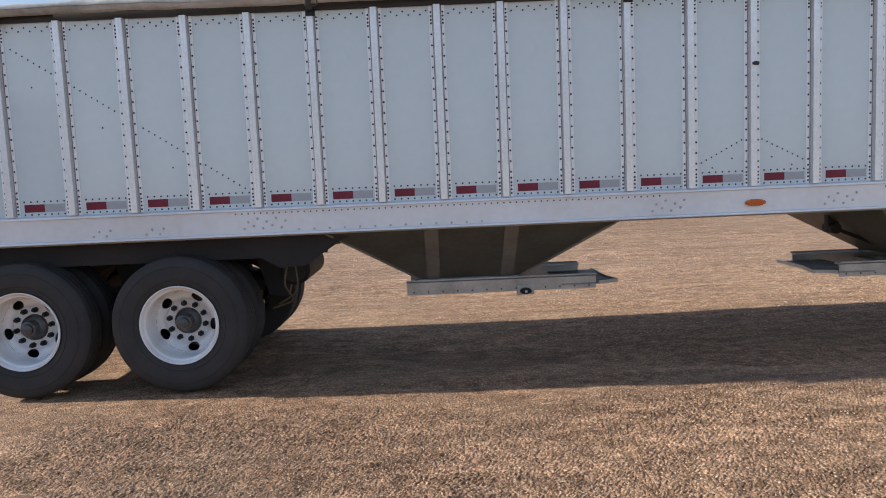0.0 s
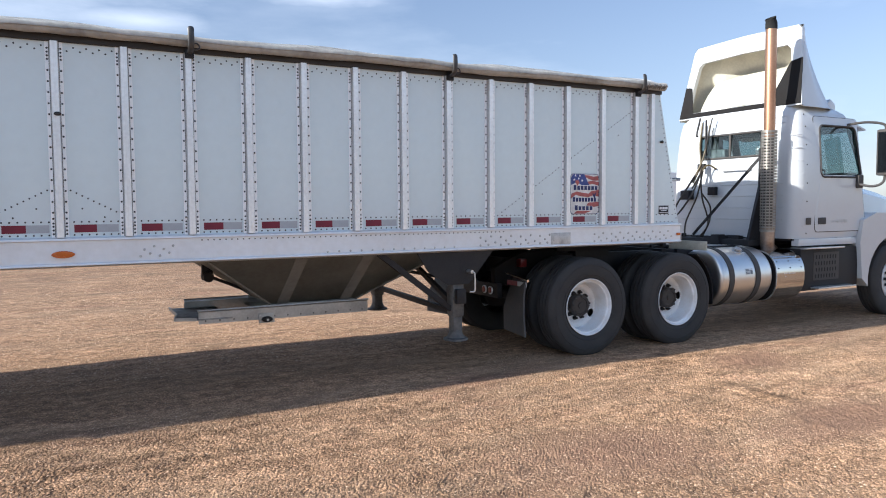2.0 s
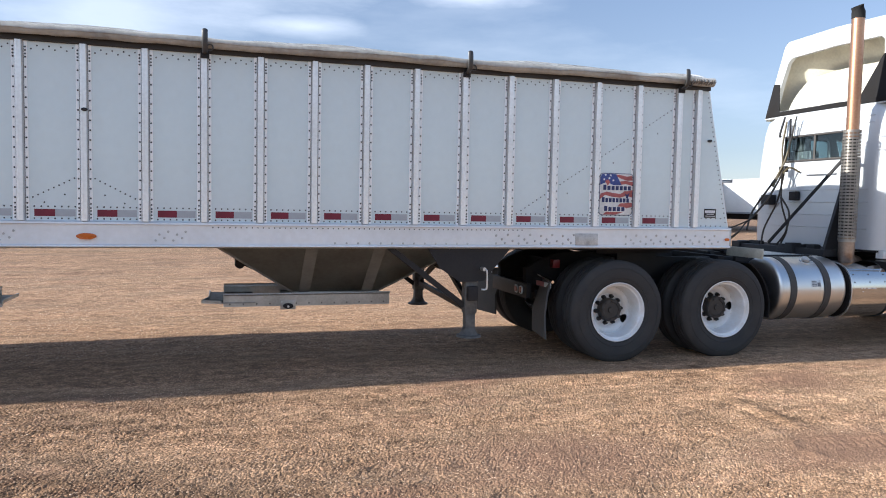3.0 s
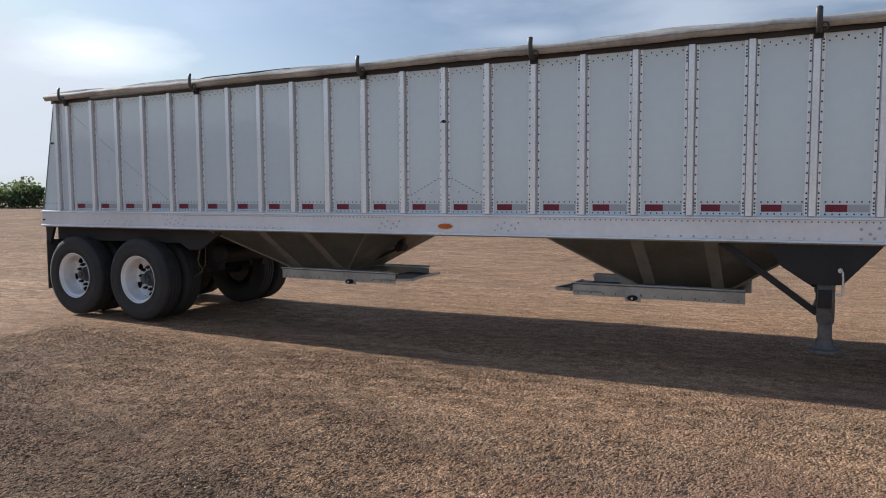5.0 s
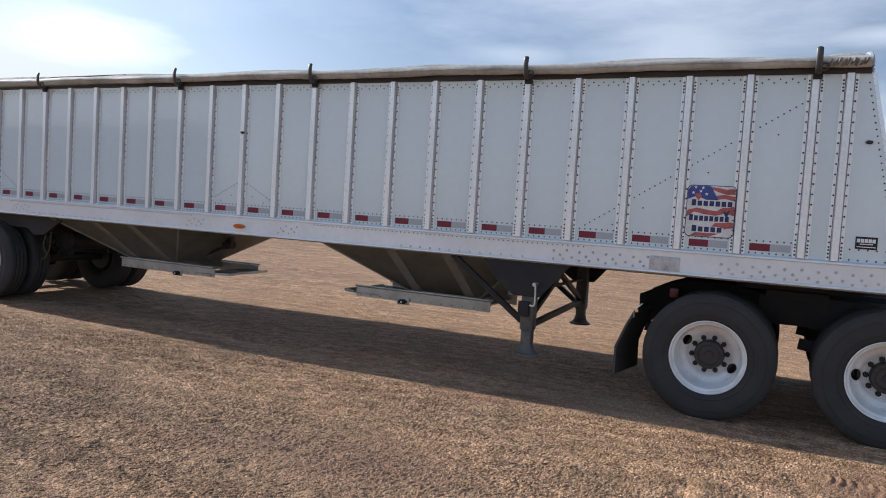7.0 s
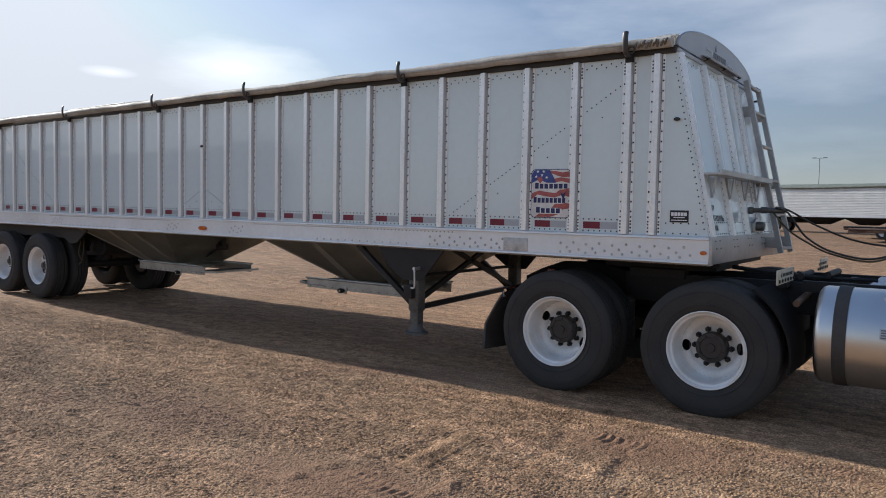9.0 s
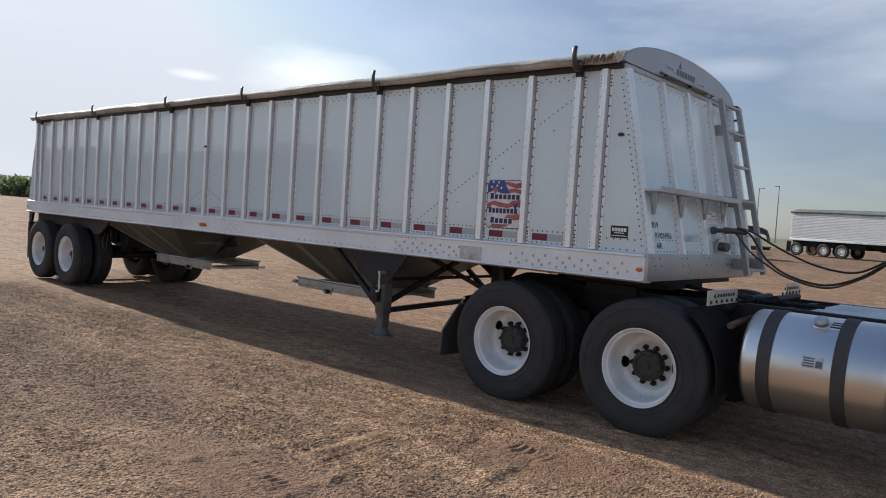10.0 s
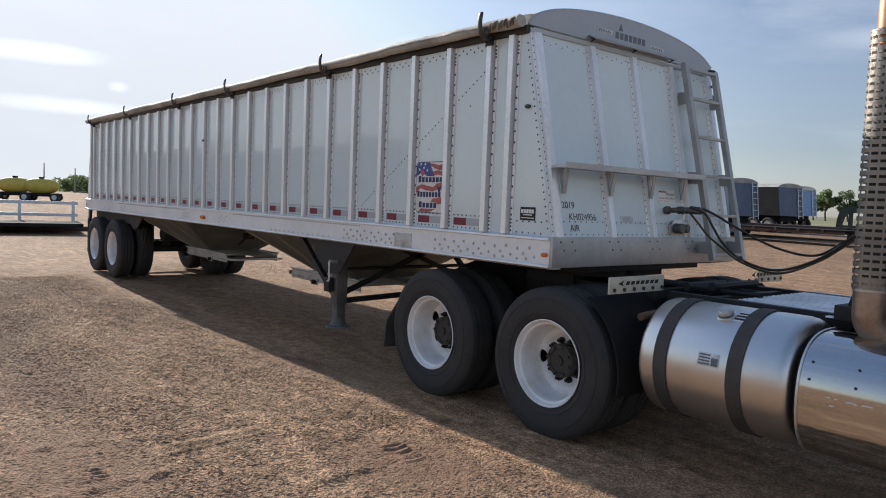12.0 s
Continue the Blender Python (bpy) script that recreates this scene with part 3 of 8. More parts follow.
def relief(x, y):
    """Small ups and downs of the loose gravel near the trailer: swells, clods and pushed ridges."""
    near = max(0.0, 1 - max(abs(x - 1) / 13, abs(y + 2) / 8.5))
    if near <= 0:
        return 0.0
    z = near * (0.016 * noise.noise((x * 0.8, y * 1.3, 0.3)) + 0.010 * noise.noise((x * 2.1, y * 3.2, 4.0)) - 0.006)
    loose = 0.50 + 1.3 * noise.noise((x * 0.42, y * 0.75, 9.0)) + 0.8 * math.exp(-((x + 0.6) / 3.0) ** 2 - ((y + 3.4) / 1.3) ** 2)
    loose = min(1.4, max(0.12, loose)) * min(1.0, near * 3)
    if y > -1.0:
        loose *= max(0.22, 1 - (y + 1.0) / 0.7)
    if x > 4.2:
        loose *= 1 - 0.5 * bare_at(x, y)
    z += loose * (0.011 * noise.noise((x * 3.1, y * 6.1, 2.0)) + 0.0045 * noise.noise((x * 7.5, y * 11.5, 5.0)) + 0.0032 * noise.noise((x * 17, y * 20, 7.0)))
    for (ax, ay), (cx, cy), h, w in SCRAPES:
        u = min(1, max(0, ((x - ax) * (cx - ax) + (y - ay) * (cy - ay)) / ((cx - ax) ** 2 + (cy - ay) ** 2)))
        d = math.hypot(x - ax - u * (cx - ax), y - ay - u * (cy - ay))
        if d < w * 2.5:
            z += 1.15 * h * math.exp(-(d / (0.8 * w)) ** 2) * (0.6 + 0.8 * noise.noise((x * 9, y * 9, 0)))
    return z


CELL = 0.0132                                # size of a stone in the bed near the path
FINE_X, FINE_Y = (-5.3, 7.75), (-4.6, -0.15)


def build_ground():
    xs = sorted(set([-2600, -1500, -900, -600, -400, -300, -240, -190, -150, -120, -100, -85, -70, -60, -50, -42, -35, -29, -24, -20, -16, -13] + [-11 + 0.2 * i for i in range(23)] + [-6.5 + 0.036 * i for i in range(34)] + [FINE_X[0] + CELL * i for i in range(int((FINE_X[1] - FINE_X[0]) / CELL))] + [7.75 + 0.2 * i for i in range(30)] + [14, 16, 18, 21, 25, 30, 36, 44, 52, 60, 75, 95, 120, 160, 220, 300, 500, 900, 2600]))
    ys = sorted(set([-2600, -900, -300, -150, -100, -60, -40, -25, -15, -11] + [-8 + 0.25 * i for i in range(13)] + [FINE_Y[0] + CELL * i for i in range(int((FINE_Y[1] - FINE_Y[0]) / CELL))] + [FINE_Y[1] + 0.06 * i for i in range(35)] + [1.95 + 0.2 * i for i in range(24)] + [7, 8, 10, 12, 15, 18, 22, 26, 30, 35, 40, 45, 50, 56, 63, 70, 80, 95, 110, 130, 160, 200, 250, 300, 400, 600, 900, 1500, 2600]))
    verts, faces = [], []
    grit = np.random.RandomState(17)
    for y in ys:
        jx, jy, jz = (grit.uniform(-1, 1, len(xs)).tolist() for _ in range(3))
        row_fine = FINE_Y[0] < y < FINE_Y[1] - 0.02
        for i, x in enumerate(xs):
            if row_fine and FINE_X[0] < x < FINE_X[1] - 0.02:
                # stones of the bed, looser in drifts, worn flat in the lanes
                rough = 0.0050 * min(1.0, max(0.70, 0.86 + 0.4 * noise.noise((x * 0.8, y * 1.5, 6.0))))
                if x > 4.2:
                    rough *= 1 - 0.35 * bare_at(x, y)
                rough *= min(1.0, (y - FINE_Y[0]) / 0.2, (FINE_Y[1] - y) / 0.5, (x - FINE_X[0]) / 0.4, (FINE_X[1] - x) / 0.4)
                verts.append((x + 0.34 * CELL * jx[i], y + 0.34 * CELL * jy[i], relief(x, y) + gz(x, y) + rough * jz[i]))
            else:
                verts.append((x, y, relief(x, y) + gz(x, y)))
    n = len(xs)
    for j in range(len(ys) - 1):
        for i in range(n - 1):
            k = j * n + i
            faces.append((k, k + 1, k + n + 1, k + n))
    me = bpy.data.meshes.new("mesh")
    me.from_pydata(verts, [], faces)
    me.polygons.foreach_set("use_smooth", [not (FINE_Y[0] < verts[f[0]][1] < FINE_Y[1] and FINE_X[0] < verts[f[0]][0] < FINE_X[1]) for f in faces])
    me.materials.append(GRAVEL)
    ob = new("ground", me)
    tagged(ob, "tan and brown gravel lot with packed dirt and wheel tracks", "ground", kind="structure")


build_ground()


def tyre_track(points, width, label):
    """A strip of ground pressed into chevron lug marks along a bent line."""
    line = curve_points([(x, y, 0) for x, y in points], 24)
    run, rows = 0.0, []
    fine = []
    for a, c in zip(line, line[1:]):
        n = max(1, int((c - a).length / 0.011))
        fine += [a.lerp(c, k / n) for k in range(n)]
    half = 11
    for k in range(1, len(fine) - 1):
        p, way = fine[k], (fine[k + 1] - fine[k - 1]).normalized()
        side = Vector((-way.y, way.x, 0))
        run += (fine[k] - fine[k - 1]).length
        row = []
        for j in range(-half, half + 1):
            c = j / half
            q = p + side * (c * width / 2)
            fade = min(1.0, k / 12, (len(fine) - k) / 12, (1 - abs(c)) * 4)
            wave = math.sin(2 * math.pi * (run / 0.062 + 0.45 * abs(c)))
            worn = 0.7 + 0.7 * noise.noise((q.x * 5, q.y * 5, 3))
            h = 0.0070 * wave * max(0.25, worn) + 0.003 * noise.noise((q.x * 30, q.y * 30, 1))
            row.append((q.x, q.y, gz(q.x, q.y) + relief(q.x, q.y) + (0.0070 + h) * fade - 0.012 * (1 - fade)))
        rows.append(row)
    solid("tyre_track", loft(B(), rows, caps=False, close=False), GRAVEL, label, "tyre track", kind="stuff")


tyre_track([(4.78, -2.60), (5.25, -2.66), (5.72, -2.76)], 0.26, "short tyre track of lug marks in the dirt")
tyre_track([(5.72, -1.00), (6.00, -1.03), (6.30, -1.06)], 0.22, "faint tyre lug marks in the dirt")
tyre_track([(5.11, -1.38), (5.15, -1.80), (5.17, -2.11), (5.20, -2.45)], 0.24, "bent tyre track of lug marks in the dirt")


# ---------------------------------------------------------------- grain trailer
S = 0.465                 # post spacing
W = 2.36                  # width over the panels
Z0, Z1, Z2 = 1.17, 1.38, 2.82   # rail bottom, rail top, panel top
XF0, XF1 = 6.25, 5.95     # front wall at rail and at top
XR0, XR1 = -6.20, -5.90   # rear wall at rail and at top


def xf(z):
    return XF0 + (XF1 - XF0) * (z - Z1) / (Z2 - Z1)


def xr(z):
    return XR0 + (XR1 - XR0) * (z - Z1) / (Z2 - Z1)


trailer = thing("grain_trailer", (0, W / 2, 0), "white panelled aluminium hopper grain trailer coupled to the truck", "trailer")

POSTS = [-12.5 * S] + [i * S for i in range(-12, 13)] + [12.5 * S]

# side panels, one sheet between each pair of posts
pm = mesh_of(box(B(), (0.002, 0.0, Z1 - 0.02), (S - 0.002, 0.018, Z2 + 0.04)), PANEL)
for i in range(-12, 12):
    part("side_panel", pm, None, trailer, m=Matrix.Translation((i * S, 0, 0)))
hm = mesh_of(box(B(), (0.002, 0.0, Z1 - 0.02), (S / 2 - 0.002, 0.018, Z2 + 0.04)), PANEL)
for x in (-12.5 * S, 12 * S):
    part("side_panel", hm, None, trailer, m=Matrix.Translation((x, 0, 0)))
part("side_panel", prism(B(), [(12.5 * S + 0.002, Z1 - 0.02), (xf(Z1 - 0.02) - 0.004, Z1 - 0.02), (xf(Z2 + 0.04) - 0.004, Z2 + 0.04), (12.5 * S + 0.002, Z2 + 0.04)], "y", 0.0, 0.018), PANEL, trailer)
part("side_panel", prism(B(), [(-12.5 * S - 0.002, Z1 - 0.02), (xr(Z1 - 0.02) + 0.004, Z1 - 0.02), (xr(Z2 + 0.04) + 0.004, Z2 + 0.04), (-12.5 * S - 0.002, Z2 + 0.04)], "y", 0.0, 0.018), PANEL, trailer)
part("far_side_sheet", prism(B(), [(XR0, Z1 - 0.02), (XF0, Z1 - 0.02), (XF1, Z2 + 0.04), (XR1, Z2 + 0.04)], "y", W - 0.018, W), PANEL, trailer)

# hat-section posts with their rivets
bm = B()
prism(bm, [(-0.0305, -0.0015), (-0.0305, -0.006), (-0.0245, -0.041), (-0.0215, -0.045), (-0.004, -0.045), (-0.003, -0.0435), (0.003, -0.0435), (0.004, -0.045), (0.0215, -0.045), (0.0245, -0.041), (0.0305, -0.006), (0.0305, -0.0015)], "z", Z1 + 0.004, Z2 - 0.012)
# side walls get a darker copy of the post aluminium: their shade, as colour
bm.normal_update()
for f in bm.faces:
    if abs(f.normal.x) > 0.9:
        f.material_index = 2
# flanges, and black strips drawn in the creases for the shade of the gap
for s in (-1, 1):
    box(bm, (min(s * 0.0342, s * 0.058), -0.0052, Z1 + 0.004), (max(s * 0.0342, s * 0.058), -0.0015, Z2 - 0.012), mi=1)
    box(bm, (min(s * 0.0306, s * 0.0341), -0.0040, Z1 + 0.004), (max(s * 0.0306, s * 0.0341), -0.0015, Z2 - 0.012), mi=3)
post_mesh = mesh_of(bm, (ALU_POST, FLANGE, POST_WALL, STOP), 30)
bm = B()
for sx in (-0.044, 0.044):
    for k in range(18):
        dome(bm, (sx, -0.005, Z1 + 0.028 + k * 0.0795), 0.0083, 0.006)
    for z in (0.056, 0.084, 0.142, 1.325, 1.352):
        dome(bm, (sx, -0.005, Z1 + z), 0.0083, 0.006)
rivet_mesh = mesh_of(bm, RIVET)
for x in POSTS:
    p = part("side_post", post_mesh, None, trailer, m=Matrix.Translation((x, 0, 0)))
    part("rivets", rivet_mesh, None, p, m=Matrix.Translation((x, 0, 0)), kind="stuff")
for x in POSTS[1::3]:
    part("side_post", box(B(), (x - 0.03, W, Z1), (x + 0.03, W + 0.035, Z2 - 0.01)), ALU_POST, trailer)

# reflective tape
tape = B()
box(tape, (0.0, -0.0032, 1.418), (0.152, -0.0005, 1.476), mi=0)
box(tape, (0.152, -0.0032, 1.418), (0.302, -0.0005, 1.476), mi=1)
tape_mesh = mesh_of(tape, (RED, SILVER))
bm = B()
for k in range(7):
    dome(bm, (0.0 + k * 0.05, -0.0005, 1.497), 0.0073, 0.005)
    dome(bm, (0.0 + k * 0.05, -0.0005, 1.400), 0.0073, 0.005)
tape_rivets = mesh_of(bm, RIVET)
bm = B()
for k in range(8):
    dome(bm, (0.085 + k * 0.043, -0.0005, Z2 - 0.045 if k % 2 else Z2 - 0.072), 0.0073, 0.005)
top_rivets = mesh_of(bm, RIVET)
for i in range(-12, 12):
    t_ = part("reflector", tape_mesh, None, trailer, "red and silver reflective tape", m=Matrix.Translation((i * S + 0.092, 0, 0)))
    part("rivets", tape_rivets, None, t_, m=Matrix.Translation((i * S + 0.092, 0, 0)), kind="stuff")
    part("rivets", top_rivets, None, t_, m=Matrix.Translation((i * S, 0, 0)), kind="stuff")

# slanting rivet lines over the hopper sheets inside, and the odd ones
bm = B()


def rivet_line(a, c, step, r=0.0070):
    n = int(math.hypot(c[0] - a[0], c[1] - a[1]) / step)
    for k in range(n + 1):
        x, z = a[0] + (c[0] - a[0]) * k / n, a[1] + (c[1] - a[1]) * k / n
        if min(abs(x - p) for p in POSTS) > 0.07:
            dome(bm, (x, -0.0005, z), r, 0.004)


rivet_line((-5.52, 2.65), (-3.82, 1.53), 0.048)
rivet_line((5.54, 2.61), (3.86, 1.53), 0.048)
rivet_line((-0.42, 1.55), (0.0, 1.77), 0.043)
rivet_line((0.42, 1.55), (0.0, 1.77), 0.043)
rivet_line((-0.30, 1.53), (0.0, 1.66), 0.115)
rivet_line((0.30, 1.53), (0.0, 1.66), 0.115)
rivet_line((4.1, 1.55), (5.6, 2.50), 0.26)
rivet_line((-4.1, 1.55), (-5.6, 2.50), 0.26)
for x0 in (12.5 * S, -12.5 * S):
    s = 1 if x0 > 0 else -1
    for k in range(5):
        dome(bm, (x0 + s * (0.10 + k * 0.06), -0.0005, 1.40), 0.0070, 0.005)
        dome(bm, (x0 + s * (0.10 + k * 0.06), -0.0005, 1.48), 0.0070, 0.005)
    for k in range(27):
        z = 1.44 + k * 0.05
        dome(bm, ((xf(z) if s > 0 else xr(z)) - s * 0.025, -0.0005, z), 0.0070, 0.005)
part("panel_rivets", bm, RIVET, trailer, "dark rivet lines", kind="stuff")

# bottom rail: lipped extrusion
rail_prof = [(-0.030, Z0), (-0.004, Z0 - 0.012), (0.10, Z0 - 0.012), (0.10, Z0 + 0.004), (0.02, Z0 + 0.004), (0.02, Z1 + 0.01), (-0.004, Z1 + 0.006), (-0.016, Z1 - 0.002), (-0.040, Z1 - 0.006), (-0.042, Z1 - 0.020), (-0.022, Z1 - 0.026), (-0.024, Z0 + 0.022), (-0.040, Z0 + 0.016), (-0.042, Z0 + 0.003)]
part("side_rail", prism(B(), rail_prof, "x", XR0 - 0.01, XF0 + 0.01), ALU_RAIL, trailer, "aluminium bottom side rail")
part("side_rail", prism(B(), [(W - y, z) for y, z in rail_prof], "x", XR0 - 0.01, XF0 + 0.01), ALU_RAIL, trailer)
bm = B()
for a, c in ((-3.9, -0.5), (0.42, 0.62), (1.0, 3.9)):
    x = a
    while x < c:
        if not -0.7 < x < 0.7:
            dome(bm, (x, -0.0225, Z1 - 0.042), 0.0064, 0.005)
        x += 0.047
part("rail_rivets", bm, RIVET, trailer, kind="stuff")
bm = B()
for k in range(13):
    dome(bm, (2.05 + k * 0.105, -0.024, Z0 + 0.036), 0.0105, 0.008, 8)
    dome(bm, (-2.05 - k * 0.115, -0.024, Z0 + 0.036), 0.0095, 0.007, 8)
for cx in (-3.70, -0.62, 0.68):
    n = 5 if cx < -1 else 4
    for k in range(n):
        dome(bm, (cx - 0.14 + k * 0.07, -0.0235, 1.225 + (k % 2) * 0.02), 0.0105, 0.008, 8)
        dome(bm, (cx - 0.14 + k * 0.07 + 0.03, -0.0235, 1.275 + (k % 2) * 0.025), 0.0105, 0.008, 8)
for cx in (-4.98, -4.58):
    for dx, dz in ((0, 0), (0.045, 0.035), (0.10, 0.0), (0.13, 0.04)):
        dome(bm, (cx + dx, -0.0235, 1.215 + dz), 0.0105, 0.008, 8)
for k in range(12):
    x = 3.60 + k * 0.235
    if 4.35 < x < 4.78:
        continue
    for dx, dz in ((0.0, 0.225), (0.06, 0.19), (0.12, 0.235), (0.09, 0.155), (0.0, 0.15), (0.17, 0.175)):
        if x + dx < 6.12:
            dome(bm, (x + dx, -0.0235, 1.06 + dz), 0.0125, 0.009, 8)
part("rail_bolts", bm, BOLT, trailer, "scattered rail bolt heads", kind="stuff")

# lamps on the near side
bm = B()
prism(bm, [(0.078 * math.cos(a) + 0.012, 1.258 + 0.026 * math.sin(a)) for a in [2 * math.pi * i / 20 for i in range(20)]], "y", -0.048, -0.02, bev=0.008)
part("marker_lamp", bm, AMBER, trailer, "amber oval side marker lamp")
for x, z, y in ((0.01, 2.285, -0.038), (5.975, 2.293, 0.0), (-5.94, 2.29, 0.0)):
    part("marker_lamp", prism(B(), [(x + 0.026 * math.cos(a), z + 0.015 * math.sin(a)) for a in [2 * math.pi * i / 14 for i in range(14)]], "y", y - 0.018, y, bev=0.004), DARK_DOT, trailer, "small dark oval marker lamp")
part("marker_lamp", prism(B(), [(6.222 + 0.024 * math.cos(a), 1.258 + 0.016 * math.sin(a)) for a in [2 * math.pi * i / 14 for i in range(14)]], "y", -0.045, -0.02, bev=0.004), AMBER, trailer)
part("marker_lamp", prism(B(), [(-6.15 + 0.012 * math.cos(a), 1.258 + 0.012 * math.sin(a)) for a in [2 * math.pi * i / 10 for i in range(10)]], "y", -0.04, -0.02), DARK_DOT, trailer)

# worn data plate on the rail and the dark dealer plate
rp = part("data_plate", box(B(), (4.44, -0.027, 1.193), (4.69, -0.0215, 1.312), 0.002), PLATE, trailer, "worn blank metal plate on the rail")
dp = part("dealer_plate", box(B(), (5.945, -0.004, 1.488), (6.092, -0.0008, 1.582), 0.001), INK, trailer, "small black plate with white marks")
bm = B()
for a, c, z, h in ((5.955, 6.082, 1.538, 0.028), (5.975, 6.062, 1.523, 0.007), (5.955, 6.082, 1.502, 0.006)):
    if h > 0.02:
        for k in range(5):
            x = a + k * (c - a) / 5
            box(bm, (x, -0.0052, z), (x + 0.0215, -0.0038, z + h))
    else:
        box(bm, (a, -0.0052, z), (c, -0.0038, z + h))
part("plate_marks", bm, WHITE_INK, dp)

# flag sticker: cream field, blue corner, red waves, plain bars for its lettering
sx0, sx1, sz0, sz1 = 4.700, 5.082, 1.498, 1.922


def round_rect(x0, x1, z0, z1, r, n=5):
    out = []
    for cx, cz, a0 in ((x1 - r, z1 - r, 0), (x0 + r, z1 - r, 90), (x0 + r, z0 + r, 180), (x1 - r, z0 + r, 270)):
        out += [(cx + r * math.cos(radians(a0 + 90 * k / n)), cz + r * math.sin(radians(a0 + 90 * k / n))) for k in range(n + 1)]
    return out


st = part("flag_sticker", prism(B(), round_rect(sx0, sx1, sz0, sz1, 0.04), "y", -0.0065, -0.0055), NAVY, trailer, "rounded flag sticker with blue corner and red waves")
part("sticker_field", prism(B(), round_rect(sx0 + 0.006, sx1 - 0.006, sz0 + 0.006, sz1 - 0.006, 0.036), "y", -0.0078, -0.0064), CREAM, st)


def on_sticker(pts):
    """Sticker places, in hundredths of its width and height from the top left corner."""
    return [(sx0 + (sx1 - sx0) * u / 100, sz1 - (sz1 - sz0) * v / 100) for u, v in pts]


for wave in (((42, 2.5), (62, 4), (80, 7), (96, 5), (98.2, 16), (82, 17), (65, 13), (51, 8)),
             ((56, 20), (76, 17), (98.2, 20), (98.2, 29), (78, 25), (62, 27)),
             ((2, 53), (4, 49), (21, 44), (43, 47), (63, 49), (76, 41), (98.2, 39), (98.2, 57), (80, 53), (61, 58), (39, 56), (17, 52), (2, 62)),
             ((12, 98), (28, 88), (50, 85), (61, 72), (76, 68), (98.2, 70), (98.2, 80), (83, 82), (72, 92), (50, 98.3))):
    part("red_wave", prism(B(), on_sticker(wave), "y", -0.0088, -0.0076), RED_INK, st, "red wavy stripe")
part("blue_corner", prism(B(), on_sticker([(2, 10), (7, 3), (12, 1.7), (48, 1.7), (56, 14), (65, 28), (40, 28), (21, 21), (2, 28)]), "y", -0.0092, -0.0078), BLUE_INK, st, "blue corner field")
bm = B()
for u, v in ((17, 4.5), (32, 5), (13, 15), (28, 12), (40, 17)):
    (x, z), = on_sticker([(u, v)])
    prism(bm, [(x + (0.015 if i % 2 == 0 else 0.0065) * math.sin(i * math.pi / 5), z + (0.015 if i % 2 == 0 else 0.0065) * math.cos(i * math.pi / 5)) for i in range(10)], "y", -0.0104, -0.0090)
part("stars", bm, WHITE_INK, st)
for u0, u1, v0, v1 in ((8, 98, 29, 42), (5, 94, 58, 71), (12, 82, 79, 92)):
    cu, cv, ru, rv = (u0 + u1) / 2, (v0 + v1) / 2, (u1 - u0) / 2, (v1 - v0) / 2
    part("pale_band", prism(B(), on_sticker([(cu + ru * math.copysign(abs(math.cos(k * math.pi / 12)) ** 0.4, math.cos(k * math.pi / 12)), cv + rv * math.sin(k * math.pi / 12)) for k in range(24)]), "y", -0.0101, -0.0088), CREAM, st)
part("red_crest", prism(B(), on_sticker([(16, 20), (20, 15), (23, 18), (26, 14), (28, 19), (32, 21), (28, 25), (24, 30), (20, 25)]), "y", -0.0106, -0.0090), RED_INK, st)
part("dark_bird_shape", prism(B(), on_sticker([(76, 47), (82, 51), (90, 45), (87, 53), (85, 60), (80, 58)]), "y", -0.0106, -0.0086), NAVY, st)
bm = B()
for u0, u1, v0, v1, n in ((11, 96, 28, 40, 7), (8, 91, 57, 69, 8), (15, 79, 78, 90, 5)):
    w = (u1 - u0) / n
    for k in range(n):
        lift = 0 if k == 0 else 2.2
        (xa, za), (xb, zb) = on_sticker([(u0 + k * w, v1), (u0 + (k + 0.74) * w, v0 + lift)])
        box(bm, (xa, -0.0118, za), (xb, -0.0100, zb))
part("lettering", bm, NAVY, st, "navy bars of lettering", kind="stuff")

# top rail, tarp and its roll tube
# near rail is almost black: shade below the roll, put into its colour
part("top_rail", box(B(), (XR1 + 0.0, -0.03, Z2 - 0.012), (XF1 - 0.0, 0.05, Z2 + 0.045), 0.008), TARP_DARK, trailer, "top side rail, the tarp's shade in its dark colour")
part("top_rail", box(B(), (XR1, W - 0.05, Z2 - 0.012), (XF1, W + 0.03, Z2 + 0.045), 0.008), ALU, trailer)
rings = []
nx = 190
for k in range(nx + 1):
    x = XR1 - 0.03 + (XF1 + 0.02 - XR1) * k / nx
    sag = 0.010 * noise.noise((x * 0.9, 1.0, 0)) - 0.012 * math.sin(math.pi * ((x / (5 * S)) % 1.0))
    r = 0.040 + 0.005 * noise.noise((x * 2.3, 7, 0))
    lap = 182 + 14 * noise.noise((x * 0.7, 2.0, 5)) + 7 * noise.noise((x * 3.1, 4.0, 1))
    row = []
    for deg in (0, 25, 50, 75, 100, 120, 140, 155, lap - 8, lap - 1, lap + 1, lap + 10, 225, 250, 275, 300, 330):
        a = radians(deg)
        q = r + (0.0075 if 100 < deg < lap else 0.0) + 0.003 * noise.noise((x * 6, deg * 0.03, 3))
        row.append((x, -0.072 + q * 1.05 * math.cos(a), Z2 + 0.070 + sag * 0.7 + q * math.sin(a) + 0.007 * noise.noise((x * 4.2, a * 1.3, 2)) + 0.004 * noise.noise((x * 13, a * 2, 6))))
    rings.append(row)
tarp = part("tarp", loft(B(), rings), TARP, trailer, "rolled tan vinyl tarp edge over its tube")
rings = []
ny = 14
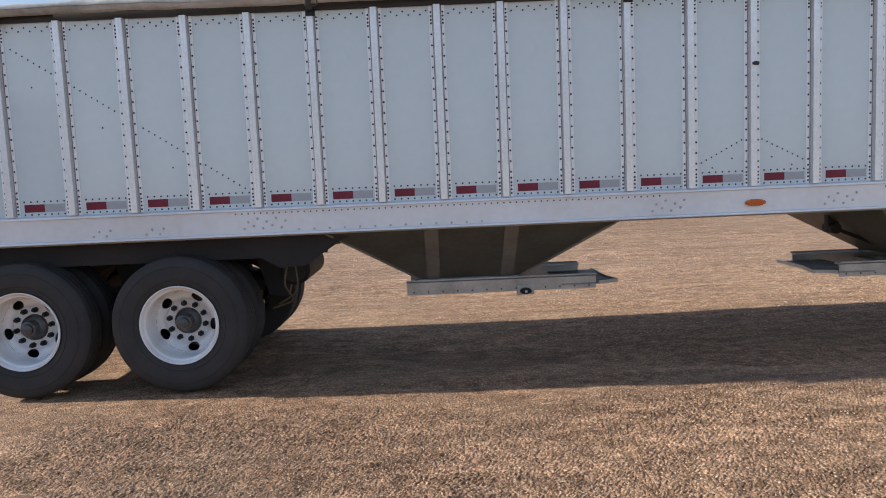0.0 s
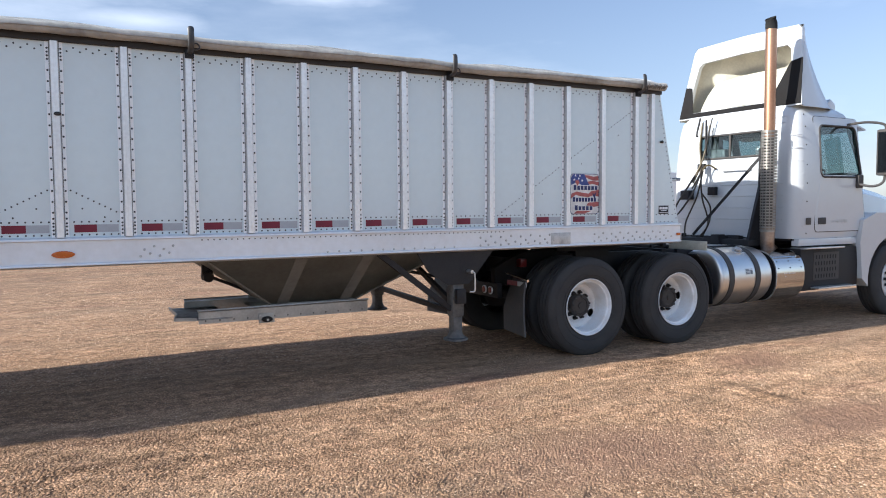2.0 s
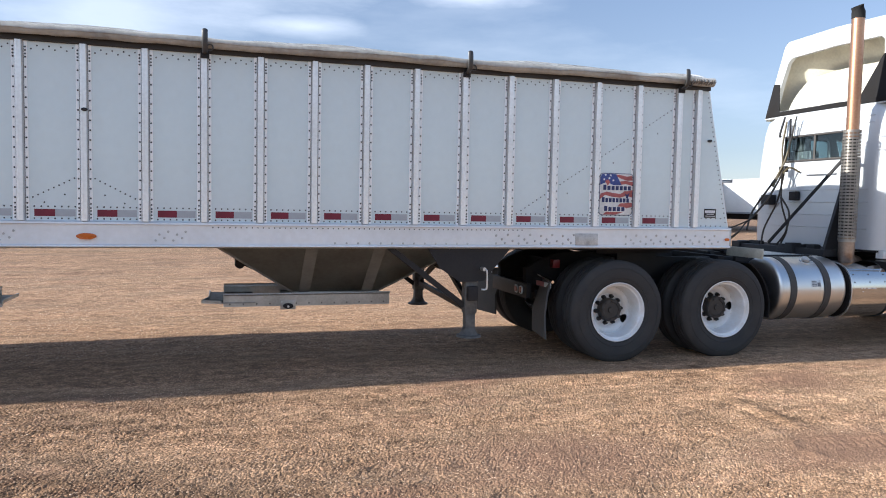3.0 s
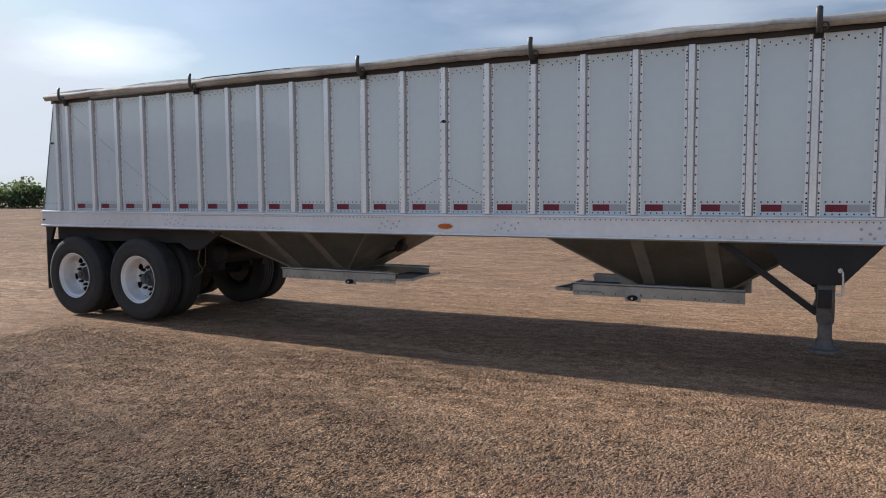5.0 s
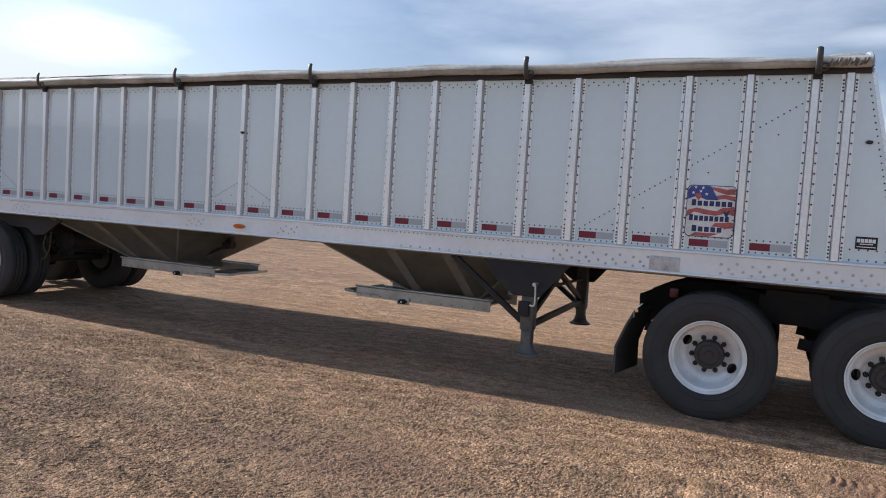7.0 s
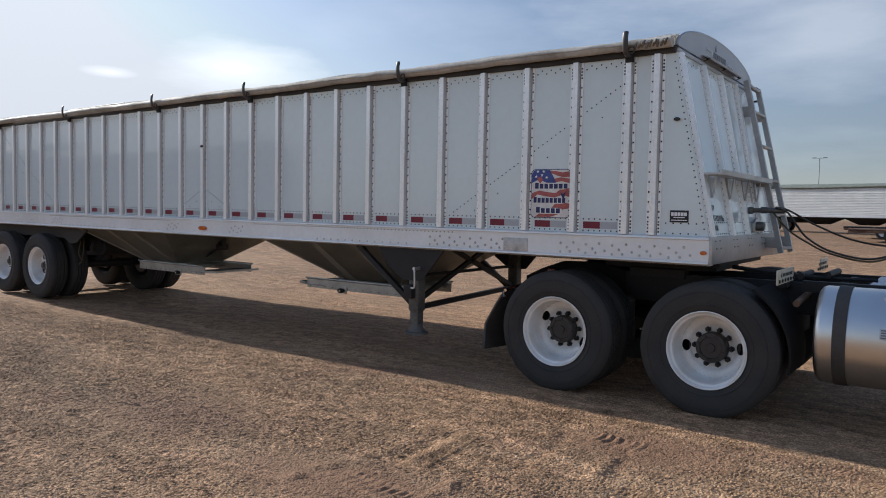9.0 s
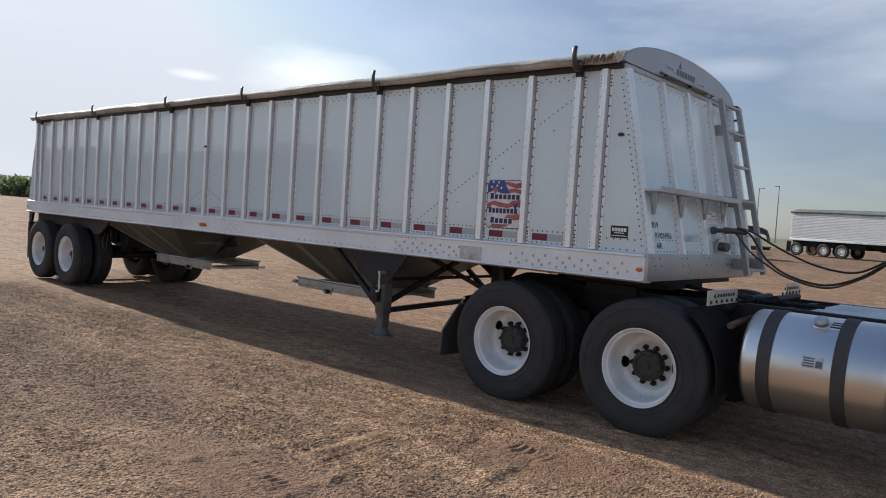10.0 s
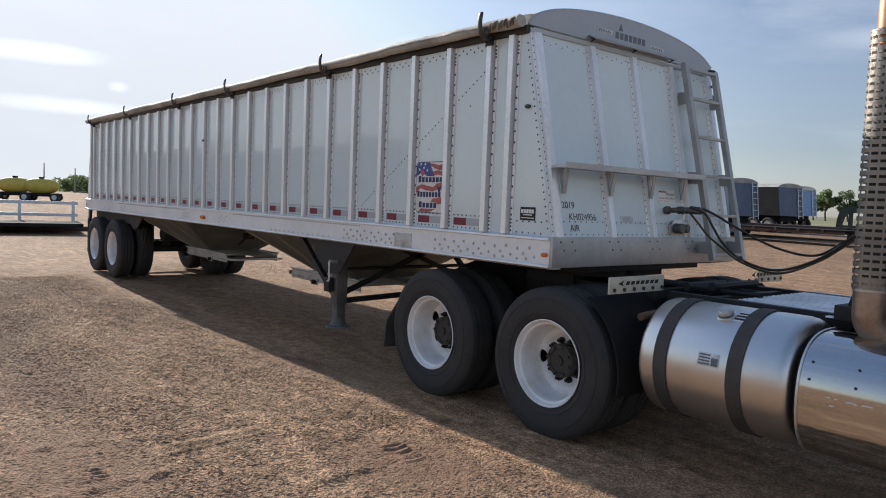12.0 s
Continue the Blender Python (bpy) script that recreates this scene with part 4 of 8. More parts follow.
for k in range(nx + 1):
    x = XR1 + (XF1 - XR1) * k / nx
    stops = [i * S for i in (-13, -12, -7, -2, 2, 7, 12, 13)]
    lo = max(q for q in stops if q <= x)
    hi = min(q for q in stops if q > x)
    bow = math.sin(math.pi * (x - lo) / (hi - lo))
    row = []
    for j in range(ny + 1):
        u = j / ny
        y = -0.075 + (W + 0.11) * u
        z = Z2 + 0.100 + 0.215 * math.sin(math.pi * u) ** 0.85 - 0.060 * (1 - bow) * math.sin(math.pi * u) ** 0.35 + 0.012 * noise.noise((x * 2.6, 3.0, 1.0)) * math.sin(math.pi * u) ** 0.4 + 0.010 * noise.noise((x * 1.3, y * 2, 5))
        row.append((x, y, z))
    rings.append(row)
bm = loft(B(), rings, caps=False, close=False)
bmesh.ops.solidify(bm, geom=bm.faces[:], thickness=0.006)
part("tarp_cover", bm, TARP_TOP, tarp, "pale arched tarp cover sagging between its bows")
# loose wrinkled end of the roll by the front
bm = B()
for k in range(9):
    x = 5.65 + k * 0.030
    tube(bm, [(x, -0.100, Z2 + 0.030 + 0.006 * (k % 3)), (x + 0.016 + 0.01 * (k % 2), -0.118 - 0.006 * (k % 3), Z2 + 0.066), (x + 0.03, -0.090, Z2 + 0.090)], 0.011, 6, 3)
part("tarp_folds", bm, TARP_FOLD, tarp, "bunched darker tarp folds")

# tarp stops: a bent round-tipped finger on a clamp plate
finger = [(-0.036, Z2 - 0.020), (-0.085, Z2 - 0.012), (-0.128, Z2 + 0.008), (-0.146, Z2 + 0.050), (-0.150, Z2 + 0.105), (-0.144, Z2 + 0.150), (-0.134, Z2 + 0.172)]
fp_ = curve_points([(0, y, z) for y, z in finger], 4)
bm = B()
rows = []
for k, p in enumerate(fp_):
    way = (fp_[min(k + 1, len(fp_) - 1)] - fp_[max(k - 1, 0)]).normalized()
    side = Vector((0, -way.z, way.y))
    u = k / (len(fp_) - 1)
    tip = math.sqrt(max(0.04, 1 - max(0.0, (u - 0.86) / 0.14) ** 2))
    rows.append([p + Vector((0.024 * tip * math.cos(a), 0, 0)) + side * (0.010 * tip * math.sin(a)) for a in [2 * math.pi * i / 12 for i in range(12)]])
loft(bm, rows)
finger_mesh = mesh_of(bm, STOP)
clamp = box(B(), (-0.034, -0.058, Z2 - 0.058), (0.034, -0.031, Z2 + 0.012), 0.005)
for sx in (-0.019, 0.019):
    cyl(clamp, (sx, -0.068, Z2 - 0.030), (sx, -0.056, Z2 - 0.030), 0.009, n=6)
clamp_mesh = mesh_of(clamp, BLACK)
eye_mesh = mesh_of(tube(B(), [(0.040 + 0.026 * math.cos(a), -0.118, Z2 + 0.022 + 0.026 * math.sin(a)) for a in [2 * math.pi * i / 10 for i in range(11)]], 0.006, 6, 1), STOP)
for i in (-12, -7, -2, 2, 7, 12):
    m = Matrix.Translation((i * S + 0.008, 0, 0))
    st_ = part("tarp_stop", finger_mesh, None, trailer, "dark bent steel tarp stop finger", m=m)
    part("clamp_plate", clamp_mesh, None, st_, m=m)
    part("tie_eye", eye_mesh, None, st_, m=m)
# loose dark strap lying over the cover
part("strap", tube(B(), [(-3.22, -0.10, Z2 + 0.080), (-3.08, -0.06, Z2 + 0.118), (-2.75, 0.02, Z2 + 0.138), (-2.35, 0.08, Z2 + 0.156), (-1.98, 0.10, Z2 + 0.160)], 0.009, 6, 6), STOP, tarp, "loose dark strap over the tarp")

# front wall on its slope


def front(y, z, out=0.0):
    return (xf(z) + out, y, z)


FP = [0.065, 0.66, 1.18, 1.70, 2.28]
fz0, fz1 = Z1 - 0.01, Z2 + 0.03
edges = [0.0] + FP[1:4] + [W]
for a, c in zip(edges, edges[1:]):
    bm = B()
    loft(bm, [[front(a + 0.002, fz0, -0.018), front(c - 0.002, fz0, -0.018), front(c - 0.002, fz0), front(a + 0.002, fz0)],
              [front(a + 0.002, fz1, -0.018), front(c - 0.002, fz1, -0.018), front(c - 0.002, fz1), front(a + 0.002, fz1)]])
    part("front_panel", bm, PANEL, trailer)
for y in FP:
    bm = B()
    hat = [(-0.060, 0.001), (-0.060, 0.005), (-0.034, 0.005), (-0.028, 0.034), (0.028, 0.034), (0.034, 0.005), (0.060, 0.005), (0.060, 0.001)]
    loft(bm, [[front(y + dy, z, o) for dy, o in hat] for z in (fz0 + 0.01, fz1 - 0.03)])
    fp = part("front_post", bm, ALU_POST, trailer)
    bm = B()
    for k in range(28):
        z = fz0 + 0.05 + k * 0.05
        for dy in (-0.047, 0.047):
            dome(bm, front(y + dy, z, 0.005), 0.006, 0.004, way="x")
    part("rivets", bm, RIVET, fp, kind="stuff")
bm = B()
for a, c in zip(FP, FP[1:]):
    n = int((c - a - 0.15) / 0.06)
    for k in range(n + 1):
        y = a + 0.08 + (c - a - 0.16) * k / n
        dome(bm, front(y, Z2 - 0.045 - 0.02 * (k % 2), 0.0), 0.0055, 0.004, way="x")
        dome(bm, front(y, 1.40, 0.0), 0.0055, 0.004, way="x")
        dome(bm, front(y, 1.49, 0.0), 0.0055, 0.004, way="x")
part("front_rivets", bm, RIVET, trailer, kind="stuff")
bm = prism(B(), [(-0.02, Z0), (W + 0.02, Z0), (W + 0.02, Z1 + 0.004), (-0.02, Z1 + 0.004)], "x", XF0 - 0.02, XF0 + 0.035, bev=0.006)
fr = part("front_rail", bm, FRONT_RAIL, trailer, "aluminium front bottom rail")
bm = B()
for y in (0.06, 0.18, 0.60, 0.70, 1.10, 1.20, 1.60, 1.70):
    dome(bm, (XF0 + 0.035, y, Z1 - 0.03), 0.007, 0.005, way="x")
    dome(bm, (XF0 + 0.035, y + 0.04, Z1 - 0.09), 0.007, 0.005, way="x")
part("rivets", bm, RIVET, fr, kind="stuff")

# end cap: arched sheet over the front wall, with a rolled rim
arch = [(W / 2 + (W / 2 + 0.0) * -math.cos(math.pi * k / 28), Z2 + 0.045 + 0.235 * math.sin(math.pi * k / 28)) for k in range(29)]
cap = part("end_cap", prism(B(), arch, "x", XF1 - 0.015, XF1 + 0.012), CAP_GREY, trailer, "arched grey end cap above the front wall")
tube_b = tube(B(), [(XF1, y, z) for y, z in arch], 0.016, 6, smooth=False)
part("cap_rim", tube_b, CAP_GREY, cap)
part("cap_flange", box(B(), (XF1 - 0.01, 0.0, Z2 + 0.0), (XF1 + 0.016, W, Z2 + 0.028), 0.004), CAP_GREY, cap)
bm = B()
for k in range(7):
    y = 0.95 + k * 0.058
    box(bm, (XF1 + 0.0125, y, Z2 + 0.115), (XF1 + 0.0150, y + 0.04, Z2 + 0.165))
prism(bm, [(0.985, Z2 + 0.18), (1.04, Z2 + 0.18), (1.012, Z2 + 0.235)], "x", XF1 + 0.0125, XF1 + 0.0150)
part("maker_bars", bm, CAP_INK, cap, "dark bars of maker lettering")
for y, z in ((0.72, 0.128), (1.41, 0.100)):
    mp_ = part("maker_plate", box(B(), (XF1 + 0.0125, y, Z2 + z), (XF1 + 0.0150, y + 0.19, Z2 + z + 0.036)), PLATE, cap, "small pale maker plate with dark script marks")
    bm = B()
    for k in range(6):
        prism(bm, [(y + 0.018 + k * 0.026, Z2 + z + 0.008), (y + 0.032 + k * 0.026, Z2 + z + 0.008), (y + 0.040 + k * 0.026, Z2 + z + 0.028 - 0.006 * (k % 2)), (y + 0.028 + k * 0.026, Z2 + z + 0.028 - 0.006 * (k % 2))], "x", XF1 + 0.0148, XF1 + 0.0160)
    part("plate_marks", bm, CAP_INK, mp_, kind="stuff")
# wind deflector strip below the cap
df = part("deflector_strip", prism(B(), [(5.960, 2.900), (5.968, 2.904), (6.036, 2.872), (6.032, 2.864)], "y", 0.62, 1.70), CAP_GREY, trailer, "slanting grey deflector plate below the cap lettering")
for y in (0.63, 1.15, 1.67):
    part("deflector_bracket", prism(B(), [(5.960, 2.896), (6.026, 2.866), (5.976, 2.850), (5.976, 2.852), (6.000, 2.866)], "y", y, y + 0.012), BLACK, df)

# catwalk shelf with four brackets
bm = B()
prism(bm, [(xf(1.88) + 0.03, 1.862), (xf(1.88) + 0.175, 1.862), (xf(1.88) + 0.175, 1.902), (xf(1.88) + 0.168, 1.902), (xf(1.88) + 0.168, 1.876), (xf(1.88) + 0.03, 1.876)], "y", 0.04, 1.79)
shelf = part("catwalk_shelf", bm, FRONT_RAIL, trailer, "narrow aluminium shelf across the front")
for y in (0.13, 0.66, 1.16, 1.60):
    bm = B()
    beam(bm, (xf(1.86) + 0.105, y, 1.862), (xf(1.69) + 0.045, y, 1.685), 0.035, 0.008)
    beam(bm, (xf(1.86) + 0.045, y, 1.862), (xf(1.69) + 0.040, y, 1.685), 0.035, 0.008)
    part("bracket", bm, FRONT_RAIL, shelf)
bm = B()
for k in range(29):
    box(bm, (xf(1.88) + 0.05, 0.06 + k * 0.06, 1.877), (xf(1.88) + 0.155, 0.075 + k * 0.06, 1.882))
part("tread", bm, ALU, shelf)

# ladder standing a little off the front wall
def off(z):
    return 0.135 - 0.035 * (z - 1.2) / 1.65


lad = part("ladder", beam(B(), (xf(1.2) + off(1.2), 1.80, 1.20), (xf(2.86) + off(2.86), 1.80, 2.86), 0.050, 0.045), LADDER, trailer, "aluminium ladder up the front wall")
part("stringer", beam(B(), (xf(1.2) + off(1.2), 2.27, 1.20), (xf(2.84) + off(2.84), 2.27, 2.84), 0.050, 0.045), LADDER, lad)
for z in (1.24, 1.57, 1.90, 2.23, 2.56, 2.82):
    part("rung", box(B(), (xf(z) + off(z) - 0.022, 1.80, z - 0.012), (xf(z) + off(z) + 0.022, 2.27, z + 0.012), 0.004), LADDER, lad)
for z in (1.30, 1.88, 2.56):
    for y in (1.80, 2.27):
        part("standoff", box(B(), (xf(z) + 0.004, y - 0.02, z - 0.05), (xf(z) + off(z), y + 0.02, z + 0.05), 0.004), LADDER, lad)
part("rope_hook", tube(B(), [(xf(2.62) - 0.02, W + 0.0, 2.66), (xf(2.62) - 0.02, W + 0.045, 2.65), (xf(2.62) - 0.02, W + 0.05, 2.60), (xf(2.62) - 0.02, W + 0.02, 2.585)], 0.010, 6), BLACK, trailer, "small black rope hook at the corner")
part("grab_handle", tube(B(), [(xf(2.86) + 0.01, 2.31, 2.87), (xf(2.86) + 0.085, 2.31, 2.86), (xf(2.80) + 0.10, 2.31, 2.80), (xf(2.74) + 0.10, 2.31, 2.74), (xf(2.70) + 0.01, 2.31, 2.725)], 0.011, 8, 4), STOP, trailer, "dark bent grab handle at the top corner")
part("patch_plate", loft(B(), [[front(1.69, 2.50, 0.003), front(1.80, 2.50, 0.003), front(1.80, 2.50, 0.006), front(1.69, 2.50, 0.006)], [front(1.69, 2.58, 0.003), front(1.80, 2.58, 0.003), front(1.80, 2.58, 0.006), front(1.69, 2.58, 0.006)]]), PLATE, trailer)

# lettering on the front wall
slope = math.degrees(math.atan2(XF0 - XF1, Z2 - Z1))
for body, y, z, h in (("2019", 0.140, 1.585, 0.050), ("KH024956", 0.205, 1.503, 0.050), ("AIR", 0.205, 1.423, 0.050)):
    m = Matrix.Translation(front(y, z, 0.002)) @ Matrix.Rotation(radians(-slope), 4, "Y") @ Matrix.Rotation(radians(90), 4, "Z") @ Matrix.Rotation(radians(90), 4, "X")
    letters("lettering", body, h, trailer, STENCIL, m, "faded black stock lettering")


def front_label(y0, y1, z0, z1, material, name, label=""):
    q = B()
    loft(q, [[front(y0, z0, 0.0008), front(y1, z0, 0.0008), front(y1, z0, 0.0025), front(y0, z0, 0.0025)],
             [front(y0, z1, 0.0008), front(y1, z1, 0.0008), front(y1, z1, 0.0025), front(y0, z1, 0.0025)]])
    return part(name, q, material, trailer, label)


front_label(0.80, 0.95, 1.495, 1.540, PLATE, "data_plate", "small grey data plate")
front_label(1.32, 1.56, 1.655, 1.765, WHITE_INK, "warning_label", "white warning label with red bars")
front_label(1.335, 1.45, 1.742, 1.756, INK, "label_bar")
front_label(1.44, 1.55, 1.722, 1.738, INK, "label_bar")
front_label(1.335, 1.55, 1.690, 1.706, RED_INK, "label_bar")
front_label(1.335, 1.55, 1.664, 1.678, RED_INK, "label_bar")
front_label(1.68, 1.78, 1.66, 1.76, WHITE_INK, "warning_label", "white warning label")
front_label(1.70, 1.77, 1.70, 1.715, INK, "label_bar")

# air connectors and the electric socket
bm = B()
cyl(bm, (xf(1.60), 1.40, 1.60), (xf(1.60) + 0.045, 1.40, 1.60), 0.034, n=14, bev=0.006)
cyl(bm, (xf(1.60) + 0.04, 1.40, 1.60), (xf(1.60) + 0.13, 1.42, 1.605), 0.021, n=12, bev=0.005)
cyl(bm, (xf(1.60) + 0.10, 1.41, 1.603), (xf(1.60) + 0.16, 1.425, 1.606), 0.030, n=12, bev=0.008)
cyl(bm, (xf(1.60) + 0.15, 1.42, 1.605), (xf(1.60) + 0.30, 1.46, 1.60), 0.026, n=12, bev=0.008)
part("air_connector", bm, CAST, trailer, "grey cast air line connector")
bm = prism(B(), [(1.40, 1.40), (1.66, 1.40), (1.66, 1.50), (1.56, 1.535), (1.45, 1.52), (1.40, 1.48)], "x", xf(1.45) + 0.002, xf(1.45) + 0.03, bev=0.008)
sk = part("socket_plate", bm, ALU, trailer, "cast socket plate")
bm = B()
cyl(bm, (xf(1.45) + 0.02, 1.47, 1.455), (xf(1.45) + 0.10, 1.47, 1.455), 0.042, n=14, bev=0.008)
cyl(bm, (xf(1.45) + 0.02, 1.58, 1.455), (xf(1.45) + 0.08, 1.58, 1.455), 0.036, n=14, bev=0.008)
part("socket", bm, CAST, sk)

# rear wall, plain
part("rear_wall", loft(B(), [[(xr(z) + d, y, z) for d, y in ((0.0, 0.0), (0.0, W), (0.018, W), (0.018, 0.0))] for z in (Z1 - 0.02, Z2 + 0.04)]), PANEL, trailer)
arch_r = [(y, z) for y, z in arch]
part("rear_cap", prism(B(), arch_r, "x", XR1 - 0.012, XR1 + 0.012), ALU_RAIL, trailer)
part("rear_rail", box(B(), (XR0 - 0.03, 0.0, Z0), (XR0 + 0.02, W, Z1), 0.006), ALU_RAIL, trailer)


# hoppers
LOW = Matrix.Translation((0, 0, -0.028))     # the gate hangs a little under the funnel


def hopper(cx, sign):
    """sign: the way its slide gate opens."""
    xa, xb = cx - 1.165, cx + 1.165
    t = [(xa, 0.06, Z0 + 0.01), (xb, 0.06, Z0 + 0.01), (xb, W - 0.06, Z0 + 0.01), (xa, W - 0.06, Z0 + 0.01)]
    b_ = [(cx - 0.43, 0.78, 0.672), (cx + 0.43, 0.78, 0.672), (cx + 0.43, W - 0.78, 0.672), (cx - 0.43, W - 0.78, 0.672)]
    top = [(xa - 0.55, 0.05, 1.75), (xb + 0.55, 0.05, 1.75), (xb + 0.55, W - 0.05, 1.75), (xa - 0.55, W - 0.05, 1.75)]
    bm = loft(B(), [b_, t, top], caps=False)
    bmesh.ops.solidify(bm, geom=bm.faces[:], thickness=-0.006)
    h = part("hopper", bm, HOPPER, trailer, "dull metal hopper funnel")
    # stiffening seams down the near sheet
    for fx in (-0.315, 0.315):
        p0 = Vector((cx + fx, 0.78, 0.672))
        p1 = Vector((cx + fx, 0.06, Z0 + 0.01))
        bm = B()
        n_ = Vector((0, -0.55, -0.83)) * 0.004
        wv = Vector((0.055, 0, 0))
        loft(bm, [[p0 - wv, p0 + wv, p0 + wv + n_, p0 - wv + n_], [p1 - wv, p1 + wv, p1 + wv + n_, p1 - wv + n_]])
        part("seam", bm, HOPPER_SEAM, h, "paler lap seam")
    for s in (-1, 1):
        bm = tube(B(), [Vector(b_[0 if s < 0 else 1]) + Vector((0, -0.01, 0)), Vector(t[0 if s < 0 else 1]) + Vector((0, -0.01, 0))], 0.009, 6, smooth=False)
        part("edge_bead", bm, HOPPER, h)
    # gate frame: two channels that run past the opening on the gate's side
    x_in, x_out = cx - sign * 0.555, cx + sign * 1.09
    a, c = min(x_in, x_out), max(x_in, x_out)
    for y, d in ((0.755, 1), (W - 0.755, -1)):
        bm = B()
        prism(bm, [(y, 0.565), (y + d * 0.012, 0.565), (y + d * 0.012, 0.672), (y + d * 0.08, 0.672), (y + d * 0.08, 0.684), (y - d * 0.012, 0.690), (y - d * 0.03, 0.700), (y - d * 0.034, 0.688), (y, 0.672)], "x", a, c)
        part("gate_channel", bm, GALV, h, "galvanised slide gate channel", m=LOW)
        if d > 0:
            bm = B()
            for k in range(13):
                dome(bm, (a + 0.06 + k * (c - a - 0.12) / 12, y, 0.590), 0.008, 0.006)
            part("bolts", bm, RIVET, h, m=LOW, kind="stuff")
    # opening collar
    for y in (0.775, W - 0.785):
        part("collar", box(B(), (cx - 0.45, y, 0.66), (cx + 0.45, y + 0.01, 0.74)), HOPPER, h, m=LOW)
    # slide gate plate with its pointed lip
    xo = cx + sign * 1.09
    bm = B()
    box(bm, (cx - 0.5, 0.80, 0.615), (cx + 0.5, W - 0.80, 0.630))
    part("slide_gate", bm, HOPPER, h, "dark slide gate", m=LOW)
    bm = prism(B(), [(xo - sign * 0.30, 0.74), (xo + sign * 0.02, 0.74), (xo + sign * 0.20, 0.82), (xo + sign * 0.14, 1.10), (xo + sign * 0.14, W - 0.74), (xo - sign * 0.30, W - 0.74)], "z", 0.600, 0.612)
    lip = part("gate_lip", bm, LIP, h, "pointed sheet lip beyond the gate", m=LOW)
    bm = B()
    for p, q in (((xo + sign * 0.02, 0.74), (xo + sign * 0.20, 0.82)), ((xo + sign * 0.20, 0.82), (xo + sign * 0.14, 1.10)), ((xo + sign * 0.14, 1.10), (xo + sign * 0.14, W - 0.74))):
        beam(bm, (*p, 0.614), (*q, 0.614), 0.012, 0.030)
    part("rolled_rim", bm, GALV, lip, m=LOW)
    # crank socket under the channel
    bx = cx + sign * 0.475
    bm = B()
    box(bm, (bx - 0.075, 0.742, 0.532), (bx + 0.075, 0.754, 0.622), 0.004)
    plate = part("socket_plate", bm, GALV, h, "bolted plate of the crank socket", m=LOW)
    bm = B()
    prism(bm, [(bx + 0.052 * math.cos(k * math.pi / 8), 0.568 + 0.028 * math.sin(k * math.pi / 8)) for k in range(16)], "y", 0.712, 0.744, bev=0.006)
    cyl(bm, (bx, 0.70, 0.566), (bx, 0.715, 0.566), 0.024, n=12)
    part("crank_socket", bm, BLACK, plate, "dark oval crank socket", m=LOW)
    for dx, dz in ((-0.06, 0.04), (0.06, 0.04), (0.06, -0.022), (-0.06, -0.022)):
        part("bolt", cyl(B(), (bx + dx, 0.735, 0.568 + dz), (bx + dx, 0.743, 0.568 + dz), 0.008, n=6), BOLT, plate, m=LOW)
    part("crank_bore", cyl(B(), (bx, 0.695, 0.566), (bx, 0.702, 0.566), 0.012, n=10), BOLT, plate, m=LOW)
    # crank shaft support on the far side
    ex = cx + sign * 0.93
    bm = B()
    box(bm, (ex - 0.05, 1.15, 0.90), (ex + 0.05, 1.22, 1.14), 0.005)
    cyl(bm, (ex, 1.10, 0.93), (ex, 1.26, 0.93), 0.05, n=12)
    beam(bm, (ex - sign * 0.02, 1.18, 0.93), (ex - sign * 0.45, 1.18, 0.74), 0.03, 0.03)
    part("vibrator_bracket", bm, BLACK, h, "small dark bracket on the sloping end")


hopper(-2.125, 1)
hopper(2.175, -1)
# sloping floor sheets between and beyond the funnels, closing the body
for pts in (((-0.41, 1.75), (0.025, 2.0), (0.46, 1.75), (0.46, 1.73), (0.025, 1.97), (-0.41, 1.73)),
            ((3.89, 1.75), (5.95, 2.75), (5.95, 2.73), (3.89, 1.73)), ((-3.84, 1.75), (-5.88, 2.75), (-5.88, 2.73), (-3.84, 1.73))):
    part("floor_sheet", prism(B(), list(pts), "y", 0.02, W - 0.02), HOPPER, trailer)


# ---------------------------------------------------------------- wheels
TY = 0.275    # tyre width
tyre_prof = [(0.300, 0.030), (0.325, 0.014), (0.380, 0.002), (0.445, 0.000), (0.490, 0.008), (0.515, 0.024), (0.5265, 0.040)]
for g in (0.085, 0.1375, 0.190):
    tyre_prof += [(0.530, g - 0.007), (0.515, g - 0.005), (0.515, g + 0.005), (0.530, g + 0.007)]
tyre_prof += [(0.5265, TY - 0.040), (0.515, TY - 0.024), (0.490, TY - 0.008), (0.445, TY), (0.380, TY - 0.002), (0.325, TY - 0.014), (0.300, TY - 0.030)]
tyre_mesh = mesh_of(lathe(B(), tyre_prof, 64), RUBBER, 30)
bm = B()
for r0 in (0.352, 0.452):
    lathe(bm, [(r0 - 0.004, 0.004 if r0 > 0.4 else 0.008), (r0, -0.0025 if r0 > 0.4 else 0.003), (r0 + 0.004, 0.004 if r0 > 0.4 else 0.006)], 64)
sidewall_mesh = mesh_of(bm, RUBBER, 20)
inner_rim_mesh = mesh_of(lathe(B(), [(0.306, 0.018), (0.285, 0.04), (0.27, 0.10), (0.262, 0.14), (0.27, 0.20), (0.285, 0.24), (0.306, 0.257)], 40), HUB)


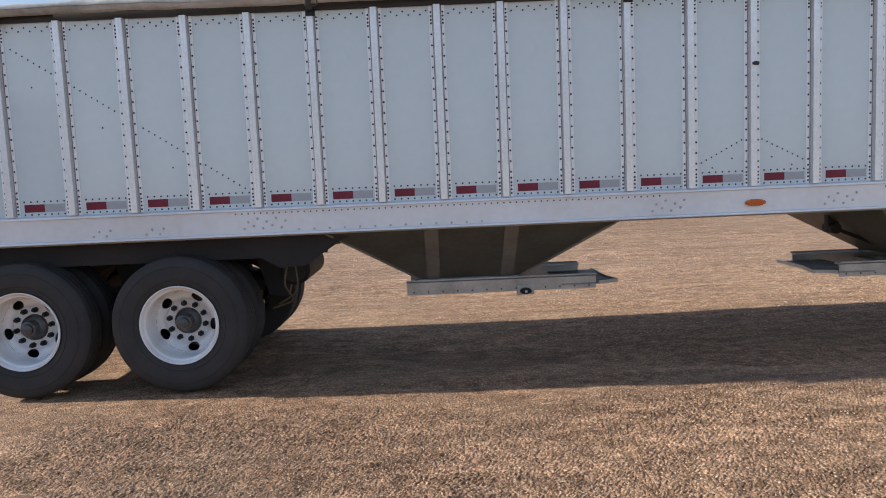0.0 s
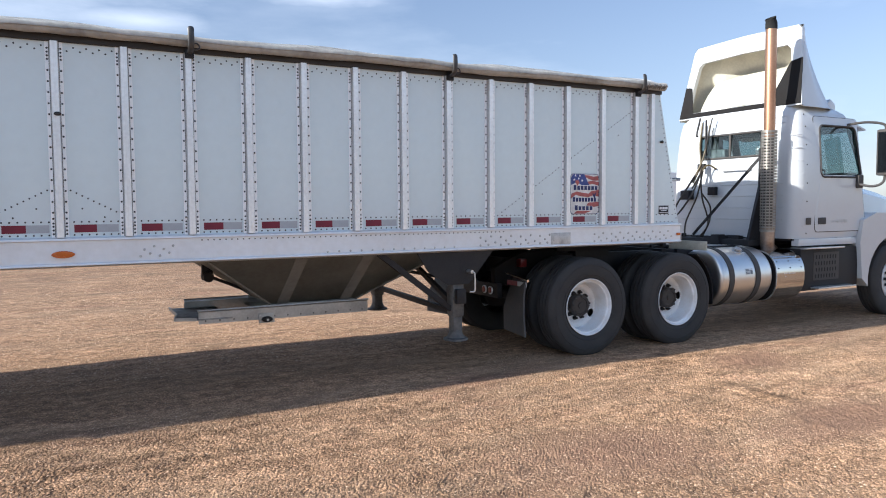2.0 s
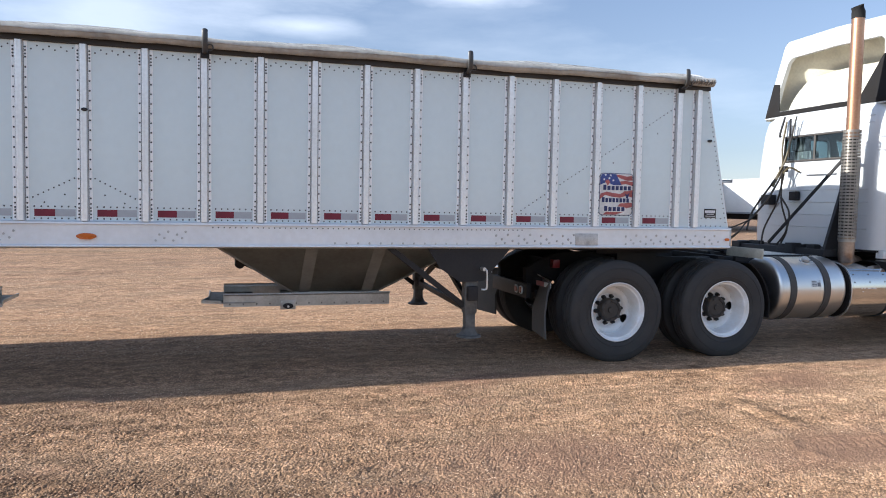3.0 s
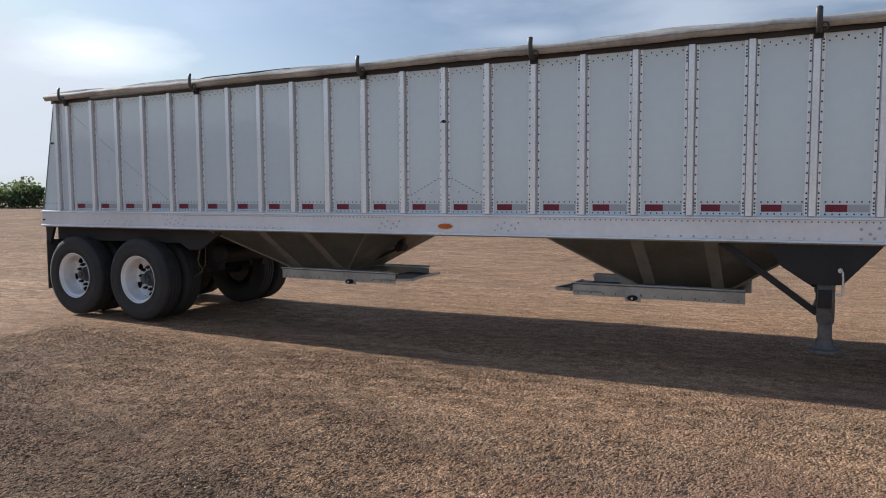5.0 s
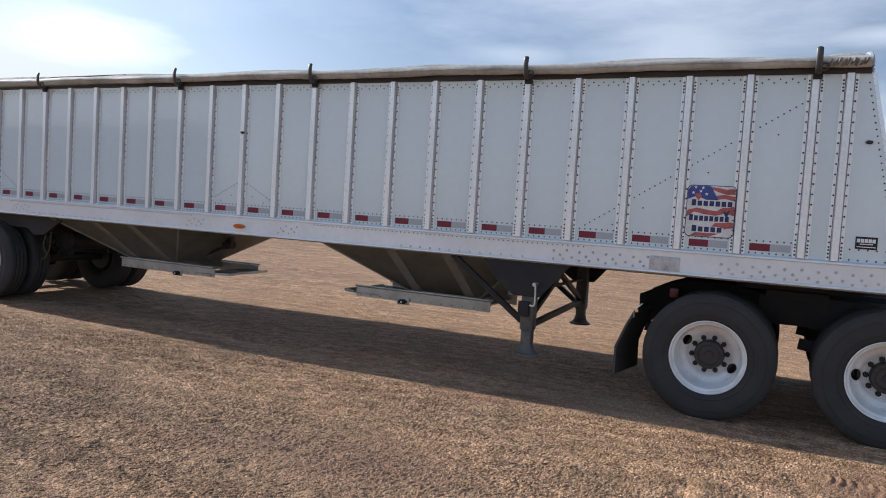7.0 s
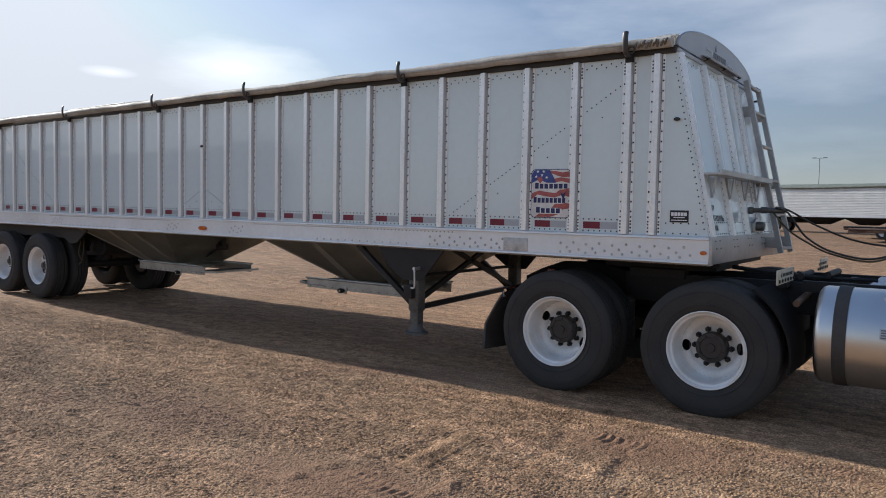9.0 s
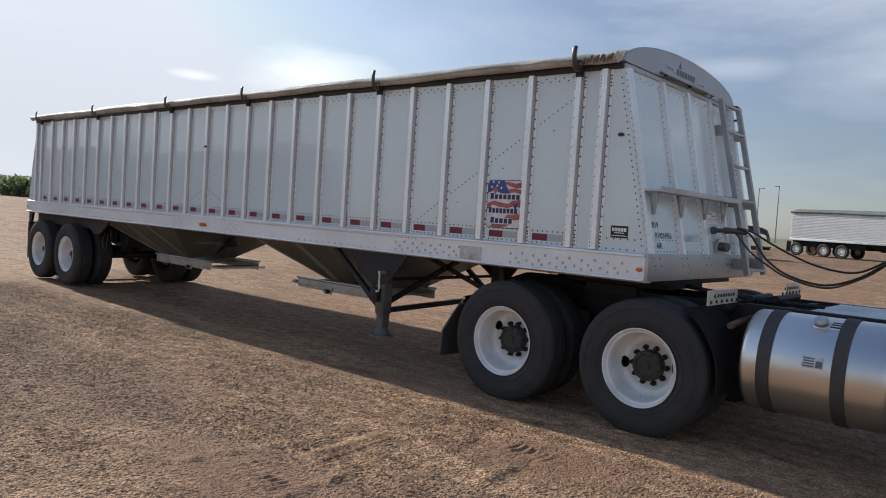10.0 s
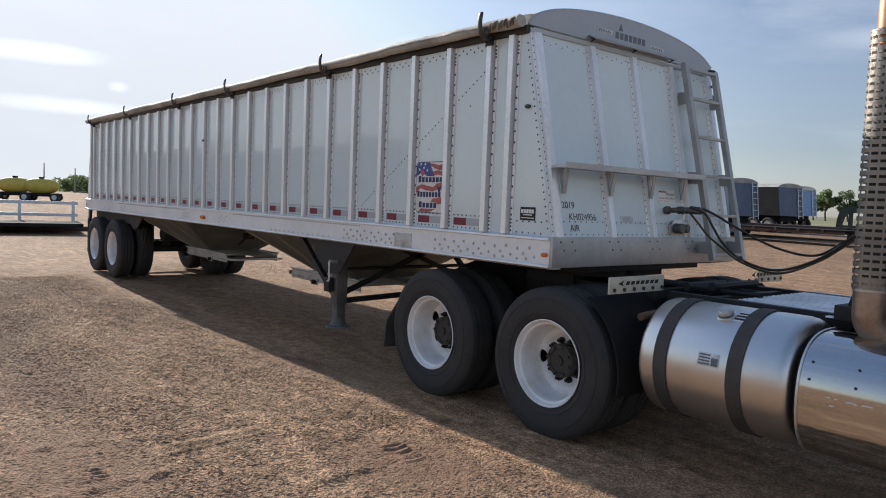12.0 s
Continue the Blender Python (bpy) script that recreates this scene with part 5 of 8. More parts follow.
def wheel_mesh(face, holes=5):
    """Steel disc wheel with five or two hand holes; face is the depth of its bolting face."""
    bm = B()
    lathe(bm, [(0.294, 0.027), (0.304, 0.018), (0.306, 0.012), (0.300, 0.009), (0.291, 0.017), (0.287, 0.036), (0.283, 0.042), (0.270, 0.046), (0.265, 0.056), (0.263, 0.100), (0.258, face - 0.055), (0.252, face - 0.030), (0.245, face - 0.020)], 60)
    lathe(bm, [(0.172, face), (0.165, face + 0.003), (0.105, face + 0.003), (0.105, face + 0.02)], 60)
    # holed ring, five patches
    r0, r1 = 0.172, 0.245

    def at(th, r):
        u = (r - r0) / (r1 - r0)
        y = face - 0.020 * u - 0.014 * math.sin(math.pi * u)
        return (r * math.cos(th), y, r * math.sin(th))
    for h in range(5 if holes == 5 else 6):
        if holes == 2 and h % 3:
            # plain sixth of the ring
            th = [radians(60 * h + 20 - 30 + 10 * k) for k in range(7)]
            g = [[bm.verts.new(at(a, r0 + (r1 - r0) * q / 4)) for a in th] for q in range(5)]
            for a_, c_ in zip(g, g[1:]):
                for k in range(6):
                    bm.faces.new((a_[k], a_[k + 1], c_[k + 1], c_[k]))
            continue
        step = 72 if holes == 5 else 60
        tc = radians(step * h + 20)
        half = radians(step / 2)
        out, inn, lip = [], [], []
        n = 24
        for k in range(n):
            a = 2 * math.pi * k / n
            ca, sa = math.cos(a), math.sin(a)
            s = max(abs(ca), abs(sa))
            out.append(bm.verts.new(at(tc + half * ca / s, (r0 + r1) / 2 + (r1 - r0) / 2 * sa / s)))
            p = at(tc + 0.225 * ca, 0.2095 + 0.0345 * sa)
            inn.append(bm.verts.new(p))
            lip.append(bm.verts.new((p[0], p[1] + 0.012, p[2])))
        for k in range(n):
            j = (k + 1) % n
            bm.faces.new((out[k], out[j], inn[j], inn[k]))
            bm.faces.new((inn[k], inn[j], lip[j], lip[k]))
    return mesh_of(bm, RIM, 40)


trailer_wheel = wheel_mesh(0.215)
drive_wheel = wheel_mesh(0.235, 2)
steer_wheel = wheel_mesh(0.075, 2)
nut = mesh_of(cyl(cyl(B(), (0, -0.026, 0), (0, 0, 0), 0.0225, n=6), (0, -0.052, 0), (0, -0.02, 0), 0.0125, n=8), STUD)
hub_t = mesh_of(lathe(B(), [(0.104, 0.235), (0.100, 0.195), (0.085, 0.180), (0.070, 0.170), (0.066, 0.130), (0.060, 0.116), (0.045, 0.112), (0.043, 0.096), (0.036, 0.090), (0.0, 0.088)], 28), HUB_CAP)
hub_d = mesh_of(lathe(B(), [(0.122, 0.25), (0.120, 0.165), (0.112, 0.155), (0.085, 0.150), (0.080, 0.158), (0.035, 0.158), (0.032, 0.148), (0.0, 0.146)], 32), HUB)
hub_stud = mesh_of(cyl(B(), (0, 0.140, 0), (0, 0.156, 0), 0.011, n=6), HUB)
drum = mesh_of(lathe(B(), [(0.0, 0.26), (0.20, 0.26), (0.21, 0.34), (0.21, 0.56), (0.0, 0.56)], 28), HUB)


def dual(parent, x, near, drive, turn=0.0):
    m = Matrix.Translation((x, -0.02, 0.507)) if near else Matrix.Translation((x, W + 0.02, 0.507)) @ Matrix.Rotation(math.pi, 4, "Z")
    m = m @ Matrix.Rotation(radians(turn), 4, "Y")
    w = part("wheel", drive_wheel if drive else trailer_wheel, None, parent, "white steel disc wheel with two hand holes" if drive else "white steel disc wheel with five hand holes", m)
    part("tyre", tyre_mesh, None, w, "dusty black truck tyre", m)
    part("sidewall_rib", sidewall_mesh, None, w, m=m)
    off = Matrix.Translation((0, 0.335, 0))
    part("inner_rim", inner_rim_mesh, None, w, m=m @ off)
    part("inner_tyre", tyre_mesh, None, w, m=m @ off)
    part("hub", hub_d if drive else hub_t, None, w, "dark greasy hub", m)
    if drive:
        for k in range(8):
            a = 2 * math.pi * k / 8
            part("hub_stud", hub_stud, None, w, m=m @ Matrix.Translation((0.098 * math.cos(a), 0, 0.098 * math.sin(a))))
    part("brake_drum", drum, None, w, m=m)
    face = 0.235 if drive else 0.215
    for k in range(10):
        a = 2 * math.pi * k / 10 + 0.3
        part("lug_nut", nut, None, w, m=m @ Matrix.Translation((0.1429 * math.cos(a), face, 0.1429 * math.sin(a))))


for x, turn in ((-5.612, 44), (-4.396, 28)):
    dual(trailer, x, True, False, turn)
    dual(trailer, x, False, False, turn + 30)

# trailer running gear
for x in (-5.612, -4.396):
    part("axle", cyl(B(), (x, 0.3, 0.5), (x, W - 0.3, 0.5), 0.065, n=14), BLACK, trailer)
for y in (0.72, W - 0.80):
    bm = B()
    box(bm, (-6.15, y, 0.95), (-3.35, y + 0.08, Z0 + 0.02), 0.004)
    for x in (-6.0, -5.0, -3.78):
        prism(bm, [(x - 0.18, 0.95), (x + 0.18, 0.95), (x + 0.08, 0.60), (x - 0.08, 0.60)], "y", y - 0.01, y + 0.09)
    for x in (-5.612, -4.396):
        prism(bm, [(x - 0.5, 0.60), (x - 0.1, 0.54), (x + 0.45, 0.58), (x + 0.45, 0.64), (x - 0.1, 0.62), (x - 0.5, 0.66)], "y", y + 0.01, y + 0.07)
        cyl(bm, (x - 0.42, y + 0.04, 0.62), (x - 0.42, y + 0.04, 0.95), 0.11, n=14)
    part("subframe", bm, BLACK, trailer, "black suspension subframe")
for y in (0.13, W - 0.16):
    part("frame_gusset", prism(B(), [(-4.10, Z0 + 0.01), (-2.98, Z0 + 0.01), (-3.15, 1.09), (-3.42, 0.915), (-3.62, 0.90), (-3.80, 1.0)], "y", y, y + 0.03), BLACK, trailer, "black gusset below the rail")
for y in (0.162, W - 0.202):
    part("inner_skirt", box(B(), (-6.14, y, 0.98), (-3.55, y + 0.04, Z0 + 0.01)), BLACK, trailer)
part("air_tank", cyl(B(), (-3.62, 0.62, 0.82), (-3.62, 1.45, 0.82), 0.13, n=18, bev=0.03), BLACK, trailer, "black air tank")
for pts, r in (([(-3.60, 0.30, 0.93), (-3.63, 0.28, 0.75), (-3.58, 0.30, 0.62), (-3.75, 0.34, 0.55)], 0.008),
               ([(-3.55, 0.33, 0.93), (-3.54, 0.30, 0.70), (-3.70, 0.36, 0.58)], 0.007)):
    part("brake_hose", tube(B(), pts, r, 6), HOSE_G, trailer, "dull brown-green brake hose")
for y in (0.0, W - 0.62):
    part("mudflap", box(B(), (-6.17, y, 0.30), (-6.155, y + 0.62, 0.98), 0.003), FLAP, trailer, "black rubber mudflap")
    part("flap_bracket", prism(B(), [(-6.19, 0.92), (-6.12, 0.92), (-6.02, Z0), (-6.19, Z0)], "y", y + 0.02, y + 0.06), BLACK, trailer)

# rear guard and wide plate, added unseen to keep sun off the ground below
bm = B()
box(bm, (-6.24, 0.12, 0.46), (-6.14, W - 0.12, 0.56), 0.008)
for y in (0.80, W - 0.88):
    box(bm, (-6.22, y, 0.50), (-6.15, y + 0.08, Z0 + 0.01), 0.004)
box(bm, (-6.20, 0.58, 0.84), (-6.18, W - 0.58, Z0 + 0.01), 0.003)
part("rear_sun_block", bm, BLACK, trailer, "black rear guard, added to block sun under the trailer")

# landing gear, wound up clear of the gravel
LG = Matrix.Translation((-0.085, -0.125, 0))
for y, near, up in ((0.12, True, 0.030), (W - 0.29, False, 0.085)):
    bm = B()
    box(bm, (3.395, y + 0.02, 0.52), (3.525, y + 0.15, Z0 + 0.01), 0.028)
    leg = part("landing_leg", bm, LEG, trailer, "dusty black square landing leg, wound up", m=LG)
    part("inner_leg", box(B(), (3.408, y + 0.033, 0.30 + up), (3.512, y + 0.137, 0.54), 0.022), LEG, leg, m=LG)
    bm = B()
    c = (3.46, y + 0.085)
    loft(bm, [ring((c[0], c[1], z + up), (0, 0, 1), r0, 20) for r0, z in ((0.060, 0.365), (0.064, 0.345), (0.072, 0.320), (0.092, 0.290), (0.118, 0.282), (0.122, 0.264))])
    part("foot", bm, LEG, leg, "flared steel foot", m=LG)
    yy = y + 0.006 if near else y + 0.152
    g = prism(B(), [(3.00, Z0 + 0.006), (3.86, Z0 + 0.006), (3.575, 0.845), (3.545, 0.84), (3.33, 0.84), (3.13, 0.975)], "y", yy, yy + 0.012)
    part("gusset_plate", g, BLACK, leg, "black gusset plate", m=LG)
    bm = B()
    beam(bm, (2.66, y + 0.08, 1.16), (3.40, y + 0.08, 0.60), 0.05, 0.05)
    part("brace", bm, BLACK, leg, m=LG)
bm = B()
beam(bm, (3.46, 0.28, 0.56), (3.46, W - 0.28, 0.62), 0.05, 0.05)
part("cross_brace", bm, BLACK, trailer, m=LG)
part("cross_brace", beam(B(), (3.46, 0.85, 1.12), (3.46, W - 0.26, 0.64), 0.045, 0.045), BLACK, trailer, m=LG)
part("cross_brace", beam(B(), (3.46, 1.50, 1.12), (3.46, 0.26, 0.64), 0.045, 0.045), BLACK, trailer, m=LG)
part("cross_shaft", cyl(B(), (3.46, 0.2, 0.88), (3.46, W - 0.2, 0.88), 0.018, n=8), BLACK, trailer, m=LG)
bm = B()
tube(bm, [(3.56, 0.07, 0.96), (3.56, 0.025, 0.96), (3.568, 0.018, 0.935), (3.570, 0.018, 0.80), (3.555, 0.02, 0.775), (3.52, 0.03, 0.775)], 0.009, 8)
cyl(bm, (3.55, 0.03, 0.965), (3.55, 0.12, 0.965), 0.018, n=10)
part("crank_handle", bm, ALU, trailer, "bright folded crank handle", m=LG)
part("gear_box", box(B(), (3.40, 0.06, 0.66), (3.50, 0.12, 0.80), 0.006), BLACK, trailer, m=LG)
# coupler plate and kingpin area under the nose
part("coupler_plate", box(B(), (3.95, 0.45, Z0 - 0.05), (6.22, W - 0.45, Z0 + 0.0), 0.004), BLACK, trailer)
for k in range(7):
    part("cross_member", box(B(), (3.9 + k * 0.37, 0.02, Z0 - 0.02), (3.96 + k * 0.37, W - 0.02, Z0 + 0.09)), BLACK, trailer)


# ---------------------------------------------------------------- tractor
truck = thing("semi_truck", (8.0, W / 2, 0), "white day cab semi truck with roof fairing and upright stack", "truck")
YC = W / 2
for x, turn in ((4.961, 48), (6.260, 18)):
    dual(truck, x, True, True, turn)
    dual(truck, x, False, True, turn + 20)
for near in (True, False):
    m = Matrix.Translation((10.55, 0.02, 0.507)) if near else Matrix.Translation((10.55, W - 0.02, 0.507)) @ Matrix.Rotation(math.pi, 4, "Z")
    w = part("wheel", steer_wheel, None, truck, "white steel steer wheel", m)
    part("tyre", tyre_mesh, None, w, m=m)
    part("hub", hub_t, None, w, m=m @ Matrix.Translation((0, -0.12, 0)))
    for k in range(10):
        a = 2 * math.pi * k / 10
        part("lug_nut", nut, None, w, m=m @ Matrix.Translation((0.1429 * math.cos(a), 0.075, 0.1429 * math.sin(a))))

# chassis
for y in (0.76, W - 0.84):
    rail = part("chassis_rail", box(B(), (5.30, y, 0.76), (11.6, y + 0.08, 1.02), 0.004), BLACK, truck, "black frame rail")
    # tapered tail of the frame with its coupling ramp
    part("frame_tail", prism(B(), [(4.262, 0.70), (4.250, 0.90), (4.42, 0.985), (4.655, 1.072), (5.02, 1.080), (5.30, 1.02), (5.30, 0.76), (4.80, 0.74)], "y", y - 0.004, y + 0.084, bev=0.004), FENDER, rail, "black tapered frame tail")
for x in (4.60, 5.6, 6.9, 8.0, 9.2):
    part("cross_member", box(B(), (x, 0.84, 0.80), (x + 0.08, W - 0.84, 0.98)), BLACK, truck)
for x in (4.961, 6.260):
    ax = part("axle", cyl(B(), (x, 0.3, 0.5), (x, W - 0.3, 0.5), 0.075, n=14), BLACK, truck)
    part("differential", cyl(B(), (x - 0.10, YC, 0.52), (x + 0.22, YC, 0.52), 0.20, n=18, bev=0.05), BLACK, ax)
    for y in (0.62, W - 0.74):
        part("spring_beam", beam(B(), (x - 0.62, y + 0.06, 0.62), (x + 0.40, y + 0.06, 0.48), 0.08, 0.09), BLACK, truck)
        part("air_spring", cyl(B(), (x + 0.34, y + 0.06, 0.50), (x + 0.34, y + 0.06, 0.80), 0.12, n=14, bev=0.03), FLAP, truck)
part("axle", cyl(B(), (10.55, 0.2, 0.5), (10.55, W - 0.2, 0.5), 0.06, n=12), BLACK, truck)
# fifth wheel
bm = B()
prism(bm, [(5.10, 0.75), (5.20, 0.72), (5.95, 0.72), (6.10, 0.80), (6.10, W - 0.80), (5.95, W - 0.72), (5.20, W - 0.72), (5.10, W - 0.75)], "z", 1.06, 1.105)
box(bm, (5.35, 0.72, 0.98), (5.85, 0.86, 1.07))
box(bm, (5.35, W - 0.86, 0.98), (5.85, W - 0.72, 1.07))
part("fifth_wheel", bm, BLACK, truck, "greasy black fifth wheel plate")
# half fenders, flaps and their hangers
for s, yy in ((1, 0.02), (-1, W - 0.02)):
    y0, y1 = (yy, yy + 0.60) if s > 0 else (yy - 0.60, yy)
    hang = [(4.300, 0.80), (4.238, 0.66), (4.178, 0.48), (4.182, 0.24), (4.200, 0.24), (4.198, 0.48), (4.258, 0.66), (4.322, 0.80)]
    edge_a, edge_b = (y0 + 0.05, y1) if s > 0 else (y1 - 0.05, y0)
    fl = part("mudflap", loft(B(), [[(x + 0.10 * u, edge_a + s * 0.17 * (1 - u) * max(0.0, (z - 0.42) / 0.38) + (edge_b - edge_a) * u, z) for x, z in hang] for u in (0.0, 0.5, 1.0)]), FLAP, truck, "black rubber mudflap behind the drive wheels")
    bm = B()
    cyl(bm, (4.325, y0 + 0.20, 0.80), (4.340, 0.80 if s > 0 else W - 0.80, 0.86), 0.016, n=8)
    part("flap_hanger", bm, CHROME, fl)
    bm = B()
    box(bm, (4.300, y0 + 0.20, 0.735), (4.307, y0 + 0.36, 0.785), mi=0)
    box(bm, (4.300, y0 + 0.36, 0.735), (4.307, y0 + 0.56, 0.785), mi=1)
    part("flap_reflector", bm, (SILVER, RED), fl)
    ro, ri = 0.600, 0.585
    # front hanger plate with flap
    hp = part("hanger_plate", box(B(), (6.735, y0 if s > 0 else y0 + 0.21, 1.045), (6.747, y1 if s > 0 else y1, 1.155), 0.003), HANGER, truck, "cream hanger plate with a dark slanted mark and bolts")
    for k in range(6):
        part("bolt", cyl(B(), (6.745, y0 + 0.05 + k * 0.105, 1.070), (6.756, y0 + 0.05 + k * 0.105, 1.070), 0.013, n=8), RIVET, hp)
    bm = B()
    for k in range(7):
        ya = y0 + 0.17 + k * 0.053
        prism(bm, [(ya, 1.100), (ya + 0.036, 1.100), (ya + 0.047, 1.124), (ya + 0.011, 1.124)], "x", 6.7468, 6.7485)
    prism(bm, [(y0 + 0.09, 1.110), (y0 + 0.15, 1.132), (y0 + 0.135, 1.110), (y0 + 0.15, 1.092)], "x", 6.7468, 6.7485)
    part("maker_bars", bm, INK, hp)
    bm = B()
    n = 12
    outer = [(6.260 + ro * math.cos(radians(a)), 0.5 + ro * math.sin(radians(a))) for a in [-10 + 68 * k / n for k in range(n + 1)]]
    inner = [(6.260 + ri * math.cos(radians(a)), 0.5 + ri * math.sin(radians(a))) for a in [-10 + 68 * k / n for k in range(n + 1)]]
    prism(bm, outer + inner[::-1], "y", y0, y1)
    part("half_fender", bm, FENDER, truck, "black half fender")
    part("fender_arm", cyl(B(), (6.84, y0 + 0.22 if s > 0 else y1 - 0.22, 0.90), (6.84, 0.80 if s > 0 else W - 0.80, 0.94), 0.026, n=10), RUSTY, truck, "short rusty fender arm")
for y, lab in ((0.56, "dark red tail lamp"), (W - 0.85, "dark red tail lamp")):
    part("tail_lamp", box(B(), (4.535, y + 0.10, 0.905), (4.615, y + 0.19, 0.995), 0.008), LAMP_RED, truck, lab)
bm = B()
box(bm, (4.225, 0.66, 0.575), (4.285, W - 0.66, 0.735), 0.006)
part("rear_crossmember", bm, BLACK, truck)
for y in (0.79, 0.92):
    lamp = part("round_lamp", cyl(B(), (4.207, y, 0.655), (4.226, y, 0.655), 0.046, n=18, bev=0.006), ALU_RAIL, truck, "round lamp with pale ring")
    part("lens", cyl(B(), (4.200, y, 0.655), (4.210, y, 0.655), 0.034, n=16, bev=0.004), LAMP_RED, lamp)

# deck plate behind the cab
deck = part("deck_plate", box(B(), (7.26, 0.62, 1.030), (7.86, W - 0.62, 1.038), 0.001), DIAMOND, truck, "ribbed aluminium deck plate")
bm = B()
for k in range(17):
    y = 0.66 + k * 0.064
    prism(bm, [(y, 1.038), (y + 0.008, 1.050), (y + 0.024, 1.050), (y + 0.032, 1.038)], "x", 7.27, 7.85)
part("ribs", bm, DIAMOND, deck)
deck = part("deck_plate", box(B(), (7.875, 0.50, 1.034), (8.40, W - 0.50, 1.042), 0.001), DIAMOND, truck, "bright tread plate behind the cab")
bm = B()
for i in range(11):
    for j in range(27):
        x, y, d = 7.90 + i * 0.045, 0.53 + j * 0.048, 0.013 * (-1) ** (i + j)
        beam(bm, (x - 0.013, y - d, 1.042), (x + 0.013, y + d, 1.042), 0.009, 0.005)
part("tread_lugs", bm, DIAMOND, deck, kind="stuff")
bm = B()
box(bm, (6.82, 0.56, 0.965), (8.0, 0.615, 1.052), 0.004)
box(bm, (6.6, W - 0.76, 1.02), (8.4, W - 0.70, 1.05))
box(bm, (6.62, 0.62, 0.98), (6.70, W - 0.62, 1.04))
box(bm, (7.05, 0.62, 0.98), (7.11, W - 0.62, 1.035))
tube(bm, [(6.2, 0.95, 1.10), (6.5, 0.90, 1.08), (6.9, 0.98, 1.05), (7.3, 0.9, 1.06)], 0.02, 6)
part("deck_frame", bm, BLACK, truck)
for k, (y, z) in enumerate(((1.42, 1.06), (1.50, 1.08))):
    part("cross_tube", cyl(B(), (6.75 + 0.2 * k, 0.9, z), (6.75 + 0.2 * k, y, z), 0.03, n=8), BLACK, truck)

# fuel tank with straps, cap and labels
TR, TZ, TYC = 0.360, 0.685, 0.360
bm = B()
prof = [(0.0, 6.985), (0.28, 6.985), (0.33, 6.992), (0.352, 7.010), (TR, 7.035), (TR, 7.845), (0.355, 7.873), (0.342, 7.897), (0.320, 7.916), (0.28, 7.928), (0.0, 7.930)]
lathe(bm, prof, 48)
tank_m = Matrix(((0, 1, 0, 0), (1, 0, 0, TYC), (0, 0, 1, TZ), (0, 0, 0, 1)))
for v in bm.verts:
    v.co = tank_m @ v.co
tank = part("fuel_tank", bm, TANK, truck, "brushed aluminium cylindrical fuel tank")
for a in (7.115, 7.580):
    bm = lathe(B(), [(TR + 0.001, a), (TR + 0.008, a), (TR + 0.008, a + 0.085), (TR + 0.001, a + 0.085)], 48, close=True)
    for v in bm.verts:
        v.co = tank_m @ v.co
    part("tank_strap", bm, FLAP, tank, "black tank strap")
cap_dir = Vector((0, -math.sin(radians(28)), math.cos(radians(28))))
cp = Vector((7.46, TYC, TZ)) + cap_dir * (TR - 0.01)
part("filler_neck", cyl(B(), cp, cp + cap_dir * 0.022, 0.060, n=20, bev=0.004), TANK, tank)
part("filler_cap", cyl(B(), cp + cap_dir * 0.025, cp + cap_dir * 0.060, 0.044, n=16, bev=0.008), PLATE, tank, "grey filler cap")


def on_tank(x0, x1, a0, a1, material, name, lift, parent=tank):
    q = B()
    rows = []
    for k in range(7):
        a = radians(a0 + (a1 - a0) * k / 6)
        rows.append([(x, TYC - (TR + r) * math.sin(a), TZ + (TR + r) * math.cos(a)) for x, r in ((x0, 0.0005), (x1, 0.0005), (x1, lift), (x0, lift))])
    loft(q, rows)
    return part(name, q, material, parent)


lb = on_tank(7.40, 7.53, 71, 83, PLATE, "tank_label", 0.0015)
for k in range(4):
    on_tank(7.408, 7.475, 72.2 + k * 2.7, 73.6 + k * 2.7, CAP_INK, "label_bar", 0.0025)
on_tank(7.485, 7.524, 75, 82, CAP_INK, "label_block", 0.0025)
lb = on_tank(7.51, 7.61, 18, 34, WHITE_INK, "tank_label", 0.0015)
for k in range(3):
    on_tank(7.518, 7.602, 20 + k * 4.6, 22.6 + k * 4.6, INK, "label_bar", 0.0025)

# polished cover ahead of the tank


def cover_section(grow):
    """Rounded D of the cover, from its top edge round to its underside."""
    out = []
    for k in range(25):
        a = radians(90 - 180 * k / 24)
        ca, sa = math.cos(a), math.sin(a)
        out.append((0.42 - (0.416 + grow) * abs(ca) ** 0.62, 0.665 + (0.33 + grow) * math.copysign(abs(sa) ** 0.85, sa)))
    return out


sec = cover_section(0.0)
bm = B()
prism(bm, sec, "x", 7.972, 8.515)
cov = part("polished_cover", bm, POLISH, truck, "mirror-polished aluminium cover with dents")
bm = B()
for x in (8.02, 8.24, 8.46):
    dome(bm, (x, 0.012, 0.775), 0.008, 0.006, 8)
    dome(bm, (x, 0.045, 0.86), 0.008, 0.006, 8)
part("screws", bm, RIVET, cov, kind="stuff")
for x0, x1, z, dz in ((8.112, 8.130, 0.703, -0.001), (8.150, 8.165, 0.702, 0.0), (8.205, 8.228, 0.697, 0.006), (8.230, 8.255, 0.702, -0.006), (8.275, 8.325, 0.700, 0.001), (8.128, 8.150, 0.665, -0.001)):
    part("scrape", prism(B(), [(x0, z), (x1, z + dz), (x1, z + dz + 0.005), (x0, z + 0.004)], "y", 0.0005, 0.006), WHITE_INK, cov, "pale scrape in the polish")
part("cover_seam", prism(B(), cover_section(0.006), "x", 7.962, 7.974), ALU, cov)
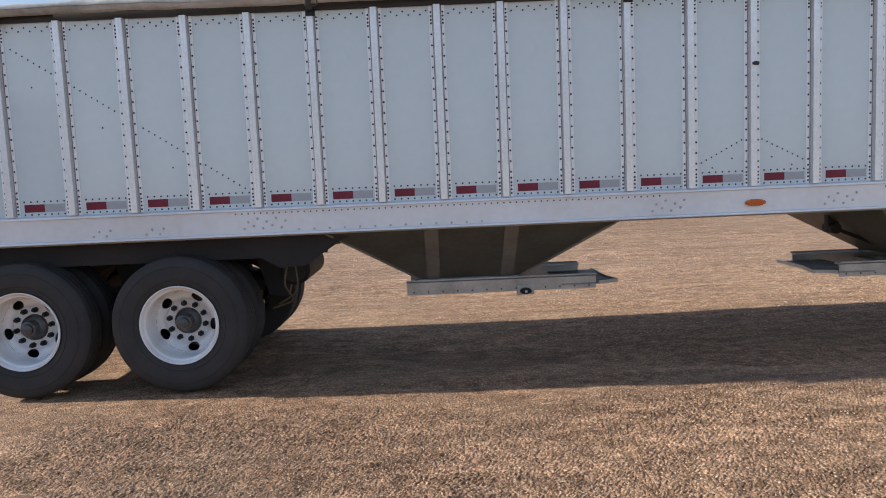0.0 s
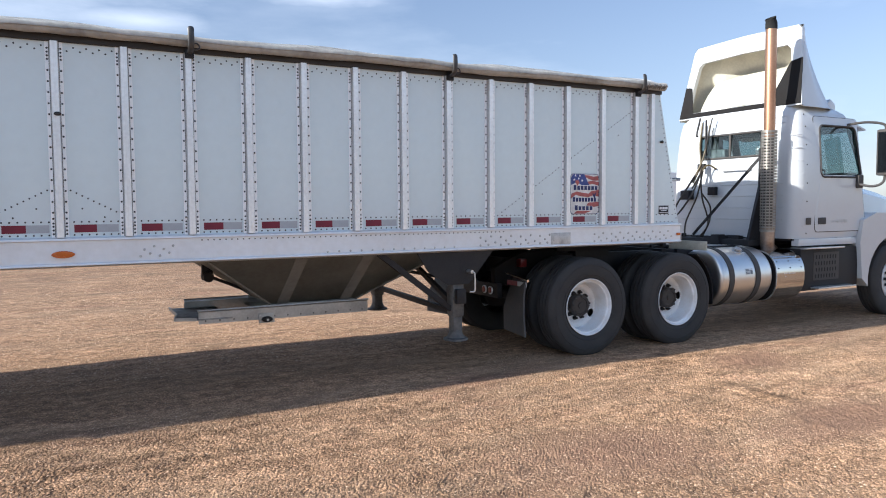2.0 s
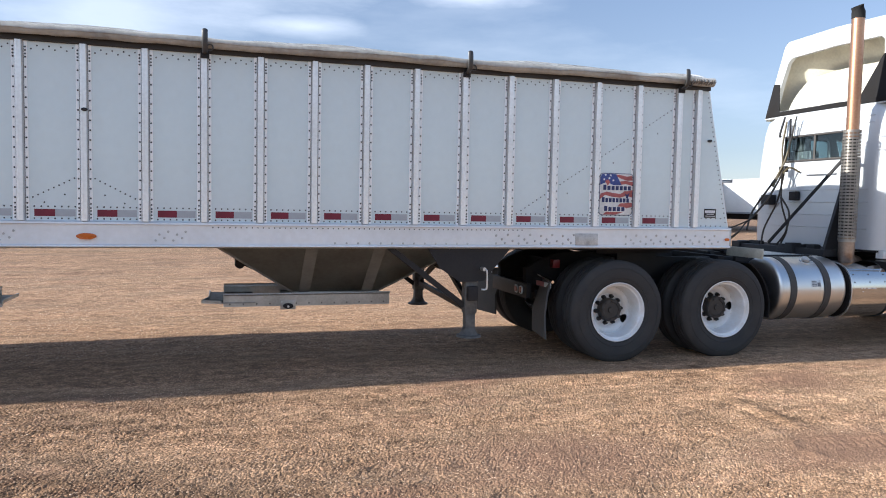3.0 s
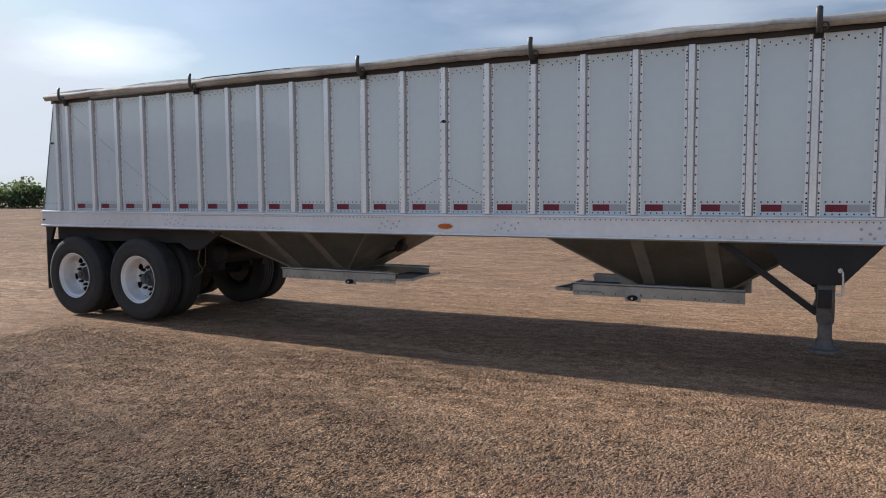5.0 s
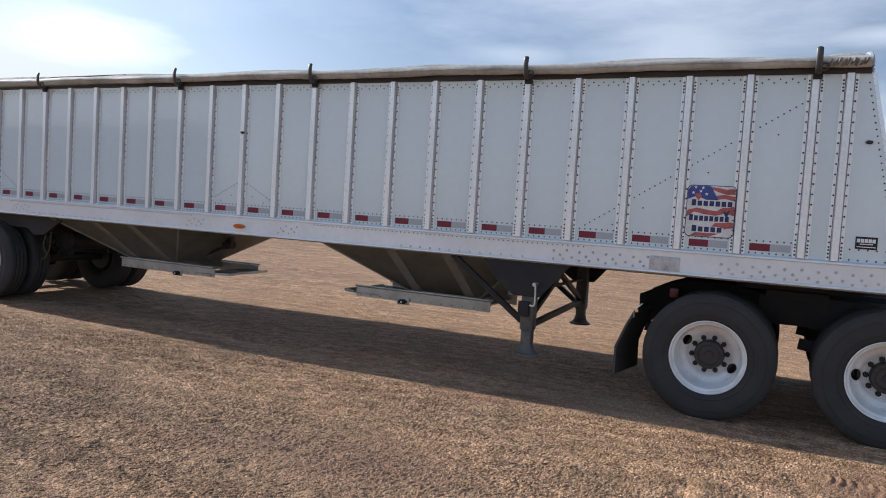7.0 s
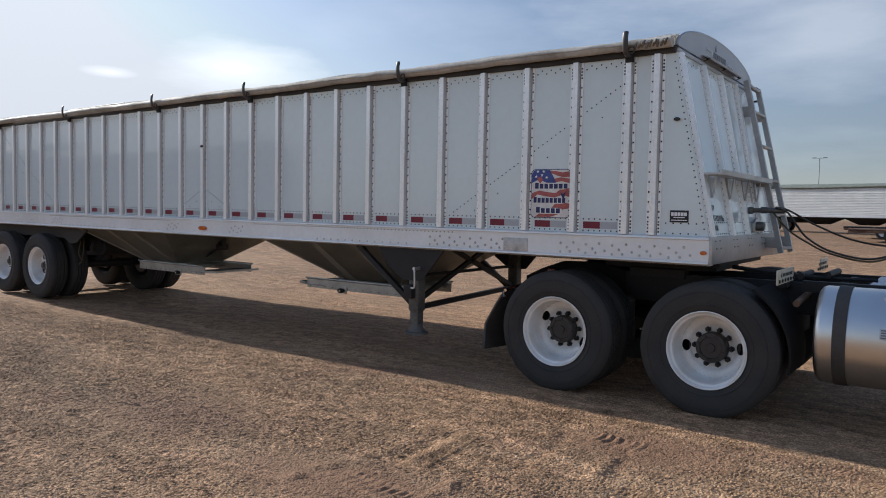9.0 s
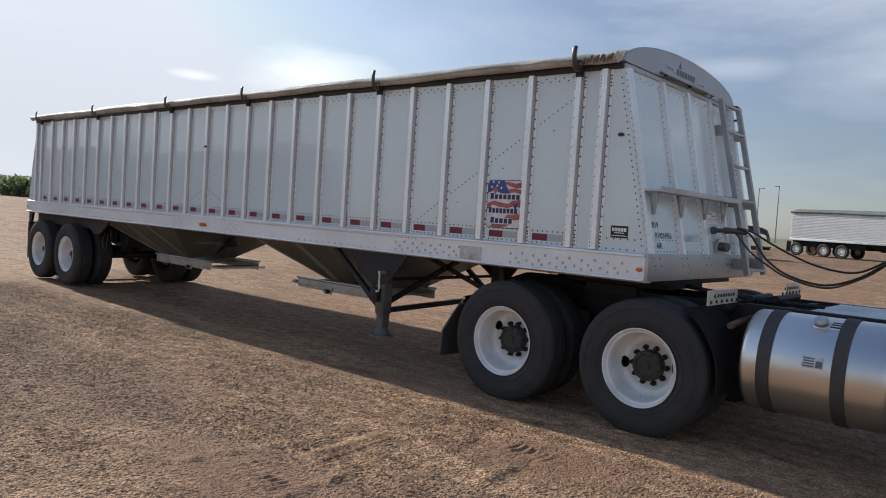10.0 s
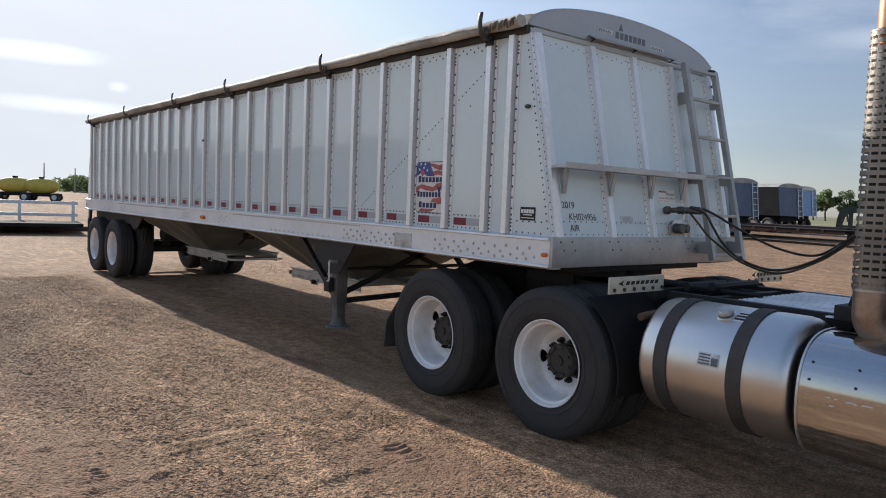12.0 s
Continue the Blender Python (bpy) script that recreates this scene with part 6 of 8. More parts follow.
# dark plate added in the gap to the tank, where there is only shade
part("gap_shade_plate", prism(B(), cover_section(-0.006), "x", 7.948, 7.960), FENDER, cov, "added dark plate standing in for the shade of the gap")

# step box below the door
bx = part("step_box", box(B(), (8.56, 0.10, 0.44), (9.78, 0.60, 1.0), 0.012), BLACK, truck, "black step and battery box")
for z, y, x0 in ((1.015, 0.02, 8.57), (0.485, -0.02, 8.78)):
    st_ = part("step_tread", box(B(), (x0, y, z - 0.02), (x0 + 0.80, y + 0.24, z), 0.004), ALU, bx, "aluminium step tread")
grille = part("grille_panel", box(B(), (8.82, 0.0945, 0.57), (9.36, 0.0985, 0.94), 0.002), FLAP, bx)
slot_mesh = mesh_of(box(B(), (0, 0.0925, 0), (0.018, 0.0970, 0.05)), SOOT)
for r in range(4):
    for c in range(8):
        part("vent_slot", slot_mesh, None, grille, m=Matrix.Translation((8.86 + c * 0.058 + (r % 2) * 0.012, 0, 0.60 + r * 0.085)))

# ---- cab shell: stacked outlines with openings left for the windows
ZS = [1.13, 1.22, 1.60, 1.97, 2.25, 2.58, 2.63, 2.80, 2.90, 2.935]
INS = dict(zip(ZS, [0.01, 0, 0, 0.0, 0.015, 0.045, 0.05, 0.085, 0.18, 0.42]))
XFR = dict(zip(ZS, [9.98, 10.0, 10.0, 10.02, 9.90, 9.76, 9.74, 9.62, 9.45, 9.25]))
XWN = dict(zip(ZS, [9.82] * 4 + [9.78, 9.70, 9.68, 9.52, 9.34, 9.15]))
CY0, CY1, CXR = 0.10, W - 0.10, 8.45


def cab_ring(z, off=0.0):
    i = INS[z] + off
    y0, y1, xr_ = CY0 + i, CY1 - i, CXR + i * 0.6
    r = 0.15
    pts = [(XFR[z] - off, y0 + 0.10), (XWN[z], y0), (8.93, y0), (xr_ + r, y0)]
    pts += [(xr_ + r - r * math.sin(radians(a)), y0 + r - r * math.cos(radians(a))) for a in (25, 45, 65, 90)]
    pts += [(xr_, 0.66), (xr_, W - 0.66)]
    pts += [(xr_ + r - r * math.cos(radians(a)), y1 - r + r * math.sin(radians(a))) for a in (0, 25, 45, 65)]
    pts += [(xr_ + r, y1), (8.93, y1), (XWN[z], y1), (XFR[z] - off, y1 - 0.10)]
    return [(x, y, z) for x, y in pts]


def cab_shell(off, z_cap=True):
    bm = B()
    rows = [[bm.verts.new(p) for p in cab_ring(z, off)] for z in ZS]
    n = len(rows[0])
    for k in range(len(ZS) - 1):
        zl, zh = ZS[k], ZS[k + 1]
        side = zl >= 1.97 and zh <= 2.63
        rear = zl >= 2.25 and zh <= 2.58
        for j in range(n):
            if side and j in (1, 15, 17):
                continue
            if rear and j == 8:
                continue
            bm.faces.new((rows[k][j], rows[k][(j + 1) % n], rows[k + 1][(j + 1) % n], rows[k + 1][j]))
    if z_cap:
        bm.faces.new(rows[-1])
    return bm


cab = part("cab", cab_shell(0.0), CAB, truck, "white cab shell")
part("cab_lining", cab_shell(0.03), INTERIOR, cab, "grey cab trim")
part("cab_floor", box(B(), (8.50, 0.16, 1.10), (9.95, W - 0.16, 1.14)), BLACK, cab)
part("cab_sill", box(B(), (8.50, 0.09, 1.035), (9.72, 0.20, 1.128), 0.01), CAB, cab, "pale sill strip")
part("cab_sill", box(B(), (8.50, W - 0.20, 1.035), (9.72, W - 0.09, 1.128), 0.01), CAB, cab)


def side_y(z):
    for a, c in zip(ZS, ZS[1:]):
        if a <= z <= c:
            return CY0 + INS[a] + (INS[c] - INS[a]) * (z - a) / (c - a)
    return CY0


def outline(x0, x1, z0, z1, r, lean=0.0, n=6):
    out = []
    for cx, cz, a0 in ((x1 - r, z1 - r, 0), (x0 + r, z1 - r, 90), (x0 + r, z0 + r, 180), (x1 - r, z0 + r, 270)):
        out += [(cx + r * math.cos(radians(a0 + 90 * k / n)), cz + r * math.sin(radians(a0 + 90 * k / n))) for k in range(n + 1)]
    return [(x - (lean * (z - z0) if x > (x0 + x1) / 2 else 0), z) for x, z in out]


door_out = outline(8.83, 9.93, 1.215, 2.745, 0.05, 0.11)
door_in = outline(8.935, 9.80, 1.945, 2.63, 0.07, 0.15)
for near in (True, False):
    def sy(z, d):
        return side_y(z) - d if near else W - side_y(z) + d
    bm = B()
    loft(bm, [[(x, sy(z, -0.004), z) for x, z in door_out], [(x, sy(z, 0.007), z) for x, z in door_out], [(x, sy(z, 0.007), z) for x, z in door_in], [(x, sy(z, -0.03), z) for x, z in door_in]], caps=False)
    # ease the inside of the broad face
    door = part("door", bm, CAB, cab, "white cab door")
    part("window_gasket", tube(B(), [(x, sy(z, 0.009), z) for x, z in door_in + door_in[:1]], 0.013, 6, smooth=False), FLAP, door)
    part("door_seam", tube(B(), [(x, sy(z, 0.002), z) for x, z in door_out + door_out[:1]], 0.006, 6, smooth=False), FLAP, door)
    bm = B()
    loft(bm, [[(x, sy(z, -0.006), z) for x, z in door_in], [(x, sy(z, -0.010), z) for x, z in door_in]])
    pane = part("window_pane", bm, GLASS, door, "green tinted door glass")
    pane.visible_shadow = False
    for x0, w in ((8.64, 0.10), (8.89, 0.16)):
        part("handle_pocket", box(B(), (x0, sy(1.4, 0.004), 1.315) if near else (x0, sy(1.4, 0.0), 1.315), (x0 + w, sy(1.4, 0.016) if near else sy(1.4, 0.012), 1.405), 0.006), FLAP, cab, "black door handle")
    if near:
        m = Matrix.Translation((9.16, sy(1.34, 0.0085), 1.325)) @ Matrix.Rotation(radians(90), 4, "X")
        letters("lettering", "GVW 80000", 0.050, door, PLATE, m, "small grey weight lettering")
bm = B()
gasket = [(8.455, y, z) for y, z in ((0.66, 2.25), (0.66, 2.58), (W - 0.66, 2.58), (W - 0.66, 2.25), (0.66, 2.25))]
gasket = [(CXR + (0.015 if z < 2.4 else 0.045) * 0.6 - 0.006, y, z) for _, y, z in gasket]
part("window_gasket", tube(bm, gasket, 0.016, 6, smooth=False), FLAP, cab)
bm = B()
loft(bm, [[(CXR + 0.014, 0.66, 2.25), (CXR + 0.014, W - 0.66, 2.25), (CXR + 0.019, W - 0.66, 2.25), (CXR + 0.019, 0.66, 2.25)], [(CXR + 0.032, 0.66, 2.58), (CXR + 0.032, W - 0.66, 2.58), (CXR + 0.037, W - 0.66, 2.58), (CXR + 0.037, 0.66, 2.58)]])
pane = part("window_pane", bm, GLASS, cab, "green tinted rear glass")
pane.visible_shadow = False
part("window_bar", box(B(), (CXR + 0.012, YC - 0.015, 2.25), (CXR + 0.03, YC + 0.015, 2.58)), FLAP, cab)
bm = B()
loft(bm, [[(10.0, 0.24, 1.98), (10.0, W - 0.24, 1.98), (10.005, W - 0.24, 1.98), (10.005, 0.24, 1.98)], [(9.73, 0.26, 2.63), (9.73, W - 0.26, 2.63), (9.735, W - 0.26, 2.63), (9.735, 0.26, 2.63)]])
pane = part("windscreen", bm, GLASS, cab, "tinted windscreen")
pane.visible_shadow = False
# seats, wheel and dash seen through the glass
for y in (0.42, W - 0.92):
    bm = B()
    prism(bm, [(8.72, 1.55), (9.22, 1.60), (9.22, 1.72), (8.86, 1.74), (8.80, 2.40), (8.66, 2.40)], "y", y, y + 0.50, bev=0.03)
    prism(bm, [(8.66, 2.40), (8.79, 2.40), (8.77, 2.60), (8.67, 2.60)], "y", y + 0.12, y + 0.38, bev=0.03)
    box(bm, (8.80, y + 0.1, 1.14), (9.15, y + 0.4, 1.56))
    part("cab_seat", bm, SEAT, cab, "grey cloth high-back seat")
part("dash", prism(B(), [(9.62, 1.60), (9.95, 1.60), (9.95, 2.0), (9.75, 2.02), (9.62, 1.90)], "y", 0.2, W - 0.2, bev=0.02), INTERIOR, cab)
m = Matrix.Translation((9.48, 0.66, 1.96)) @ Matrix.Rotation(radians(-35), 4, "Y") @ Matrix.Rotation(radians(90), 4, "X")
bm = lathe(B(), [(0.22 + 0.014 * math.cos(a), 0.014 * math.sin(a)) for a in [2 * math.pi * k / 8 for k in range(8)]], 32, close=True)
beam(bm, (-0.21, 0, 0), (0.21, 0, 0), 0.03, 0.02)
part("steering_wheel", bm, FLAP, cab, "black steering wheel", m=m)

# ribs and fittings on the cab's back wall
bm = B()
for z in (1.38, 1.54, 1.70, 1.86):
    tube(bm, [(CXR - 0.002, 0.30, z), (CXR - 0.002, W - 0.30, z)], 0.006, 6, smooth=False)
for z in (2.66, 2.74):
    tube(bm, [(CXR + 0.03 + (z - 2.63) * 0.12, 0.30, z), (CXR + 0.03 + (z - 2.63) * 0.12, W - 0.30, z)], 0.008, 6, smooth=False)
part("back_ribs", bm, CAB, cab)
bm = B()
tube(bm, [(CXR + 0.0, 0.80, 2.06), (CXR - 0.03, 0.84, 2.07), (CXR - 0.03, 1.22, 2.07), (CXR + 0.0, 1.26, 2.06)], 0.016, 8)
part("grab_rail", bm, CAB, cab)
bm = B()
for z in (1.20, 1.36, 1.62, 1.86, 2.10, 2.36, 2.60, 2.76):
    i = side_y(z)
    for k in range(1):
        dome(bm, (8.66, i - 0.001, z), 0.011, 0.006, 8)
part("grommets", bm, FLAP, cab)
for k in range(8):
    z = 1.30 + 0.17 * k
    part("corner_rib", tube(B(), [(CXR + 0.012, 0.22, z), (CXR + 0.06, 0.146, z), (CXR + 0.14, CY0 - 0.002 + side_y(z) - CY0, z)], 0.0045, 5), CAB, cab)

# ---- roof fairing, open at the back
def fair_x(z):
    return 8.56 + (8.74 - 8.56) * (z - 2.88) / (3.96 - 2.88)


def fair_rows(off, z_top=3.96):
    rows = []
    for k in range(13):
        u = k / 12
        z = 2.86 + (z_top - 2.86) * u
        yn = 0.13 + 0.15 * u + off
        xr_ = fair_x(z)
        xs_ = xr_ + 0.10 + 0.55 * (1 - u) ** 1.7
        xc = xs_ + 0.18 + 0.42 * (1 - u) ** 1.2
        half = []
        half.append((xr_ + 0.02, yn, z))
        half.append((xr_ + (xs_ - xr_) * 0.5, yn + 0.005, z))
        half.append((xs_ - off, yn + 0.04, z))
        half.append((xs_ + (xc - xs_) * 0.45 - off, yn + 0.22, z))
        half.append((xs_ + (xc - xs_) * 0.85 - off, yn + 0.55, z))
        half.append((xc - off, YC, z))
        rows.append(half + [(x, W - y, z_) for x, y, z_ in half[-2::-1]])
    return rows


rows = fair_rows(0.0)
bm = B()
loft(bm, rows, caps=False, close=False)
lid = rows[-1]
vs = [bm.verts.new((x, y, z + 0.0)) for x, y, z in lid]
bm.faces.new(vs)
fairing = part("roof_fairing", bm, CAB, truck, "white roof air fairing, open behind")
bm = B()
loft(bm, fair_rows(0.025, 3.945), caps=False, close=False)
part("fairing_lining", bm, FIBRE, fairing, "raw cream fibreglass inside")
of = [(0.13, 2.88), (0.13 + 0.075, 3.42), (0.275, 3.90), (0.33, 3.96), (YC, 3.985), (W - 0.33, 3.96), (W - 0.275, 3.90), (W - 0.205, 3.42), (W - 0.13, 2.88), (YC, 2.88)]
inf = [(0.30, 2.97), (0.34, 3.36), (0.40, 3.66), (0.46, 3.715), (YC, 3.735), (W - 0.46, 3.715), (W - 0.40, 3.66), (W - 0.34, 3.36), (W - 0.30, 2.97), (YC, 2.97)]
bm = B()
loft(bm, [[(fair_x(z), y, z) for y, z in of], [(fair_x(z) - 0.004, y, z) for y, z in inf], [(fair_x(z) + 0.06, y, z) for y, z in inf], [(fair_x(z) + 0.06, y, z) for y, z in of], [(fair_x(z), y, z) for y, z in of]], caps=False)
part("fairing_frame", bm, CAB, fairing, "white rear frame of the fairing")
for s in (1, -1):
    q = [(0.145, 2.90), (0.62, 2.90), (0.60, 3.02), (0.37, 3.48), (0.195, 3.51)]
    if s < 0:
        q = [(0.145, 2.90), (0.42, 2.90), (0.38, 3.08), (0.32, 3.36), (0.20, 3.38)]
    q = [(y if s > 0 else W - y, z) for y, z in q]
    bm = loft(B(), [[(fair_x(z) - 0.012, y, z) for y, z in q], [(fair_x(z) - 0.006, y, z) for y, z in q]])
    part("mount_plate", bm, FENDER, fairing, "black mounting plate")
part("mount_bar", box(B(), (fair_x(2.95) - 0.02, 0.20, 2.90), (fair_x(2.95) + 0.01, W - 0.20, 2.965), 0.004), FENDER, fairing, "black mounting bar")
bm = B()
rows = []
for k in range(9):
    u = k / 8
    rows.append([(fair_x(3.0) + 0.12 + 0.35 * u ** 1.5, 0.42 + (W - 0.84) * j / 10, 2.95 + 0.50 * u + 0.05 * math.sin(math.pi * j / 10)) for j in range(11)])
loft(bm, rows, caps=False, close=False)
part("inner_baffle", bm, FIBRE, fairing, "cream inner baffle")

# ---- exhaust stack with perforated guard
EX, EY = 8.175, 0.31
bm = B()
cyl(bm, (EX, EY, 2.45), (EX, EY, 3.86), 0.071, n=24)
part("exhaust_stack", bm, COPPER, truck, "heat-tinted copper coloured exhaust stack")
bm = B()
loft(bm, [ring((EX, EY, 3.83), (0, 0, 1), 0.073, 20), ring((EX - 0.004, EY, 3.91), (-0.1, 0, 1), 0.073, 20), ring((EX - 0.03, EY - 0.005, 3.97), (-0.5, 0, 1), 0.070, 20)], caps=False)
part("stack_tip", bm, SOOT, truck, "sooty turned-out stack tip")
part("inner_pipe", cyl(B(), (EX, EY, 1.20), (EX, EY, 2.50), 0.062, n=16), HUB, truck)
gr = 0.098
ng, nz = 28, 33
bm = B()
zz = [1.24]
for k in range(nz):
    zz += [1.24 + 0.02 + k * 0.0385, 1.24 + 0.02 + k * 0.0385 + 0.015]
zz.append(2.54)
vv = [[bm.verts.new((EX + gr * math.cos(2 * math.pi * j / (ng * 2)), EY + gr * math.sin(2 * math.pi * j / (ng * 2)), z)) for j in range(ng * 2)] for z in zz]
for a in range(len(zz) - 1):
    for j in range(ng * 2):
        if a % 2 == 1 and j % 4 in (0, 1, 2) and 0 < a < len(zz) - 2:
            continue
        k = (j + 1) % (ng * 2)
        bm.faces.new((vv[a][j], vv[a][k], vv[a + 1][k], vv[a + 1][j]))
bmesh.ops.solidify(bm, geom=bm.faces[:], thickness=0.0025)
part("heat_guard", bm, GUARD, truck, "stainless slotted heat guard")
bm = tube(B(), [(EX, EY, 1.30), (EX, EY, 1.16), (EX + 0.01, EY + 0.01, 1.06), (EX + 0.09, EY + 0.06, 0.99), (EX + 0.35, EY + 0.2, 0.96)], 0.088, 16, 6)
elbow = part("exhaust_elbow", bm, ELBOW, truck, "brown heat-stained bent exhaust elbow")
part("pipe_clamp", lathe_at((EX, EY, 1.235), [(0.089, -0.012), (0.094, -0.010), (0.094, 0.010), (0.089, 0.012)]), GUARD, elbow, "dull steel pipe clamp")
bm = B()
beam(bm, (8.26, 0.48, 1.04), (8.26, 0.48, 2.32), 0.07, 0.05)
prism(bm, [(7.98, 1.04), (8.30, 1.04), (8.30, 1.85), (8.22, 1.85)], "y", 0.46, 0.50)
beam(bm, (8.26, 0.48, 2.25), (EX, EY, 2.25), 0.03, 0.03)
beam(bm, (8.26, 0.48, 2.24), (8.02, 1.42, 1.16), 0.03, 0.03)
box(bm, (7.95, 0.42, 1.04), (8.40, 1.90, 1.12), 0.006)
part("stack_frame", bm, BLACK, truck, "black stack support frame with stay rod")

# clutter between stack and frame
cr = random.Random(11)
for k in range(14):
    x, y = 7.9 + cr.random() * 0.5, 0.6 + cr.random() * 1.3
    part("valve_block", box(B(), (x, y, 1.04), (x + 0.05 + 0.1 * cr.random(), y + 0.06 + 0.14 * cr.random(), 1.10 + 0.08 * cr.random()), 0.006), BLACK, truck)

# hose rack on the back wall and the lines to the trailer
bm = B()
tube(bm, [(8.40, 1.62, 2.78), (8.33, 1.60, 2.45), (8.30, 1.56, 2.16), (8.20, 1.60, 1.90)], 0.014, 6)
tube(bm, [(8.42, 1.50, 2.74), (8.36, 1.52, 2.40), (8.28, 1.55, 2.14), (8.16, 1.70, 1.80)], 0.013, 6)
tube(bm, [(8.43, 1.38, 2.10), (8.30, 1.46, 2.14), (8.20, 1.62, 1.82)], 0.012, 6)
part("coiled_line", bm, HOSE_G, truck, "bundled green and black air lines")
part("hanger_hook", tube(B(), [(8.44, 1.70, 2.86), (8.36, 1.69, 2.62), (8.37, 1.68, 2.58)], 0.016, 6), BLACK, truck)
part("hanger_rod", beam(B(), (8.41, 1.56, 2.82), (8.41, 1.56, 2.30), 0.02, 0.02), BLACK, truck)
part("hanger_rod", beam(B(), (8.40, 1.44, 2.84), (8.33, 1.56, 2.20), 0.016, 0.016), BLACK, truck)
for a, c in (((8.30, 1.50, 2.10), (8.36, 1.62, 2.18)), ((8.36, 1.36, 1.72), (8.44, 1.48, 1.84)), ((8.32, 1.80, 1.66), (8.44, 1.96, 1.80))):
    part("hose_clamp", box(B(), a, c, 0.01), BLACK, truck, "black hose clamp on the back of the cab")
bm = B()
tube(bm, [(8.30, 1.55, 2.12), (8.12, 1.66, 1.80), (8.0, 1.74, 1.55), (7.86, 1.66, 1.32)], 0.014, 6)
tube(bm, [(8.28, 1.53, 2.10), (8.22, 1.45, 1.70), (8.25, 1.36, 1.35), (8.18, 1.40, 1.12)], 0.013, 6)
tube(bm, [(8.29, 1.50, 2.08), (8.30, 1.62, 1.70), (8.20, 1.72, 1.35), (8.10, 1.66, 1.12)], 0.013, 6)
tube(bm, [(8.27, 1.50, 1.75), (8.20, 1.28, 1.55), (8.12, 1.24, 1.30), (8.10, 1.40, 1.10)], 0.012, 6)
part("air_line", bm, HOSE, truck, "black air lines hanging behind the cab")
TAIL = [(7.60, 1.364, 1.418), (7.70, 1.35, 1.500), (7.92, 1.36, 1.725), (8.16, 1.45, 1.97), (8.30, 1.53, 2.12)]
for pts, r, lab in (([(6.44, 1.40, 1.632), (6.53, 1.50, 1.605), (6.75, 1.585, 1.475), (7.05, 1.57, 1.355), (7.36, 1.50, 1.322)], 0.0090, "black coupled air line"),
                    ([(6.44, 1.375, 1.630), (6.53, 1.45, 1.585), (6.61, 1.46, 1.47), (6.70, 1.445, 1.364), (6.90, 1.36, 1.258), (7.20, 1.268, 1.210), (7.43, 1.31, 1.288)], 0.0092, "black coupled air line"),
                    ([(6.40, 1.42, 1.605), (6.46, 1.46, 1.52), (6.55, 1.47, 1.42), (6.68, 1.455, 1.335), (6.90, 1.37, 1.236), (7.22, 1.275, 1.190), (7.46, 1.325, 1.292)], 0.0085, "dull green coupled electric cable")):
    pts = pts + [(x, y + (0.018 if "green" in lab else 0.0), z - (0.012 if "green" in lab else 0.0) + (0.014 if pts[1][2] > 1.6 else 0.0)) for x, y, z in TAIL]
    part("coupling_hose", tube(B(), pts, r, 8), HOSE_G if "green" in lab else HOSE, truck, lab)

# mirror
mir = part("mirror_arm", tube(B(), [(9.55, 0.16, 2.66), (9.66, -0.05, 2.68), (9.77, -0.22, 2.64), (9.79, -0.24, 2.54)], 0.017, 8), FLAP, truck, "black mirror arm")
part("lower_arm", tube(B(), [(9.70, 0.10, 1.86), (9.75, -0.10, 1.82), (9.79, -0.22, 1.88), (9.79, -0.24, 2.05)], 0.017, 8), FLAP, mir)
part("mirror_head", box(B(), (9.75, -0.34, 1.96), (9.84, -0.13, 2.58), 0.03), FLAP, mir, "black mirror head")
part("mirror_glass", box(B(), (9.746, -0.31, 2.00), (9.7495, -0.16, 2.54)), MIRROR, mir)
part("mirror_foot", box(B(), (9.68, 0.05, 1.80), (9.80, 0.12, 1.98), 0.02), FLAP, mir)
part("sun_visor", prism(B(), [(9.70, 2.70), (9.98, 2.62), (9.98, 2.60), (9.70, 2.67)], "y", 0.16, W - 0.16), CAB, truck)
part("roof_marker", prism(B(), [(9.30, 2.86), (9.52, 2.80), (9.50, 2.96), (9.40, 3.02), (9.32, 2.95)], "y", 0.30, 0.42, bev=0.015), CAB, truck, "white roof marker housing")

# hood and front fenders
rings = []
for x, hw, zt, zb in ((9.96, 0.93, 1.94, 1.05), (10.3, 0.92, 1.88, 1.05), (10.9, 0.86, 1.78, 1.05), (11.5, 0.78, 1.66, 0.9), (11.95, 0.66, 1.50, 0.62), (12.02, 0.60, 1.42, 0.66)):
    rings.append([(x, YC + hw * a, zb + (zt - zb) * b_) for a, b_ in ((-1, 0), (-1, 0.55), (-0.95, 0.80), (-0.75, 0.95), (-0.3, 1.0), (0.3, 1.0), (0.75, 0.95), (0.95, 0.80), (1, 0.55), (1, 0))])
part("hood", loft(B(), rings), CAB, truck, "white sloping hood")
for s in (1, -1):
    bm = B()
    n = 16
    pts = [(10.55 + 0.62 * math.cos(radians(a)), 0.52 + 0.62 * math.sin(radians(a))) for a in [-8 + 196 * k / n for k in range(n + 1)]]
    top = [(9.80, 0.55), (9.74, 1.05), (9.80, 1.36), (10.1, 1.46), (10.9, 1.44), (11.5, 1.25), (11.9, 0.95), (11.95, 0.50)]
    y0, y1 = (0.04, 0.40) if s > 0 else (W - 0.40, W - 0.04)
    prism(bm, top + pts, "y", y0, y1)
    part("front_fender", bm, CAB, truck, "white front fender")
part("front_bumper", box(B(), (11.95, 0.10, 0.35), (12.12, W - 0.10, 0.72), 0.03), CHROME, truck)


